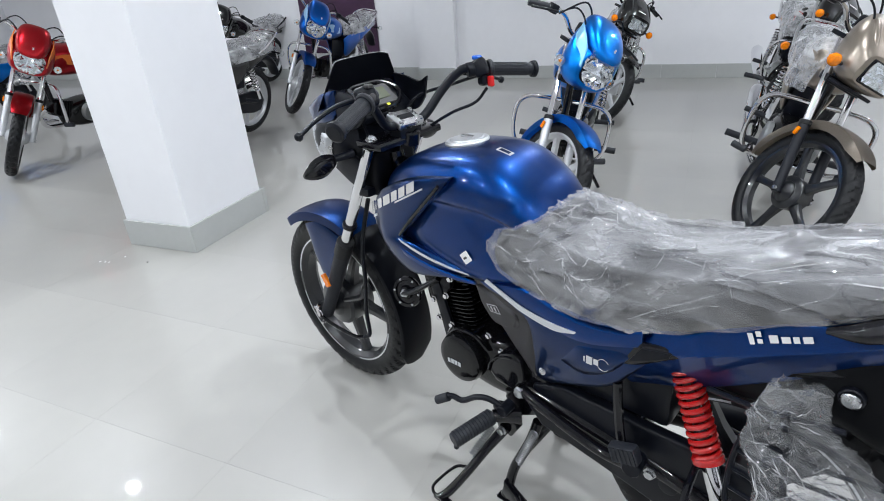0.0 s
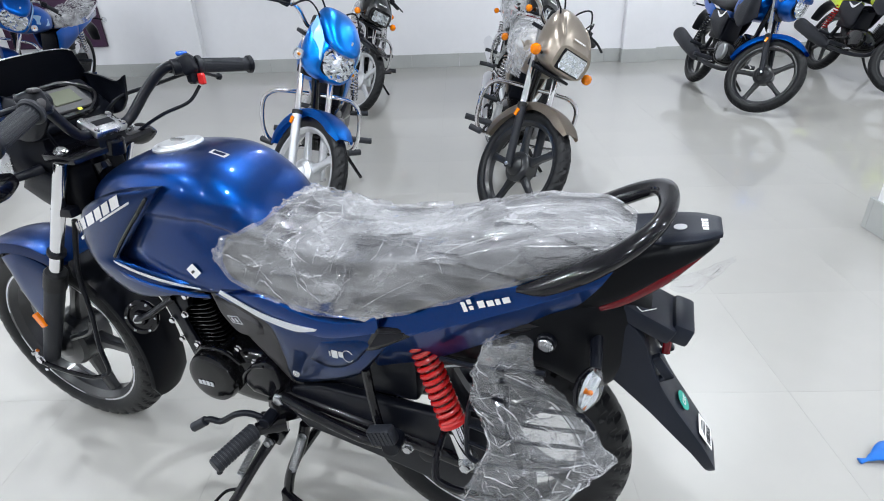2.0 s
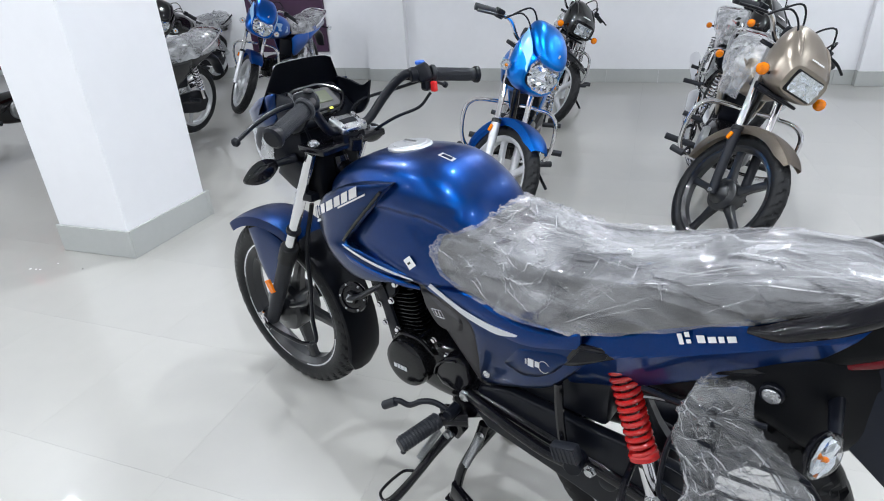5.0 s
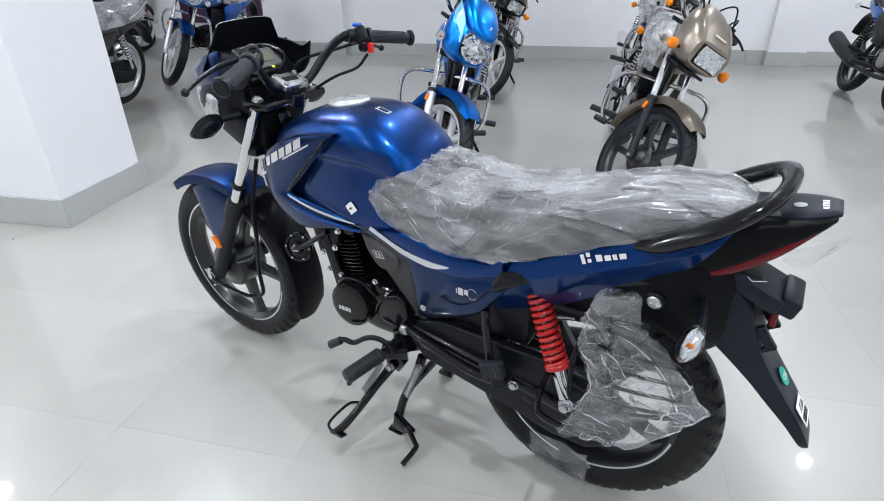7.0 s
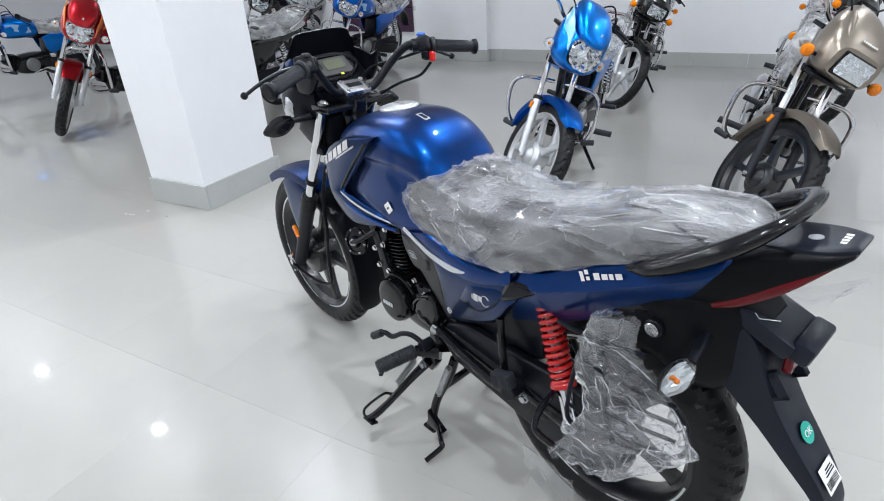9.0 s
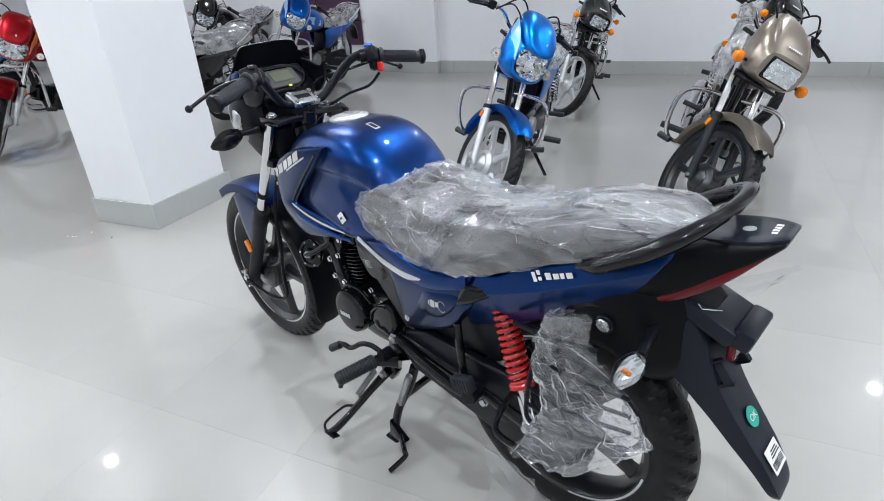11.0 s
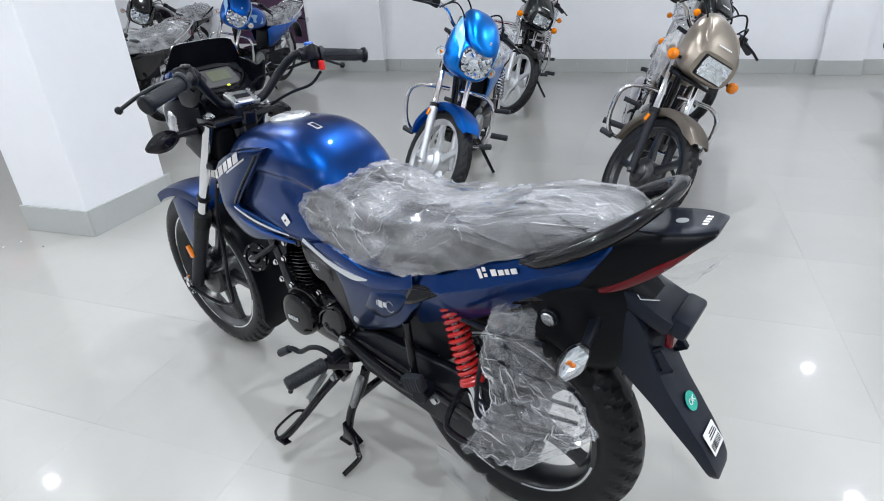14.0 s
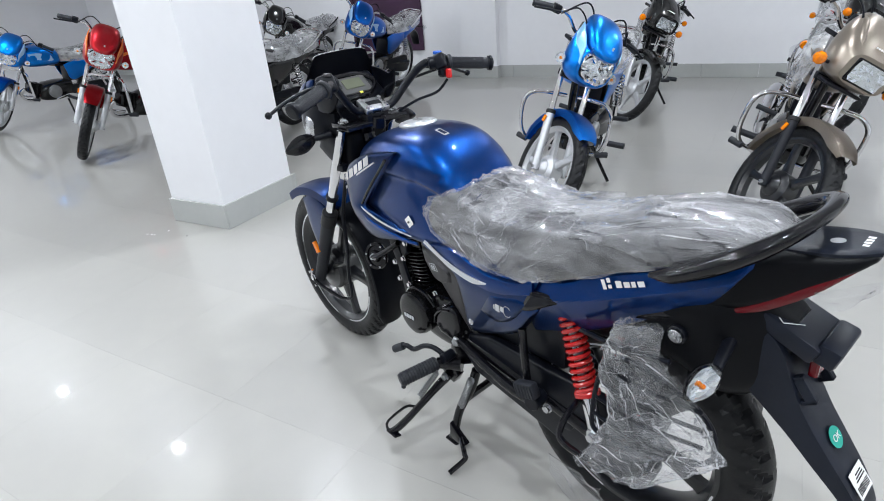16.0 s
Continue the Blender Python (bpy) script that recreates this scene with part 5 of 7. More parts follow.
        part("peg_hinge", rod((0.170, s * 0.12, 0.365), (0.165, s * 0.165, 0.368), 0.020, 14), M_BLACK, pg)
    part("frame_bolt", add_bolt(bmesh.new(), (0.462, 0.122, 0.382), (0, 1, 0), 0.012, 0.010), M_STEEL, fr)
    part("frame_bolt", add_bolt(bmesh.new(), (0.135, 0.140, 0.358), (0, 1, 0), 0.010, 0.010), M_STEEL, fr)
    part("battery_case", place(box((0.27, 0, 0.51), (0.28, 0.16, 0.17), None, 0.015, 2), Matrix()), M_BLACK, hero)
    ch = part("chain_case", plate([(0.46, 0.330), (0.44, 0.405), (0.36, 0.430), (0.20, 0.425), (0.05, 0.425), (-0.04, 0.415), (-0.105, 0.370), (-0.12, 0.305), (-0.10, 0.245), (-0.04, 0.205), (0.05, 0.205), (0.17, 0.235), (0.30, 0.262), (0.42, 0.285)], 0.070, 0.100, 0.010, 3), M_BLACK, hero, "enclosed black chain case")
    part("case_rib", plate([(0.43, 0.345), (0.20, 0.330), (0.0, 0.335), (0.0, 0.318), (0.20, 0.312), (0.43, 0.325)], 0.098, 0.104, 0.003), M_BLACK, ch)
    part("case_print", box((0.335, 0.1045, 0.352), (0.012, 0.001, 0.012)), M_SILVER, ch)
    part("case_plug", lathe([(0.020, 0), (0.020, 0.004), (0.015, 0.006)], 20, axis((0.11, 0.099, 0.300), (0, 1, 0))), M_BLACK, ch)
    for s in (1, -1):
        part("swingarm_leg", tube([(0.46, s * 0.09, 0.375), (0.2, s * 0.095, 0.34), (0.0, s * 0.10, 0.308)], 0.018, 12, 12), M_GLOSS, fr)
        a, b = Vector((0.136, s * 0.078, 0.655)), Vector((0.004, s * 0.138, 0.366))
        sh = part("shock_absorber", rod(a.lerp(b, 0.60), b, 0.0165, 18), M_CHROME, hero, "red coil-over rear shock absorber")
        part("coil_spring", coil(a.lerp(b, 0.04), a.lerp(b, 0.70), 0.0225, 0.0054, 14.5, 8, 16), M_RED, sh, "bright red spring")
        part("spring_seat", lathe([(0.026, 0), (0.029, 0.004), (0.029, 0.012), (0.020, 0.016)], 24, axis(a.lerp(b, 0.70), b - a)), M_RED, sh)
        part("damper_rod", rod(a, a.lerp(b, 0.66), 0.0125, 14), M_STEEL, sh)
        ey = bmesh.new()
        add_lathe(ey, [(0.016, -0.014), (0.018, -0.010), (0.018, 0.010), (0.016, 0.014)], 18, axis(b, (0, 1, 0)))
        add_bolt(ey, b + Vector((0, s * 0.014, 0)), (0, s, 0), 0.011, 0.012)
        part("lower_eye", ey, M_STEEL, sh)
    # stands, pedals
    st = part("side_stand", tube([(0.505, 0.128, 0.250), (0.528, 0.180, 0.205), (0.553, 0.240, 0.150), (0.575, 0.280, 0.112), (0.590, 0.298, 0.098)], [0.016, 0.013, 0.012, 0.013, 0.010], 12, 24, flat=0.8), M_GLOSS, hero, "folded black side stand with wire loop foot")
    part("stand_loop", tube([(0.590, 0.300, 0.098), (0.612, 0.300, 0.100), (0.620, 0.285, 0.112), (0.590, 0.240, 0.150), (0.562, 0.225, 0.160)], 0.004, 8, 30), M_GLOSS, st)
    part("stand_foot", place(box((0, 0, 0), (0.045, 0.026, 0.008), None, 0.003), Matrix.Translation((0.583, 0.298, 0.095)) @ Matrix.Rotation(radians(20), 4, "X")), M_GLOSS, st)
    bm = bmesh.new()
    add_bolt(bm, (0.506, 0.142, 0.250), (0, 1, 0.1), 0.010, 0.010)
    part("stand_bolt", bm, M_STEEL, st)
    part("stand_spring", coil((0.522, 0.158, 0.268), (0.552, 0.212, 0.195), 0.0078, 0.0021, 13, 6, 10), M_WIRE, st, "steel return spring")
    part("spring_hook", tube([(0.508, 0.138, 0.285), (0.516, 0.150, 0.287), (0.522, 0.158, 0.268)], 0.0018, 6, 12), M_STEEL, st)
    cs = part("centre_stand", tube([(0.440, 0.080, 0.270), (0.455, 0.095, 0.205), (0.487, 0.118, 0.120), (0.500, 0.132, 0.050), (0.506, 0.136, 0.016)], [0.014, 0.014, 0.013, 0.013, 0.016], 12, 24), M_GLOSS, hero, "black tubular centre stand, down on the floor")
    part("right_leg", tube([(0.440, -0.080, 0.270), (0.455, -0.095, 0.205), (0.487, -0.118, 0.120), (0.500, -0.132, 0.050), (0.506, -0.136, 0.016)], [0.014, 0.014, 0.013, 0.013, 0.016], 12, 24), M_GLOSS, cs)
    part("cross_tube", tube([(0.47, -0.105, 0.165), (0.47, 0.105, 0.165)], 0.012, 10), M_GLOSS, cs)
    part("stand_gusset", plate([(0.505, 0.08), (0.470, 0.05), (0.440, 0.030), (0.475, 0.015), (0.510, 0.012)], 0.130, 0.150, 0.004), M_GLOSS, cs)
    part("foot_lever", tube([(0.470, 0.142, 0.040), (0.435, 0.165, 0.048), (0.408, 0.183, 0.045), (0.402, 0.190, 0.035), (0.412, 0.243, 0.016)], 0.0075, 10, 40), M_GLOSS, cs)
    for y in (0.140, -0.140):
        part("stand_pad", place(box((0, 0, 0), (0.050, 0.026, 0.014), None, 0.004), Matrix.Translation((0.506, y, 0.0075 - y * 0.026))), M_GLOSS, cs)
    part("stand_spring", coil((0.430, 0.112, 0.262), (0.470, 0.126, 0.150), 0.0088, 0.0023, 16, 6, 10), M_WIRE, cs, "steel return spring")
    gl = part("gear_lever", tube([(0.500, 0.135, 0.318), (0.535, 0.148, 0.340), (0.570, 0.158, 0.335), (0.610, 0.165, 0.308), (0.640, 0.172, 0.312), (0.668, 0.180, 0.296)], 0.0075, 10, 40), M_BLACK, hero, "black cranked gear lever")
    part("toe_rubber", rod((0.648, 0.175, 0.308), (0.682, 0.186, 0.286), 0.012, 14), M_GRIP, gl)
    part("lever_clamp", rod((0.500, 0.11, 0.318), (0.500, 0.15, 0.318), 0.015, 14), M_BLACK, gl)
    fp = part("footrest", rod((0.528, 0.150, 0.292), (0.560, 0.262, 0.280), 0.0188, 16), M_GRIP, hero, "ribbed black rubber footrest")
    bm = bmesh.new()
    for k in range(13):
        f = 0.05 + k * 0.072
        p = Vector((0.528, 0.150, 0.292)).lerp(Vector((0.560, 0.262, 0.280)), f)
        add_lathe(bm, [(0.0185, -0.0028), (0.0212, -0.0016), (0.0212, 0.0016), (0.0185, 0.0028)], 14, axis(p, (0.032, 0.112, -0.012)))
    part("peg_ribs", bm, M_GRIP, fp)
    part("peg_nub", rod((0.556, 0.250, 0.272), (0.560, 0.254, 0.250), 0.007, 10), M_GRIP, fp)
    part("peg_bracket", tube([(0.47, 0.105, 0.29), (0.50, 0.125, 0.29), (0.528, 0.150, 0.292)], [0.022, 0.020, 0.015], 12, 12), M_GLOSS, fp)
    part("stand_bracket", plate([(0.545, 0.30), (0.49, 0.315), (0.47, 0.26), (0.49, 0.225), (0.53, 0.235)], 0.10, 0.128, 0.005), M_GLOSS, fp)
    # leg guard beside the rear wheel
    sg = part("saree_guard", tube([(-0.010, 0.150, 0.545), (-0.05, 0.150, 0.598), (-0.10, 0.148, 0.600), (-0.20, 0.140, 0.560), (-0.238, 0.140, 0.505), (-0.222, 0.150, 0.450), (-0.10, 0.168, 0.415), (-0.02, 0.175, 0.415), (-0.005, 0.168, 0.46)], 0.0052, 8, 60, True), M_BLACK, hero, "black wire leg guard beside the wheel")
    for k in range(4):
        z = 0.455 + k * 0.038
        part("guard_bar", tube([(-0.008 - k * 0.001, 0.170 - k * 0.006, z), (-0.10, 0.172 - k * 0.006, z - 0.01), (-0.225 + k * 0.004, 0.146, z - 0.008)], 0.0042, 6, 14), M_BLACK, sg)
    part("guard_strut", tube([(-0.075, 0.15, 0.60), (-0.085, 0.165, 0.50), (-0.11, 0.168, 0.418)], 0.006, 6, 12), M_BLACK, sg)
    part("foot_step", tube([(0.055, 0.130, 0.425), (0.052, 0.180, 0.412), (0.046, 0.210, 0.396), (0.030, 0.222, 0.386), (-0.02, 0.224, 0.382), (-0.10, 0.215, 0.384), (-0.135, 0.190, 0.395), (-0.13, 0.16, 0.41)], 0.0075, 10, 50), M_GLOSS, sg)
    part("guard_brace", tube([(0.06, 0.12, 0.600), (-0.02, 0.135, 0.612), (-0.14, 0.135, 0.628)], 0.005, 8, 12), M_BLACK, sg)


hero_wheels()
tank()
seat()
side_panels()
tail()
front_end()
engine()


def seat_point(x, f, grow):
    """A place on the seat's skin: x along it, f from -1 to 1 across it."""
    zt, zl, w = lerp(x, SEAT_TOP) + grow, lerp(x, SEAT_LOW) - grow * 0.3, lerp(x, SEAT_W) + grow
    drop = max(0.0, (x - 0.40) / 0.12) * 0.035
    a = abs(f)
    if a < 0.62:
        q = a / 0.62
        return Vector((x, math.copysign(w * 0.92 * q, f), zt - (zt - zl) * 0.16 * q ** 2.6 - drop * (1 - q ** 2)))
    q = (a - 0.62) / 0.38
    return Vector((x, math.copysign(w * (0.92 + 0.10 * math.sin(q * math.pi * 0.62)), f), zt - (zt - zl) * (0.16 + 0.84 * q ** 1.15)))


def crumple(q, scale, tilt):
    """Height of a film folded into flat facets: every cell is a plane with a tilt of its own, and cells meet in ridges."""
    d, p = noise.voronoi(q * scale)
    g = noise.noise_vector(p[0] * 5.3 + Vector((1.7, 4.1, 2.9)))
    return ((q * scale - p[0]).dot(g) * 1.6 * tilt + max(0.0, 0.10 - (d[1] - d[0])) * 0.9 * tilt) / scale


def film_point(x, f):
    """The loose film over the seat: bunched at the front, smoother behind."""
    v = seat_point(min(max(x, -0.249), 0.5245), f, 0.004)
    v.x = x
    q = Vector((v.x, v.y * 1.2, v.z * 1.2))
    w = noise.noise_vector(q * 6) * 0.045
    front = math.exp(-((x - 0.34) / 0.17) ** 2)
    a, b = (v.x - v.z * 1.1) * 0.7, (v.x * 1.1 + v.z) * 0.7
    fold = Vector((a * 0.38, v.y * 0.45, b)) + w * 0.35          # short diagonal folds round the rider's place
    long = Vector((q.x * 0.28 + q.y * 0.2, q.y, q.z - q.x * 0.15)) + w * 0.3      # long pulls towards the tail
    d = 0.003 + max(0, noise.noise(q * 4)) * 0.006 * (0.4 + 0.6 * front)
    d += (crumple(fold, 17, 0.34) + crumple(fold, 40, 0.30) + crumple(q + w * 0.7, 24, 0.14)) * (0.08 + 0.92 * front)
    d += (crumple(long, 15, 0.26) + crumple(long, 34, 0.20)) * (1 - 0.75 * front)
    v += Vector((0, v.y * 3, 0.20)).normalized() * max(d, 0.0015)
    if abs(f) > 0.93:
        v.z -= 0.006 * (0.5 + noise.noise(Vector((x * 18, v.y, 0))))
    return v


def add_crease(bm, pts, nrm, r):
    """A sharp fold in a film: a thin ridge along pts that tapers to both ends."""
    n = len(pts)
    rings = []
    for i, p in enumerate(pts):
        d = (pts[min(i + 1, n - 1)] - pts[max(i - 1, 0)]).normalized()
        k = r * math.sin(math.pi * (0.06 + 0.88 * i / (n - 1)))
        side = d.cross(nrm[i]).normalized()
        rings.append([p - side * k * 1.6 - nrm[i] * 0.0006, p + nrm[i] * k * 1.5, p + side * k * 0.7 - nrm[i] * 0.0006])
    V = [[bm.verts.new(q) for q in g] for g in rings]
    for A, B in zip(V, V[1:]):
        for j in (0, 1):
            bm.faces.new((A[j], A[j + 1], B[j + 1], B[j]))


def creases(bm, surface, count, spots, rnd, r0, r1):
    """Folds scattered over a film; spots gives for each the start, heading and length in the film's own u and v."""
    for c in range(count):
        u, v, du, dv, steps = spots(rnd)
        pts, nrm = [], []
        for i in range(steps):
            p = surface(u, v)
            a, b = surface(u + 0.004, v) - p, surface(u, v + 0.02) - p
            q = a.cross(b)
            if q.length < 1e-9:
                break
            q.normalize()
            out = Vector((0, p.y * 3 if abs(p.y) > 0.01 else 0, 0.3))
            nrm.append(q if q.dot(out) > 0 else -q)
            pts.append(p)
            if rnd.random() < 0.09:
                turn = rnd.uniform(-0.4, 0.4)
                du, dv = du + turn * 0.006, dv - turn * 0.03
            u, v = u + du, v + dv
        if len(pts) > 3:
            add_crease(bm, pts, nrm, rnd.uniform(r0, r1))


def seat_film():
    """Loose plastic film drawn over the seat, with sharp folds that run from the sides to the step."""
    n, k = 230, 150
    rnd = random.Random(12)
    bm = bmesh.new()
    skin(bm, [[film_point(-0.252 + 0.782 * i / (n - 1), j / (k - 1) * 2 - 1) for j in range(k)] for i in range(n)], closed=False)

    def spots(g):
        if g.random() < 0.70:                     # bunched folds round the rider's place
            x, f = g.gauss(0.33, 0.09), g.uniform(0.0, 0.98)
            a = g.gauss(0.9, 0.7)
            L = g.uniform(0.35, 0.9)
        else:                                     # long pulls towards the tail
            x, f = g.uniform(-0.22, 0.25), g.uniform(-0.2, 0.98)
            a = g.gauss(0.15, 0.25)
            L = g.uniform(0.6, 2.0)
        m = 18
        return min(max(x, -0.22), 0.46), f, -0.0050 * L * math.cos(a), -0.022 * L * math.sin(a), m
    fb = bmesh.new()
    creases(fb, lambda u, v: film_point(min(max(u, -0.25), 0.52), min(max(v, -0.98), 0.98)), 110, spots, rnd, 0.0004, 0.0014)
    ob = mesh_object("plastic_cover", bm, M_FILM)
    ob.data.set_sharp_from_angle(angle=radians(14))
    ob.matrix_world = HERO
    tagged(ob, "crinkled clear plastic film stretched over the motorcycle seat", "plastic cover")
    tagged(part("creases", fb, M_CREASE, ob, sharp=20), kind="stuff")


BAG = [(-0.070, 0.674, 0.030), (-0.071, 0.655, 0.036), (-0.073, 0.632, 0.048), (-0.082, 0.605, 0.070), (-0.103, 0.575, 0.088), (-0.120, 0.545, 0.102),
       (-0.137, 0.515, 0.108), (-0.152, 0.485, 0.110), (-0.160, 0.460, 0.112), (-0.153, 0.438, 0.112), (-0.135, 0.420, 0.110), (-0.105, 0.405, 0.105)]


def bag_point(f, t):
    """The bag round the leg guard: f down it, t round it."""
    s = min(max(f, 0.0), 1.0) * (len(BAG) - 1)
    i = min(int(s), len(BAG) - 2)
    c = [p + (q - p) * (s - i) for p, q in zip(BAG[i], BAG[i + 1])]
    x = c[0] + c[2] * math.copysign(abs(math.cos(t)) ** 0.8, math.cos(t))
    y = lerp(f, [(0, 0.120), (0.3, 0.150), (0.55, 0.162), (0.8, 0.190), (1, 0.225)]) + lerp(f, [(0, 0.008), (0.5, 0.014), (0.85, 0.035), (1, 0.02)]) * math.sin(t)
    v = Vector((x, y, c[1]))
    q = Vector((x, y * 1.5, c[1]))
    w = noise.noise_vector(q * 8) * 0.04
    v += Vector((0.25 * math.cos(t), math.sin(t), 0.1)) * (0.006 + crumple(q + w, 15, 0.55) + crumple(q + w, 38, 0.55))
    v.z += 0.012 * noise.noise(Vector((x * 20, f * 1.8, t))) + max(0, f - 0.55) / 0.45 * (0.115 * max(0, -math.cos(t)) - 0.030 * max(0, math.cos(t)))
    v.x += 0.014 * noise.noise(Vector((c[1] * 22, 3 + math.sin(t), 0)))
    return v


def guard_film():
    """A crumpled plastic bag taped round the leg guard and foot step."""
    n, k = 150, 130
    bm = bmesh.new()
    skin(bm, [[bag_point(i / (n - 1), 2 * math.pi * j / k) for j in range(k)] for i in range(n)], cap=False)
    # a loose corner hanging below the step
    fl = []
    for i in range(16):
        fl.append([Vector((0.040 - 0.13 * j / 12 + 0.01 * noise.noise(Vector((i * 0.3, j * 0.3, 5))), 0.256 + 0.02 * noise.noise(Vector((i * 0.25, j * 0.25, 1))), 0.370 - 0.115 * i / 15 * (0.45 + 0.55 * j / 12))) for j in range(13)])
    skin(bm, fl, closed=False)

    def spots(g):
        across = g.random() < 0.55
        L = g.uniform(0.3, 0.9)
        a = g.gauss(0.0, 0.25) if across else g.uniform(0.6, 1.6)
        return g.uniform(0.12, 0.95), g.uniform(0.2, 2.9), 0.020 * L * math.sin(a), 0.09 * L * math.cos(a), 16
    fb = bmesh.new()
    creases(fb, bag_point, 60, spots, random.Random(5), 0.0004, 0.0011)
    ob = mesh_object("plastic_wrapping", bm, M_FILM2)
    ob.data.set_sharp_from_angle(angle=radians(16))
    ob.matrix_world = HERO
    tagged(ob, "crumpled clear plastic bag taped round the motorcycle leg guard", "plastic wrap")
    tagged(part("creases", fb, M_CREASE, ob, sharp=20), kind="stuff")


def lamp_film():
    """A scrap of clear film left on the point of the tail lamp."""
    bm = bmesh.new()
    rows = []
    for i in range(14):
        f = i / 13
        rows.append([Vector((-0.315 - 0.085 * f + 0.006 * noise.noise(Vector((i * 0.5, j * 0.5, 2))), 0.066 - 0.026 * f + 0.010 * noise.noise(Vector((i * 0.35, j * 0.5, 7))), 0.808 + 0.040 * f - (0.010 + 0.028 * math.sin(math.pi * min(1, f + 0.1))) * j / 9)) for j in range(10)])
    skin(bm, rows, closed=False)
    ob = mesh_object("plastic_film", bm, M_FILM2)
    ob.matrix_world = HERO
    tagged(ob, "torn scrap of clear plastic film on the tail lamp", "plastic film")


seat_film()
guard_film()
lamp_film()

# ---- columns, skirting, lamps ----


def column(name, corner, ang, du, dv, skirt_h=0.155):
    m = Matrix.Translation((corner[0], corner[1], 0)) @ Matrix.Rotation(radians(ang), 4, "Z")
    tagged(mesh_object(name, box((du / 2, -dv / 2, CEIL / 2), (du, dv, CEIL), m, 0.006), M_WALL, False),
           "square white painted column with a grey tile skirting", "column", kind="structure")
    bm = bmesh.new()
    d = 0.012
    add_box(bm, (du / 2, d / 2, skirt_h / 2), (du + 2 * d, d, skirt_h), m, 0.002)
    add_box(bm, (du / 2, -dv - 0.016, skirt_h / 2), (du + 2 * d, 0.032, skirt_h), m, 0.002)
    add_box(bm, (-d / 2, -dv / 2, skirt_h / 2), (d, dv - 0.001, skirt_h), m, 0.002)
    add_box(bm, (du + d / 2, -dv / 2, skirt_h / 2), (d, dv - 0.001, skirt_h), m, 0.002)
    tagged(mesh_object("baseboard", bm, M_SKIRT, False), "glossy grey tile skirting round the column foot", "skirting", kind="structure")


column("column_1", (2.805, -0.10), 20.5, 0.475, 0.60)
column("column_2", (-1.972, -1.718), 20.5, 0.475, 0.62)
pilaster("pilaster_1", 3.20, 3.75, 0.10)
pilaster("pilaster_2", -2.35, -1.95, 0.10)
skirting("baseboard_1", U0, U1, WALL_V)


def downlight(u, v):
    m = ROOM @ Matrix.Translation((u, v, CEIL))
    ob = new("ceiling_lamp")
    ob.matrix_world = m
    tagged(ob, "small round recessed ceiling downlight of a partly added grid, switched on", "ceiling lamp", "ceiling downlights")
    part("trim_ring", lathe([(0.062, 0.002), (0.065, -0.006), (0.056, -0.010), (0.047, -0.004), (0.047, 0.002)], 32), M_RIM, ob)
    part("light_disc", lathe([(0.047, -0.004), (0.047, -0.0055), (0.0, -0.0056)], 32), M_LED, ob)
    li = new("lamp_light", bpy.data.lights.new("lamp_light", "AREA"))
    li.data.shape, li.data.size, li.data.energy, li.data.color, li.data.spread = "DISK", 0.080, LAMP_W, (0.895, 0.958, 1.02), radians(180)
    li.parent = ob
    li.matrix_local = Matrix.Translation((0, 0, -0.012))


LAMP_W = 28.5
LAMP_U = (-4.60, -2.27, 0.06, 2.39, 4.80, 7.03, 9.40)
# four lamps mirror in the floor; the others extend their grid
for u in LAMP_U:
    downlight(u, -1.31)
    # unseen row behind the eye, added to light faces turned this way
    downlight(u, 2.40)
# the pair at 11.7 is unseen, added to brighten the far wall
for u, v in ((11.7, -1.31), (11.7, 0.55), (9.40, 0.55), (7.03, 0.55), (4.80, 0.55), (2.39, 0.55), (0.06, 0.55), (-2.27, 0.55), (-4.60, 0.55), (-2.27, -3.22), (-2.27, -5.05), (-4.60, -3.22), (0.06, -3.22), (4.80, -5.05)):
    downlight(u, v)
tagged(mesh_object("poster", box((5.02, WALL_V + 0.02, 1.30), (1.25, 0.03, 1.85), ROOM, 0.004), M_POSTER, False), "dark plum printed board hung on the wall", "poster")


def pil_skirt(u0, u1, proud):
    bm = bmesh.new()
    add_box(bm, ((u0 + u1) / 2, WALL_V + proud + 0.006, 0.0775), (u1 - u0 + 0.024, 0.012, 0.155), ROOM, 0.002)
    for u in (u0 - 0.006, u1 + 0.006):
        add_box(bm, (u, WALL_V + proud / 2 + 0.006, 0.0775), (0.012, proud - 0.012, 0.155), ROOM, 0.002)
    tagged(mesh_object("baseboard", bm, M_SKIRT, False), "grey tile skirting round a pilaster", "skirting", kind="structure")


pil_skirt(3.20, 3.75, 0.10)
pil_skirt(-2.35, -1.95, 0.10)


def balloon():
    """A limp blue balloon on the floor."""
    bm = tube([(0, 0, 0.006), (0.02, 0, 0.008), (0.045, 0.004, 0.014), (0.09, 0.01, 0.020), (0.15, 0.01, 0.016), (0.19, 0.0, 0.006)], [0.010, 0.005, 0.014, 0.036, 0.034, 0.004], 14, 26, flat=0.42)
    for v in bm.verts:
        v.co += Vector((0, 0, max(0, 0.006 * noise.noise(v.co * 30))))
        v.co.z = max(v.co.z, 0.001)
    ob = mesh_object("balloon", bm, M_BALLOON)
    ob.matrix_world = pose(-0.905, -0.485, 0, 0, 0, 205)
    tagged(ob, "limp deflated blue rubber balloon lying on the floor", "balloon")


balloon()


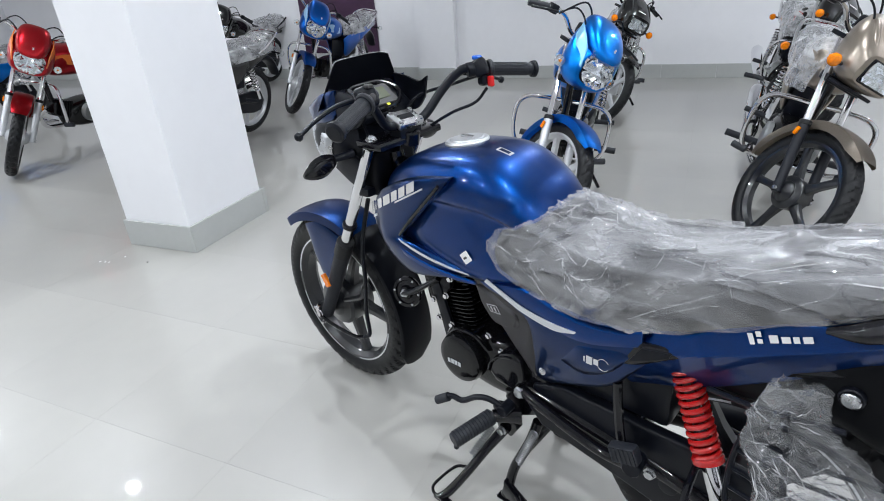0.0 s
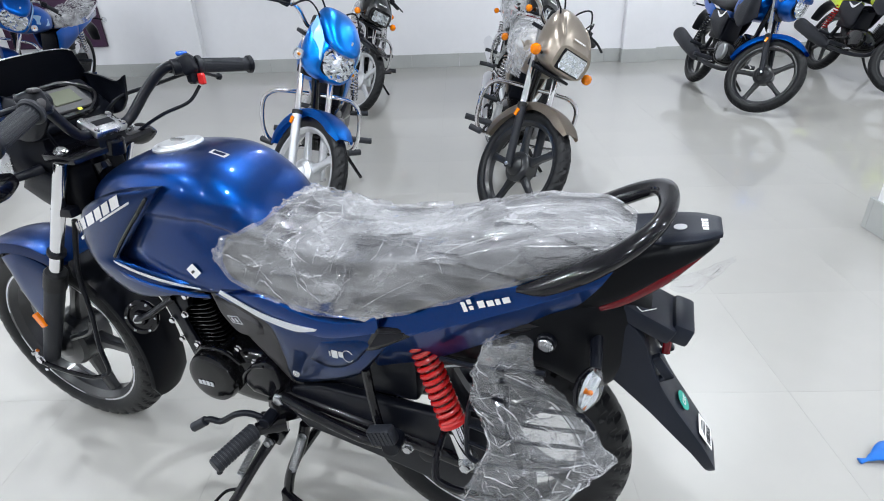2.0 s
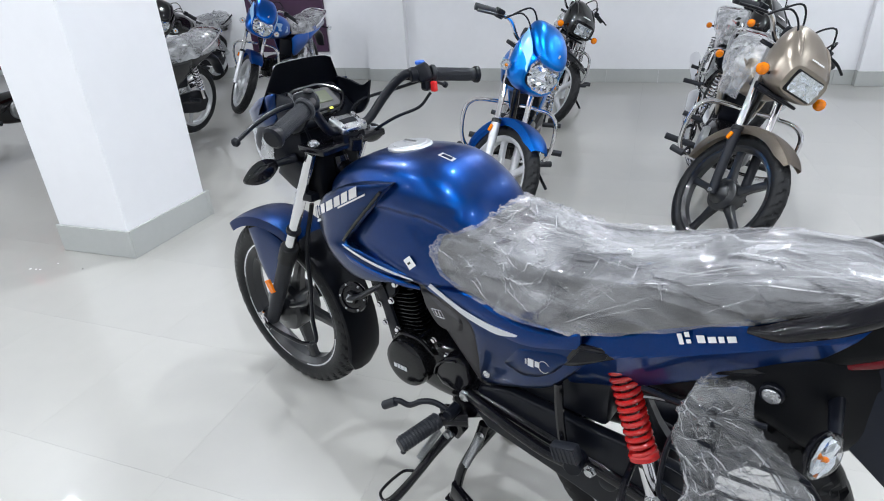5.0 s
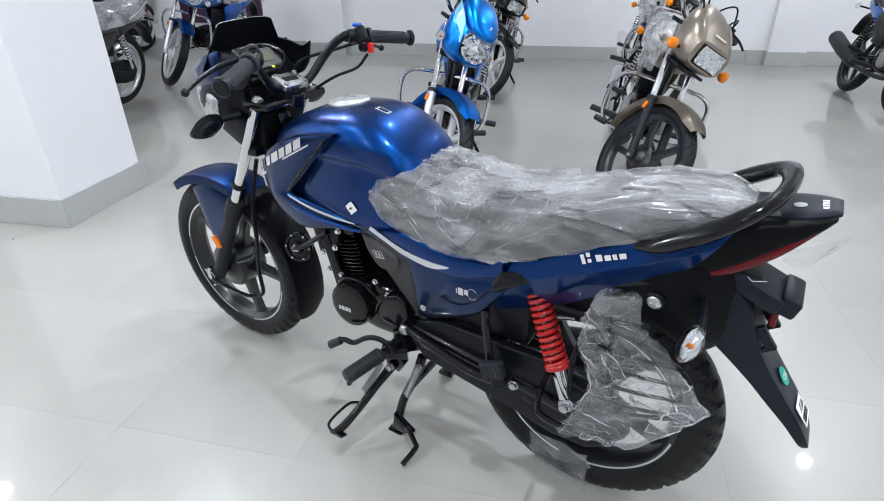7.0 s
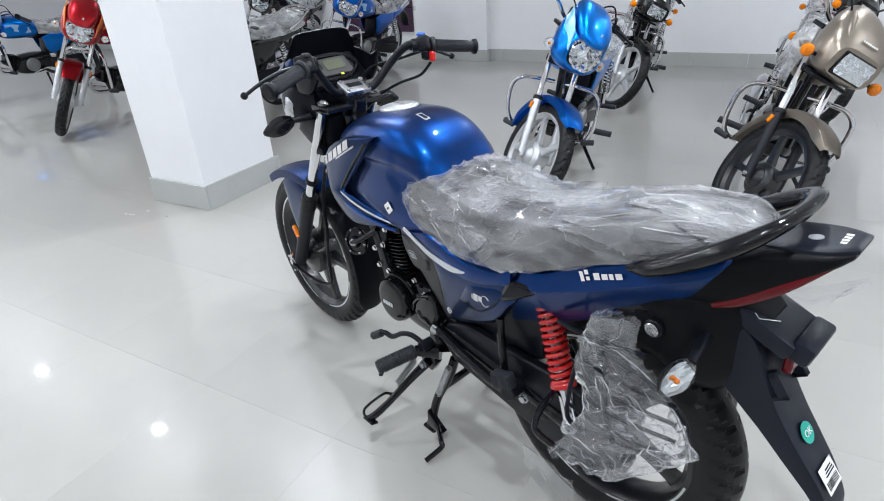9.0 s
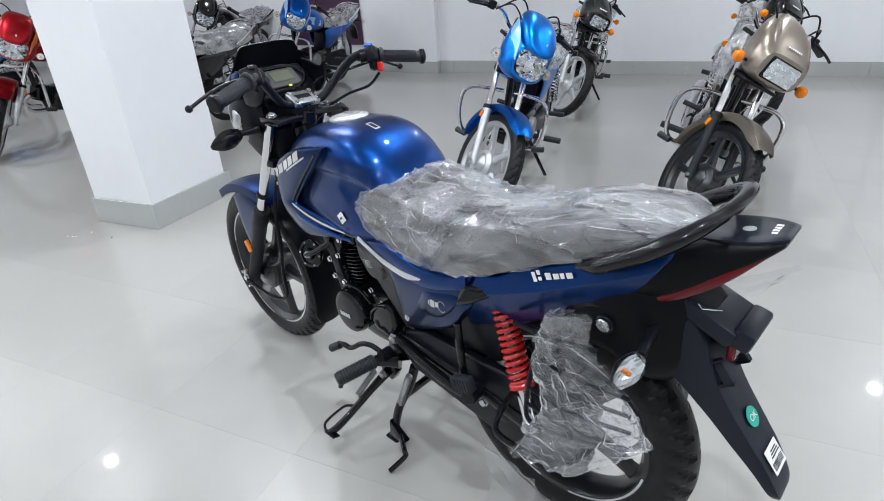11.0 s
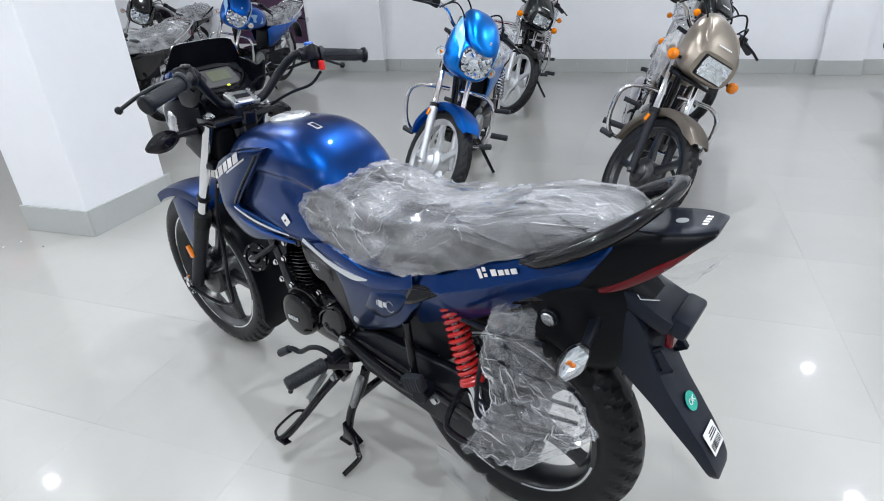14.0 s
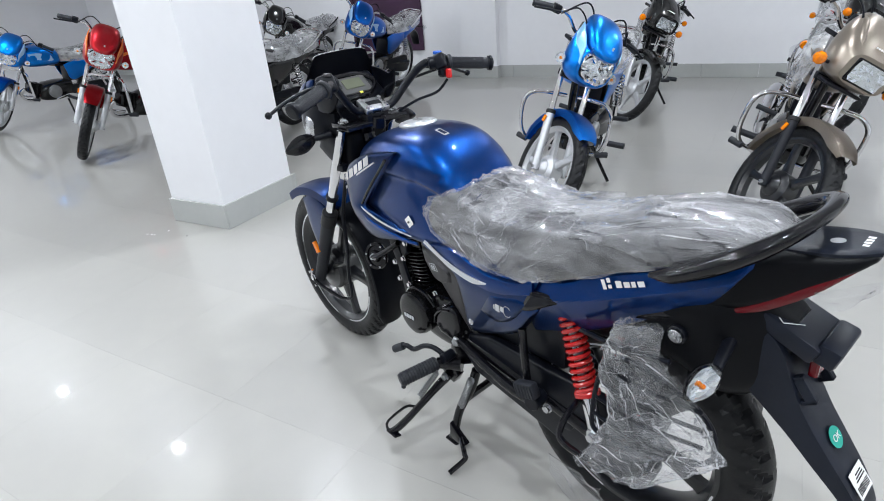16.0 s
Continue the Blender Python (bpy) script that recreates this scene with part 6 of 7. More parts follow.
def scrap(x, y, r, m, words, seed):
    """A crumb of torn paper or grit on the tiles."""
    rnd = random.Random(seed)
    bm = lathe([(r * 0.9, 0.0), (r, 0.0012), (r * 0.5, 0.003), (r * 0.1, 0.0035)], 7)
    for v in bm.verts:
        v.co += Vector((rnd.uniform(-1, 1), rnd.uniform(-1, 1), 0)) * r * 0.3
    ob = mesh_object("scrap", bm, m, False)
    ob.matrix_world = pose(x, y, 0, 0, 0, seed * 50)
    tagged(ob, words, "scrap", "scraps on the floor")


for q, (x, y) in enumerate(((3.128, 0.268), (3.106, 0.256), (3.158, 0.284), (3.100, 0.174))):
    scrap(x, y, 0.0055, M_WHITE, "tiny white paper scrap on the tile floor", q + 1)
scrap(2.915, 0.125, 0.004, M_RUBBER, "tiny dark crumb of grit on the tile floor", 7)

# ---- the parked motorcycles ----
RAKE = 26.5


def paint(name, c, metal=0.95, rough=0.3, coat=0.5):
    return mat(name, c, rough, metal=metal, coat=coat, flakes=0.4)


M_SKY = paint("bright_blue_paint", (0.0003, 0.17, 0.66))
M_SKYPALE = paint("pale_blue_flash", (0.25, 0.55, 0.85), 0.5)
M_REDPAINT = paint("red_paint", (0.30, 0.001, 0.006), 0.8)
M_TAN = mat("bronze_matte_paint", (0.29, 0.25, 0.21), 0.32, metal=0.75, flakes=0.3)
M_BLACKP = mat("black_paint", (0.005, 0.005, 0.006), 0.16, coat=0.6)
M_BLUE2 = paint("mid_blue_paint", (0.0005, 0.085, 0.40))
M_LIME = paint("lime_paint", (0.55, 0.72, 0.01), 0.1)
M_PALE = mat("pale_blue_decal", (0.30, 0.52, 0.78), 0.35, coat=0.6)
M_ORANGED = mat("orange_decal", (0.75, 0.16, 0.02), 0.35, coat=0.6)
M_GREY = mat("grey_engine_alloy", (0.26, 0.265, 0.27), 0.42, metal=0.6, var=0.15, scale=25)
M_AMBER = mat("amber_lens", (0.86, 0.22, 0.001), 0.12, coat=0.3, var=0.25, scale=70)


def facets(outline, xf, depth, seed, ny=9, nz=7):
    """A lamp's reflector: flat facets that fill half widths given over z as (z, half width), x by xf(y, z)."""
    rnd = random.Random(seed)
    z0, z1 = outline[0][0], outline[-1][0]
    bm = bmesh.new()
    rows = []
    for i in range(nz + 1):
        z = z0 + (z1 - z0) * i / nz
        w = lerp(z, outline)
        rows.append([(xf(w * (2 * j / ny - 1), z) - rnd.uniform(0, depth), w * (2 * j / ny - 1), z) for j in range(ny + 1)])
    skin(bm, rows, closed=False)
    bmesh.ops.triangulate(bm, faces=list(bm.faces))
    bmesh.ops.solidify(bm, geom=list(bm.faces), thickness=0.004)
    bmesh.ops.recalc_face_normals(bm, faces=bm.faces)
    return bm


def lamp_front(outline, xf, horn=0.0, ny=20, nz=12):
    """A smooth clear cover over the reflector; horn lifts its upper corners."""
    bm = bmesh.new()
    z0, z1 = outline[0][0], outline[-1][0]
    rows = []
    for i in range(nz + 1):
        f = i / nz
        z = z0 + (z1 - z0) * f
        w = lerp(z, outline)
        rows.append([(xf(w * (2 * j / ny - 1), z), w * (2 * j / ny - 1), z + horn * f * f * abs(2 * j / ny - 1) ** 2) for j in range(ny + 1)])
    skin(bm, rows, closed=False)
    bmesh.ops.solidify(bm, geom=list(bm.faces), thickness=0.003)
    bmesh.ops.recalc_face_normals(bm, faces=bm.faces)
    return bm




def parked(label, front, heading, body, deco=None, steer=38, lean=11, alloy=None, slider=None, cowl="bikini", signals=None, film=False, guard=True,
           rack=True, engine_mat=None, sport=False, fender=None, wrap=False, cover=None, size=1.0):
    """A parked commuter motorcycle on its side stand, bars turned to the left. front: where its front tyre stands; heading: degrees."""
    alloy, slider, signals, engine_mat, deco = alloy or M_ALLOY, slider or M_ALLOY, signals or M_CLEAR, engine_mat or M_GREY, deco or body
    fender = fender or body
    WB = 1.235
    bk = new("motorcycle")
    tagged(bk, label, "motorcycle", "parked motorcycles")
    bk.matrix_world = Matrix.Translation((front[0], front[1], 0)) @ Matrix.Rotation(radians(heading), 4, "Z") @ Matrix.Rotation(radians(-lean), 4, "X") @ Matrix.Scale(size, 4) @ Matrix.Translation((-WB, 0, 0.006))
    # the steered part turns round the raked axis through the steering head
    k = Vector((-math.sin(radians(RAKE)), 0, math.cos(radians(RAKE))))
    o = Vector((0.93, 0, 0.82))
    S = Matrix.Translation(o) @ Matrix.Rotation(radians(steer), 4, k) @ Matrix.Translation(-o)

    def sp(name, bm, m, parent, lab="", sharp=40):
        return part(name, place(bm, S), m, parent, lab, sharp=sharp)

    wheel(bk, "front_wheel", (WB, 0, 0.302), 0.264, 0.038, alloy, S, False, 0.4, None, 5, 0.05)
    wheel(bk, "rear_wheel", (0, 0, 0.302), 0.260, 0.043, alloy, None, False, 0.1, None, 5, 0.06)
    fk = sp("fork", rod((0.90, 0, 0.93), (0.975, 0, 0.77), 0.024), M_BLACK, bk)
    sp("top_yoke", plate([(0.85, 0.90), (0.93, 0.90), (0.935, 0.92), (0.85, 0.92)], -0.11, 0.11, 0.005), M_BLACK, fk)
    sp("lower_yoke", plate([(0.975, 0.735), (1.02, 0.735), (1.02, 0.765), (0.965, 0.77)], -0.105, 0.105, 0.005), M_BLACK, fk)
    for s in (1, -1):
        a, b = Vector((0.905, s * 0.092, 0.92)), Vector((1.245, s * 0.092, 0.285))
        sp("stanchion", rod(a, a.lerp(b, 0.60), 0.0155, 14), M_CHROME, fk)
        sp("fork_slider", rod(a.lerp(b, 0.56), b, 0.0235, 14, r2=0.020), slider, fk)
        sp("fork_seal", rod(a.lerp(b, 0.545), a.lerp(b, 0.575), 0.026, 14), M_RUBBER, fk)
        sp("side_reflector", box(a.lerp(b, 0.62) + Vector((0.0, s * 0.028, 0)), (0.018, 0.010, 0.036), None, 0.002), M_AMBER, fk)
    sp("axle_nut", rod((1.243, -0.118, 0.300), (1.243, 0.118, 0.300), 0.009), M_STEEL, fk)
    sp("brake_drum", lathe([(0.02, -0.045), (0.07, -0.04), (0.078, 0.03), (0.06, 0.045), (0.02, 0.05)], 28, Matrix.Translation((WB, 0, 0.302)) @ Matrix.Rotation(math.pi / 2, 4, "X")), alloy, fk)
    # fender over the wheel
    rings = []
    for i in range(26):
        t = radians(57 + 120 * i / 25)
        e = min(1.0, min(i, 25 - i) / 4 + 0.35)
        rings.append([(WB + (0.332 - 0.012 * abs(f) ** 2 - max(0, abs(f) - 0.65) * 0.10 * e) * math.cos(t), 0.062 * (0.6 + 0.4 * e) * math.copysign(min(1, abs(f) * 1.4) ** 0.85, f),
                       0.302 + (0.332 - 0.012 * abs(f) ** 2 - max(0, abs(f) - 0.65) * 0.10 * e) * math.sin(t)) for f in [q / 6 - 1 for q in range(13)]])
    bm = bmesh.new()
    skin(bm, rings, closed=False)
    bmesh.ops.solidify(bm, geom=list(bm.faces), thickness=0.004)
    bmesh.ops.recalc_face_normals(bm, faces=bm.faces)
    sp("front_fender", bm, fender, fk, "painted front fender")
    # bars
    hb = sp("handlebar", tube([(0.835, 0.345, 0.985), (0.865, 0.24, 1.01), (0.87, 0.16, 1.005), (0.865, 0.06, 0.945), (0.865, -0.06, 0.945), (0.87, -0.16, 1.005), (0.865, -0.24, 1.01), (0.835, -0.345, 0.985)], 0.011, 10, 60), M_CHROME if not sport else M_BLACK, bk, "bright curved handlebar")
    for s in (1, -1):
        sp("grip", rod((0.862, s * 0.255, 1.005), (0.832, s * 0.355, 0.982), 0.0175, 14), M_GRIP, hb)
        sp("switch_box", box((0.868, s * 0.235, 1.008), (0.040, 0.045, 0.045), None, 0.008, 2), M_BLACK, hb)
        sp("lever", tube([(0.905, s * 0.225, 1.005), (0.915, s * 0.29, 0.995), (0.90, s * 0.37, 0.975)], 0.0065, 8, 16), M_BLACK, hb)
        sp("cable", tube([(0.90, s * 0.21, 1.01), (0.95, s * 0.16, 1.06), (0.985, s * 0.09, 1.0), (0.96, s * 0.05, 0.86)], 0.0045, 6, 24), M_BLACK, hb)
        sp("brake_cable", tube([(0.91, s * 0.22, 1.0), (0.93, s * 0.12, 1.10), (0.93, s * 0.03, 1.02), (0.95, s * 0.03, 0.88)], 0.0045, 6, 24), M_BLACK, hb)
    sp("instrument_pod", box((0.925, 0, 0.985), (0.07, 0.17, 0.06), None, 0.015, 2), M_BLACK, hb)
    # headlamp
    if cowl == "square":
        c = sp("headlamp_cowl", hull_loft([(0.885, 0.050, 0.90, 1.020, 2.6), (0.92, 0.092, 0.815, 1.046, 2.4), (0.985, 0.134, 0.775, 1.035, 2.6), (1.05, 0.147, 0.762, 0.990, 3.0), (1.10, 0.140, 0.768, 0.945, 3.4), (1.135, 0.118, 0.782, 0.908, 3.8)], 30, 36), body, bk, "painted square headlamp cowl")
        for s in (1, -1):
            # a soft fold runs from the lamp's corner up each side of the cowl
            sp("cowl_fold", tube([(1.128, s * 0.090, 0.888), (1.075, s * 0.098, 0.945), (1.01, s * 0.088, 0.995), (0.95, s * 0.068, 1.022)], [0.006, 0.016, 0.018, 0.006], 12, 20), body, c)
        sp("lamp_surround", box((1.128, 0, 0.842), (0.024, 0.182, 0.106), None, 0.012, 3), M_GLOSS, c, "gloss black lamp surround")
        ol = [(0.800, 0.076), (0.815, 0.082), (0.870, 0.082), (0.886, 0.077)]
        fb = facets(ol, lambda y, z: 1.1535, 0.009, 3, 9, 6)
        sp("headlamp", fb, M_REFLECTOR, c, "rectangular faceted headlamp", 1)
        sp("headlamp_glass", lamp_front(ol, lambda y, z: 1.1600 - 0.8 * (z - 0.842) ** 2 - y * y * 0.3), M_CLEAR, c)
        mk = place(mark_row(7, 0.085, 0.012, 0.4, 0.001, 0.3, 31), Matrix(((0, 0.62, -0.78, 1.113), (1, 0, 0, -0.042), (0, 0.78, 0.62, 0.942), (0, 0, 0, 1))))
        bmesh.ops.recalc_face_normals(mk, faces=mk.faces)
        sp("cowl_mark", mk, M_WHITE, c, "row of white bars")
        sp("cowl_chin", box((1.045, 0, 0.752), (0.10, 0.20, 0.016), None, 0.006, 2), M_BLACK, c)
        iy, iz, ix = 0.180, 0.818, 1.083
    else:
        c = sp("headlamp_cowl", hull_loft([(0.915, 0.070, 0.90, 1.015, 2.6), (0.95, 0.112, 0.83, 1.030, 2.8), (0.99, 0.138, 0.770, 1.020, 3.0), (1.035, 0.142, 0.742, 0.985, 3.0), (1.08, 0.130, 0.745, 0.955, 2.8), (1.11, 0.114, 0.758, 0.940, 2.8), (1.12, 0.104, 0.766, 0.932, 2.8)], 30, 32), body, bk, "painted headlamp cowl")
        ol = [(0.782, 0.036), (0.790, 0.058), (0.81, 0.078), (0.85, 0.093), (0.885, 0.096), (0.912, 0.090)]
        xl = lambda y, z: 1.166 - y * y * 2.6 - (z - 0.83) ** 2 * 2.4
        sp("lamp_body", hull_loft([(1.045, 0.09, 0.785, 0.92, 3.0), (1.105, 0.09, 0.782, 0.92, 3.2), (1.129, 0.088, 0.785, 0.915, 3.2)], 10, 28), M_BLACK, c)
        sp("headlamp", facets(ol, lambda y, z: xl(y, z) - 0.006, 0.011, 5, 9, 8), M_REFLECTOR, c, "bright faceted reflector", 1)
        sp("headlamp_glass", lamp_front(ol, xl, 0.040), M_CLEAR, c, "clear headlamp cover")
        sp("cowl_dome", hull_loft([(0.90, 0.060, 0.96, 1.040, 3.2), (0.945, 0.090, 0.94, 1.078, 3.0), (1.00, 0.104, 0.915, 1.076, 2.8), (1.06, 0.104, 0.908, 1.048, 2.7), (1.115, 0.092, 0.906, 1.005, 2.6), (1.155, 0.066, 0.908, 0.962, 2.5), (1.174, 0.034, 0.914, 0.936, 2.4)], 34, 36), body, c, "painted dome over the lamp")
        for s in (1, -1):
            sp("cowl_flash", patch([(1.105, 0.935), (1.05, 0.985), (0.985, 1.018)], [(1.125, 0.845), (1.06, 0.895), (0.995, 0.960)], lambda x, z: 0.136 - max(0, x - 1.04) * 0.32 - max(0, z - 0.95) * 0.22, 14, 6, 0.006, 0.0, 0.002, s), deco, c)
        sp("cowl_mark", box((1.148, 0.012, 0.975), (0.004, 0.010, 0.018), None, 0.001), M_SILVER, c, "small silver badge")
        iy, iz, ix = 0.150, 0.825, 1.035
    for s in (1, -1):
        st = sp("front_indicator", rod((ix - 0.02, s * 0.10, iz), (ix - 0.01, s * iy, iz), 0.008, 10), M_BLACK, bk)
        sp("indicator_shell", lathe([(0.004, -0.022), (0.020, -0.016), (0.028, 0.0), (0.027, 0.008)], 9, axis((ix, s * (iy + 0.02), iz), (1, 0, 0))), M_REFLECTOR if signals is M_CLEAR else signals, st)
        sp("indicator_lens", lathe([(0.027, 0.006), (0.025, 0.016), (0.016, 0.024), (0.0, 0.026)], 9, axis((ix, s * (iy + 0.02), iz), (1, 0, 0))), signals, st)
        if signals is M_CLEAR:
            sp("bulb", lathe([(0.004, 0), (0.009, 0.005), (0.006, 0.014), (0.0, 0.016)], 12, axis((ix, s * (iy + 0.02), iz), (1, 0, 0))), M_AMBER, st)
    # tank, seat, side panels and tail
    tk = part("fuel_tank", hull_loft([(0.90, 0.06, 0.72, 0.80, 2.6), (0.84, 0.105, 0.68, 0.865, 2.8), (0.74, 0.132, 0.665, 0.90, 2.8), (0.62, 0.135, 0.66, 0.895, 2.8), (0.52, 0.118, 0.665, 0.85, 2.8), (0.47, 0.085, 0.68, 0.80, 2.6)], 30, 32), body, bk, "painted fuel tank")
    part("filler_cap", lathe([(0.034, 0), (0.034, 0.006), (0.028, 0.010), (0.0, 0.011)], 24, axis((0.68, 0, 0.900), (0.05, 0, 1))), M_CHROME, tk)
    for s in (1, -1):
        part("tank_decal", patch([(0.84, 0.83), (0.74, 0.835), (0.62, 0.80), (0.54, 0.76)], [(0.82, 0.77), (0.74, 0.76), (0.64, 0.735), (0.56, 0.735)], lambda x, z: lerp(x, [(0.5, 0.112), (0.6, 0.134), (0.74, 0.134), (0.84, 0.106)]), 16, 6, 0.004, 0, 0.001, s), deco, tk)
        if sport:
            part("tank_shroud", patch([(0.92, 0.83), (0.82, 0.86), (0.72, 0.83), (0.62, 0.74)], [(0.95, 0.70), (0.86, 0.62), (0.76, 0.60), (0.62, 0.67)], lambda x, z: 0.150 - max(0, x - 0.85) * 0.4, 18, 10, 0.006, 0.008, 0.006, s), deco, tk)
            part("side_flash", patch([(0.42, 0.70), (0.34, 0.655), (0.24, 0.685)], [(0.42, 0.685), (0.34, 0.632), (0.25, 0.668)], lambda x, z: 0.130 - max(0, 0.6 - z) * 0.2, 12, 4, 0.003, 0.0, 0.0, s), M_WHITE, tk, "white chevron flash")
    part("seat", hull_loft([(0.52, 0.08, 0.73, 0.80, 2.8), (0.44, 0.118, 0.715, 0.815, 3), (0.30, 0.130, 0.70, 0.80, 3), (0.10, 0.128, 0.715, 0.815, 3), (-0.10, 0.118, 0.74, 0.84, 3), (-0.24, 0.10, 0.765, 0.85, 3), (-0.28, 0.06, 0.78, 0.83, 2.6)], 30, 28), M_SEAT, bk, "black dual seat")
    for s in (1, -1):
        part("side_cover", patch([(0.47, 0.66), (0.36, 0.690), (0.22, 0.690), (0.10, 0.685)], [(0.42, 0.50), (0.36, 0.46), (0.24, 0.50), (0.10, 0.60)], lambda x, z: 0.118 - max(0, 0.6 - z) * 0.2, 18, 10, 0.006, 0.008, 0.006, s), deco if sport else body, bk, "painted side cover")
        part("tail_panel", patch([(0.12, 0.705), (0.0, 0.735), (-0.16, 0.765), (-0.30, 0.795)], [(0.10, 0.60), (0.0, 0.635), (-0.16, 0.69), (-0.31, 0.745)], lambda x, z: lerp(x, [(-0.31, 0.075), (-0.15, 0.105), (0.12, 0.116)]), 20, 8, 0.006, 0.006, 0.006, s), body, bk, "painted tail panel")
    part("tail_lamp", box((-0.325, 0, 0.765), (0.04, 0.13, 0.055), None, 0.012, 2), M_LENSRED, bk)
    rf = part("rear_fender", tube([(0.10, 0, 0.60), (-0.05, 0, 0.645), (-0.20, 0, 0.66), (-0.32, 0, 0.60), (-0.40, 0, 0.48)], [0.06, 0.068, 0.068, 0.062, 0.05], 14, 24, flat=0.55), M_BLACK, bk)
    for s in (1, -1):
        ri = part("rear_indicator", rod((-0.30, s * 0.05, 0.70), (-0.30, s * 0.14, 0.70), 0.008, 8), M_BLACK, bk)
        part("indicator_lens", lathe([(0.02, -0.02), (0.027, 0.0), (0.024, 0.014), (0.0, 0.022)], 16, axis((-0.305, s * 0.155, 0.70), (-1, 0, 0))), signals, ri)
    gm = M_CHROME if rack else M_BLACK
    g = part("grab_rail", tube([(0.0, 0.135, 0.735), (-0.12, 0.140, 0.79), (-0.24, 0.13, 0.855), (-0.34, 0.08, 0.875), (-0.36, 0.0, 0.875), (-0.34, -0.08, 0.875), (-0.24, -0.13, 0.855), (-0.12, -0.140, 0.79), (0.0, -0.135, 0.735)], 0.0105, 10, 60), gm, bk, "tubular grab rail")
    if rack:
        for q in range(3):
            part("rack_bar", tube([(-0.20 - 0.05 * q, 0.125 - 0.02 * q, 0.855 + 0.005 * q), (-0.20 - 0.05 * q, -0.125 + 0.02 * q, 0.855 + 0.005 * q)], 0.006, 8), gm, g)
    # engine and chassis
    e = part("engine", hull_loft([(0.40, 0.09, 0.30, 0.46, 4), (0.52, 0.115, 0.26, 0.47, 4), (0.66, 0.115, 0.255, 0.46, 4), (0.76, 0.085, 0.27, 0.43, 3.4), (0.80, 0.05, 0.31, 0.40, 3)], 20, 24), M_ENGINE, bk, "single-cylinder engine")
    R = Matrix.Translation((0.74, 0, 0.40)) @ Matrix.Rotation(radians(22 if sport else 75), 4, "Y")
    part("cylinder", place(box((0, 0, 0.07), (0.10, 0.10, 0.17), None, 0.01), R), M_ENGINE, e)
    for i in range(8):
        part("cooling_fin", place(box((0, 0, 0.02 + i * 0.014), (0.13, 0.145, 0.005), None, 0.0015), R), M_ENGINE, e)
    for s in (1, -1):
        part("crankcase_cover", lathe([(0.075, 0), (0.075, 0.02), (0.066, 0.032), (0.03, 0.036), (0.0, 0.036)], 32, axis((0.64, s * 0.105, 0.37), (0, s, 0))), engine_mat, e)
    part("exhaust_pipe", tube([(0.90, -0.04, 0.42), (0.93, -0.08, 0.36), (0.86, -0.11, 0.26), (0.60, -0.14, 0.235), (0.30, -0.155, 0.25)], 0.019, 12, 36), M_CHROME if not sport else M_BLACK, e)
    mf = M_CHROME if not sport else M_MATTE
    part("muffler", tube([(0.32, -0.155, 0.25), (0.22, -0.165, 0.275), (-0.02, -0.175, 0.33), (-0.30, -0.18, 0.395), (-0.315, -0.18, 0.40)], [0.022, 0.044, 0.050, 0.052, 0.035] if not sport else [0.026, 0.052, 0.064, 0.066, 0.044], 18, 30), mf, e, "long exhaust muffler")
    fr = part("frame", tube([(0.92, 0, 0.84), (0.89, 0, 0.66), (0.86, 0, 0.48), (0.80, 0, 0.30)], 0.020, 12, 24), M_GLOSS, bk, "black tubular frame")
    part("backbone", tube([(0.92, 0, 0.80), (0.66, 0, 0.69), (0.3, 0, 0.63), (0.0, 0, 0.66)], 0.022, 10, 24), M_GLOSS, fr)
    part("battery_case", box((0.27, 0, 0.545), (0.30, 0.15, 0.19), None, 0.015, 2), M_BLACK, bk)
    part("chain_case", plate([(0.44, 0.31), (0.42, 0.40), (0.05, 0.41), (-0.06, 0.39), (-0.10, 0.30), (-0.05, 0.215), (0.05, 0.21), (0.3, 0.255)], 0.068, 0.098, 0.010, 2), M_BLACK, bk)
    for s in (1, -1):
        part("swingarm_leg", tube([(0.44, s * 0.08, 0.37), (0.0, s * 0.088, 0.302)], 0.016, 10), M_GLOSS, fr)
        a, b = Vector((0.10, s * 0.118, 0.63)), Vector((-0.005, s * 0.122, 0.335))
        sh = part("shock_absorber", rod(a.lerp(b, 0.5), b, 0.015, 12), M_CHROME, bk)
        part("coil_spring", coil(a, a.lerp(b, 0.72), 0.026, 0.0055, 9, 5, 10), M_CHROME if not sport else (M_RED if body is M_LIME else M_BLACK), sh)
        part("footrest", rod((0.50, s * 0.12, 0.285), (0.51, s * 0.30, 0.295), 0.019, 12), M_GRIP, bk, "black rubber footrest")
        part("passenger_peg", rod((0.17, s * 0.12, 0.36), (0.17, s * 0.24, 0.375), 0.016, 12), M_GRIP, bk)
    part("gear_lever", tube([(0.48, 0.14, 0.32), (0.58, 0.17, 0.32), (0.68, 0.18, 0.30)], 0.0075, 8, 12), M_CHROME, bk)
    part("brake_pedal", tube([(0.48, -0.14, 0.29), (0.58, -0.17, 0.27), (0.68, -0.18, 0.28)], 0.008, 8, 12), M_CHROME, bk)
    # the stand's foot reaches the floor on the leaning side
    L = math.tan(radians(lean))
    part("side_stand", tube([(0.50, 0.10, 0.25), (0.52, 0.18, 0.15), (0.54, 0.26, 0.012 + 0.26 * L - 0.006)], [0.013, 0.011, 0.010], 10, 12), M_GLOSS, bk, "black side stand, down")
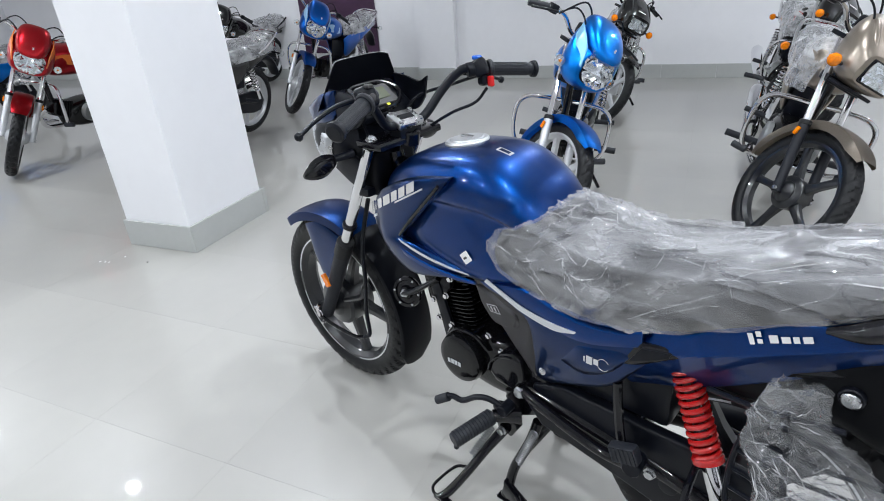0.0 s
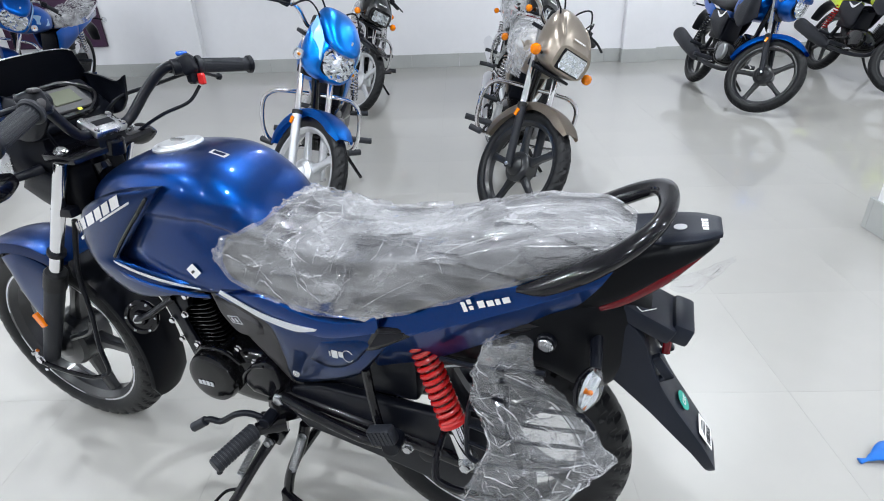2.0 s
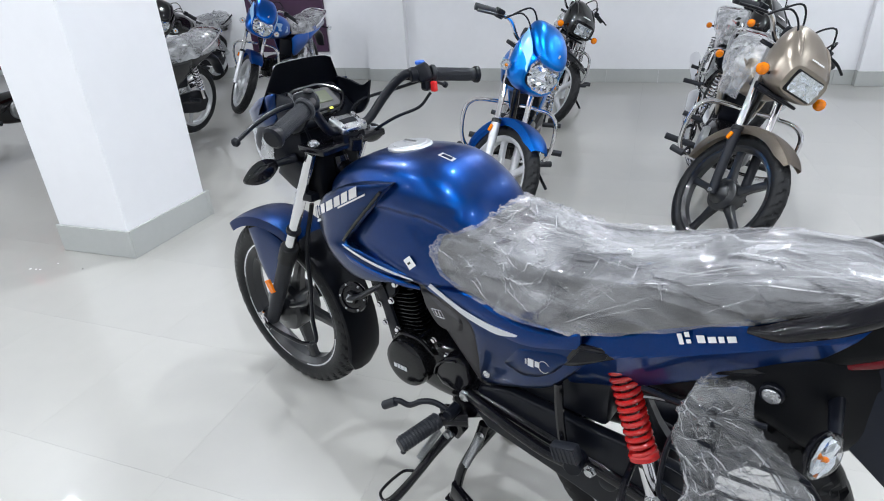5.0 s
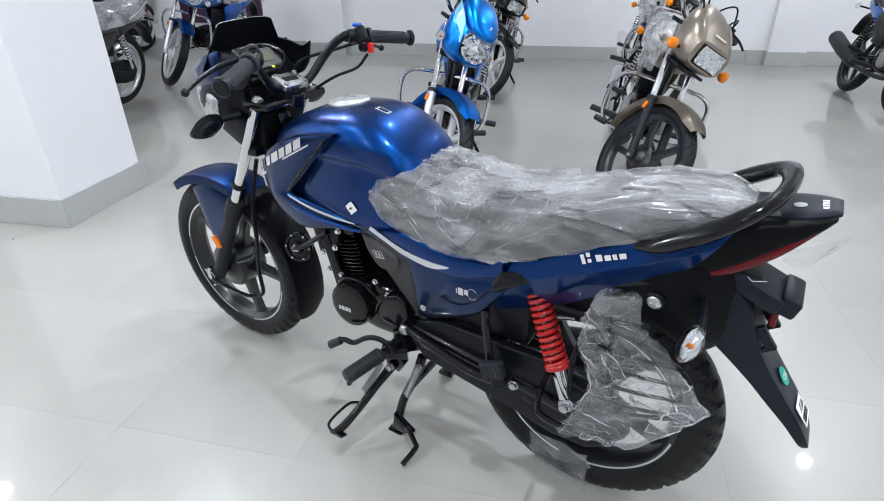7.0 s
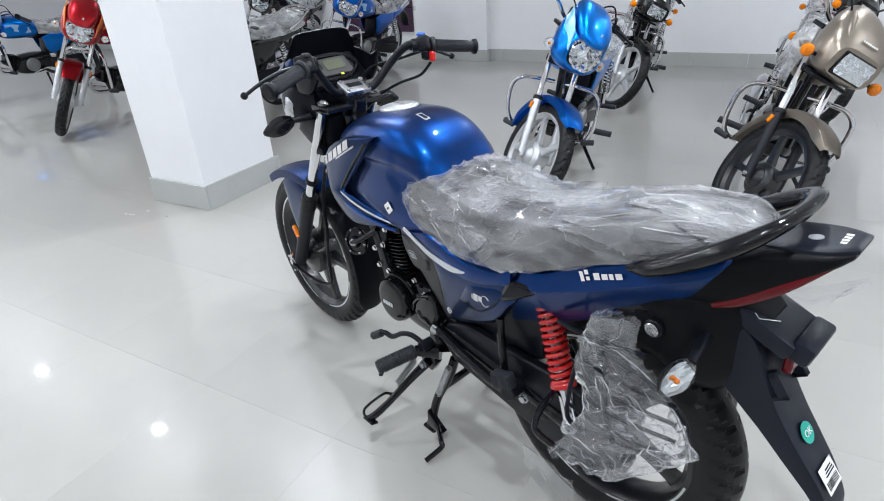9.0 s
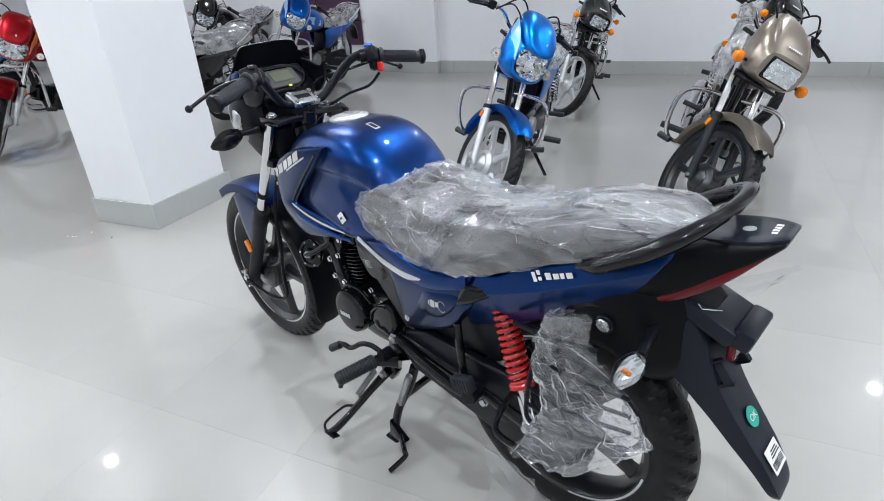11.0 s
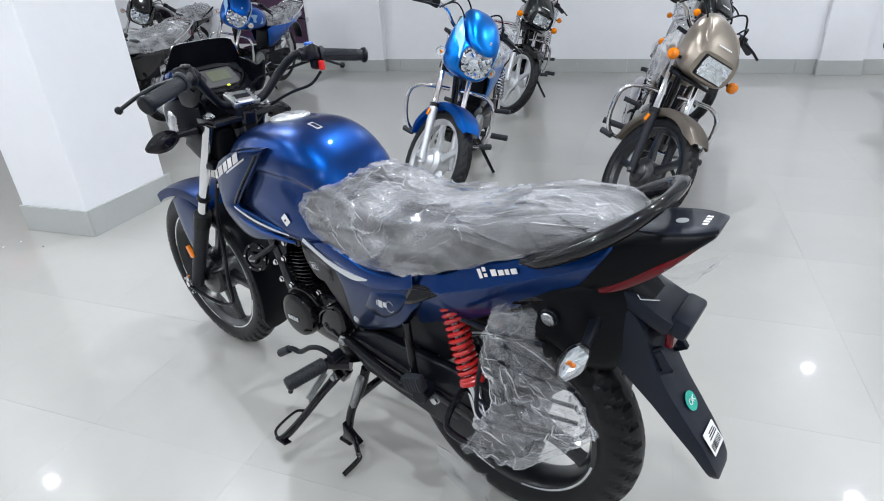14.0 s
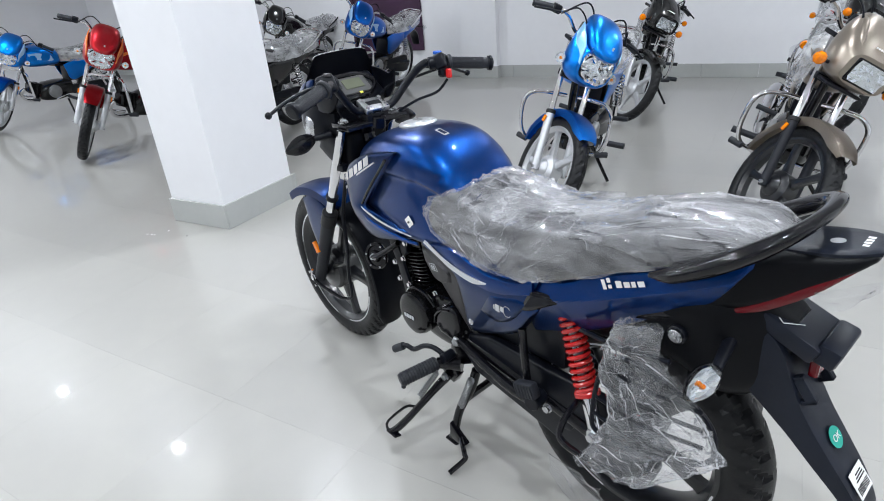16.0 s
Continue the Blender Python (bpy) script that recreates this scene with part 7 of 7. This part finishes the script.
    if guard:
        cg = None
        for s in (1, -1):
            p = part("crash_guard", tube([(0.885, s * 0.035, 0.625), (0.93, s * 0.12, 0.635), (0.955, s * 0.205, 0.628), (0.975, s * 0.250, 0.575), (0.965, s * 0.252, 0.44), (0.935, s * 0.215, 0.355), (0.88, s * 0.12, 0.320), (0.82, s * 0.04, 0.305)], 0.0115, 12, 50), M_CHROME, bk, "chrome tube crash guard")
            part("guard_buffer", rod((0.955, s * 0.205, 0.350), (0.925, s * 0.27, 0.355), 0.017, 12), M_GRIP, p)
    # loose film on the seat or over the tank
    def film_over(name, secs, seed, words):
        n, kk = 60, 40
        S0 = spline([(q[0], q[1], 0) for q in secs], n)
        Z0 = spline([(q[2], q[3], 0) for q in secs], n)
        rows = []
        for a, z in zip(S0, Z0):
            row = []
            for j in range(kk):
                f = j / (kk - 1) * 2 - 1
                v = Vector((a.x, a.y * math.sin(f * math.pi / 2) * 1.06, z.x + (z.y - z.x) * max(0, math.cos(f * math.pi / 2)) ** 0.55))
                q = v * 11 + Vector((seed, seed * 2, 0))
                v += Vector((0.3, v.y * 4, 0.7)) * (0.006 + max(0, 1 - abs(noise.noise(q)) * 2.2) ** 2 * 0.012 + max(0, 1 - abs(noise.noise(q * 2.7)) * 2.2) ** 3 * 0.006)
                row.append(v)
            rows.append(row)
        b = bmesh.new()
        skin(b, rows, closed=False)
        ob = mesh_object(name, b, M_FILM3)
        ob.matrix_world = bk.matrix_world
        tagged(ob, words, "plastic cover")
        return ob
    if film:
        film_over("plastic_cover", [(0.50, 0.11, 0.70, 0.83), (0.30, 0.135, 0.685, 0.81), (0.0, 0.130, 0.70, 0.84), (-0.22, 0.115, 0.74, 0.865), (-0.30, 0.07, 0.77, 0.85)], front[0], "clear plastic film over a parked motorcycle seat")
    if wrap:
        film_over("plastic_cover", [(0.90, 0.08, 0.66, 0.83), (0.74, 0.14, 0.64, 0.92), (0.56, 0.135, 0.64, 0.90), (0.46, 0.11, 0.66, 0.83)], front[1], "clear plastic film over a parked motorcycle tank")
    if cover:
        ob = film_over("seat_cloth", [(0.46, 0.135, 0.66, 0.84), (0.25, 0.145, 0.66, 0.835), (0.0, 0.14, 0.68, 0.865), (-0.26, 0.12, 0.73, 0.885)], front[0], "dark plum cloth thrown over a motorcycle seat")
        ob.data.materials.clear()
        ob.data.materials.append(cover)
        tagged(ob, category="cloth")
    return bk


H = RA + 91.0
parked("bright blue commuter motorcycle with silver wheels and chrome guard", (1.44, -1.345), 111.5, M_SKY, M_SKYPALE, steer=45, lean=10.8, film=True)
parked("matte bronze commuter motorcycle with black wheels and square cowl", (0.445, -1.74), 105.5, M_TAN, M_TAN, steer=36.5, lean=16, alloy=M_DALLOY, slider=M_MATTE, cowl="square", signals=M_AMBER, film=True, wrap=True)
parked("black commuter motorcycle with amber indicators and filmed seat", (2.28, -3.56), 111, M_BLACKP, M_REDPAINT, steer=42, cowl="square", signals=M_AMBER, wrap=True, film=True)
parked("black commuter motorcycle wrapped in film behind a bronze one", (0.85, -3.70), H, M_BLACKP, M_REDPAINT, steer=42, cowl="square", signals=M_AMBER, wrap=True, film=True)
parked("red commuter motorcycle with orange decals and silver wheels", (5.72, 0.05), 112, M_REDPAINT, M_ORANGED, steer=51, lean=9, size=1.11)
parked("black motorcycle with red side decal and filmed seat", (4.70, -0.58), H, M_BLACKP, M_REDPAINT, film=True, size=1.06)
parked("blue commuter motorcycle with pale decals and a filmed seat", (5.46, -2.56), 111, M_BLUE2, M_PALE, steer=48, film=True, size=1.09)
parked("black commuter motorcycle with a filmed seat and black rail", (7.45, -2.50), H, M_BLACKP, M_BLACKP, steer=44, rack=False, film=True, size=1.1)
parked("blue commuter motorcycle with pale blue decals and chrome guard", (8.50, 0.46), H, M_SKY, M_PALE, steer=44, film=True, size=1.07)
parked("blue sports commuter motorcycle with black wheels and fat muffler", (-0.96, -4.375), 108.7, M_BLUE2, M_MATTE, steer=42, lean=15, alloy=M_DALLOY, slider=M_MATTE, sport=True, guard=False, rack=False, engine_mat=M_GREY, fender=M_BLUE2)
parked("lime yellow and black sports commuter motorcycle with fat muffler", (-2.20, -5.25), 108.7, M_LIME, M_MATTE, steer=42, lean=15, alloy=M_DALLOY, slider=M_MATTE, sport=True, guard=False, rack=False, engine_mat=M_ENGINE, fender=M_BLACKP)

# ---- floor tiles ----
TILE = 0.58


def tile_mesh():
    bm = bmesh.new()
    add_box(bm, (0, 0, -0.0005), (TILE - 0.0005, TILE - 0.0005, 0.001))
    me = bpy.data.meshes.new("tile")
    bm.to_mesh(me)
    bm.free()
    me.materials.append(M_FLOOR)
    return me


TM = tile_mesh()
rest_v, rest_f = [], []
tu0, tv0 = 0.77 + TILE / 2, 0.135 + TILE / 2
for i in range(-13, 21):
    for j in range(-12, 11):
        u, v = tu0 + i * TILE, tv0 + j * TILE
        if -2.6 < u < 6.4 and -5.2 < v < 1.4:
            t = new("tile", TM)
            t.parent = floor
            t.matrix_world = ROOM @ Matrix.Translation((u, v, 0))
        elif U0 - 0.3 < u < U1 + 0.3 and WALL_V - 0.3 < v < V1 + 0.3:
            h = TILE / 2 - 0.0005
            k = len(rest_v)
            for a, b in ((-h, -h), (h, -h), (h, h), (-h, h)):
                rest_v.append(ROOM @ Vector((u + a, v + b, 0)))
            rest_f.append((k, k + 1, k + 2, k + 3))
me = bpy.data.meshes.new("floor_tiles")
me.from_pydata(rest_v, [], rest_f)
me.materials.append(M_FLOOR)
tiles = new("floor_tiles", me)
tiles.parent = floor
tagged(tiles, kind="stuff")
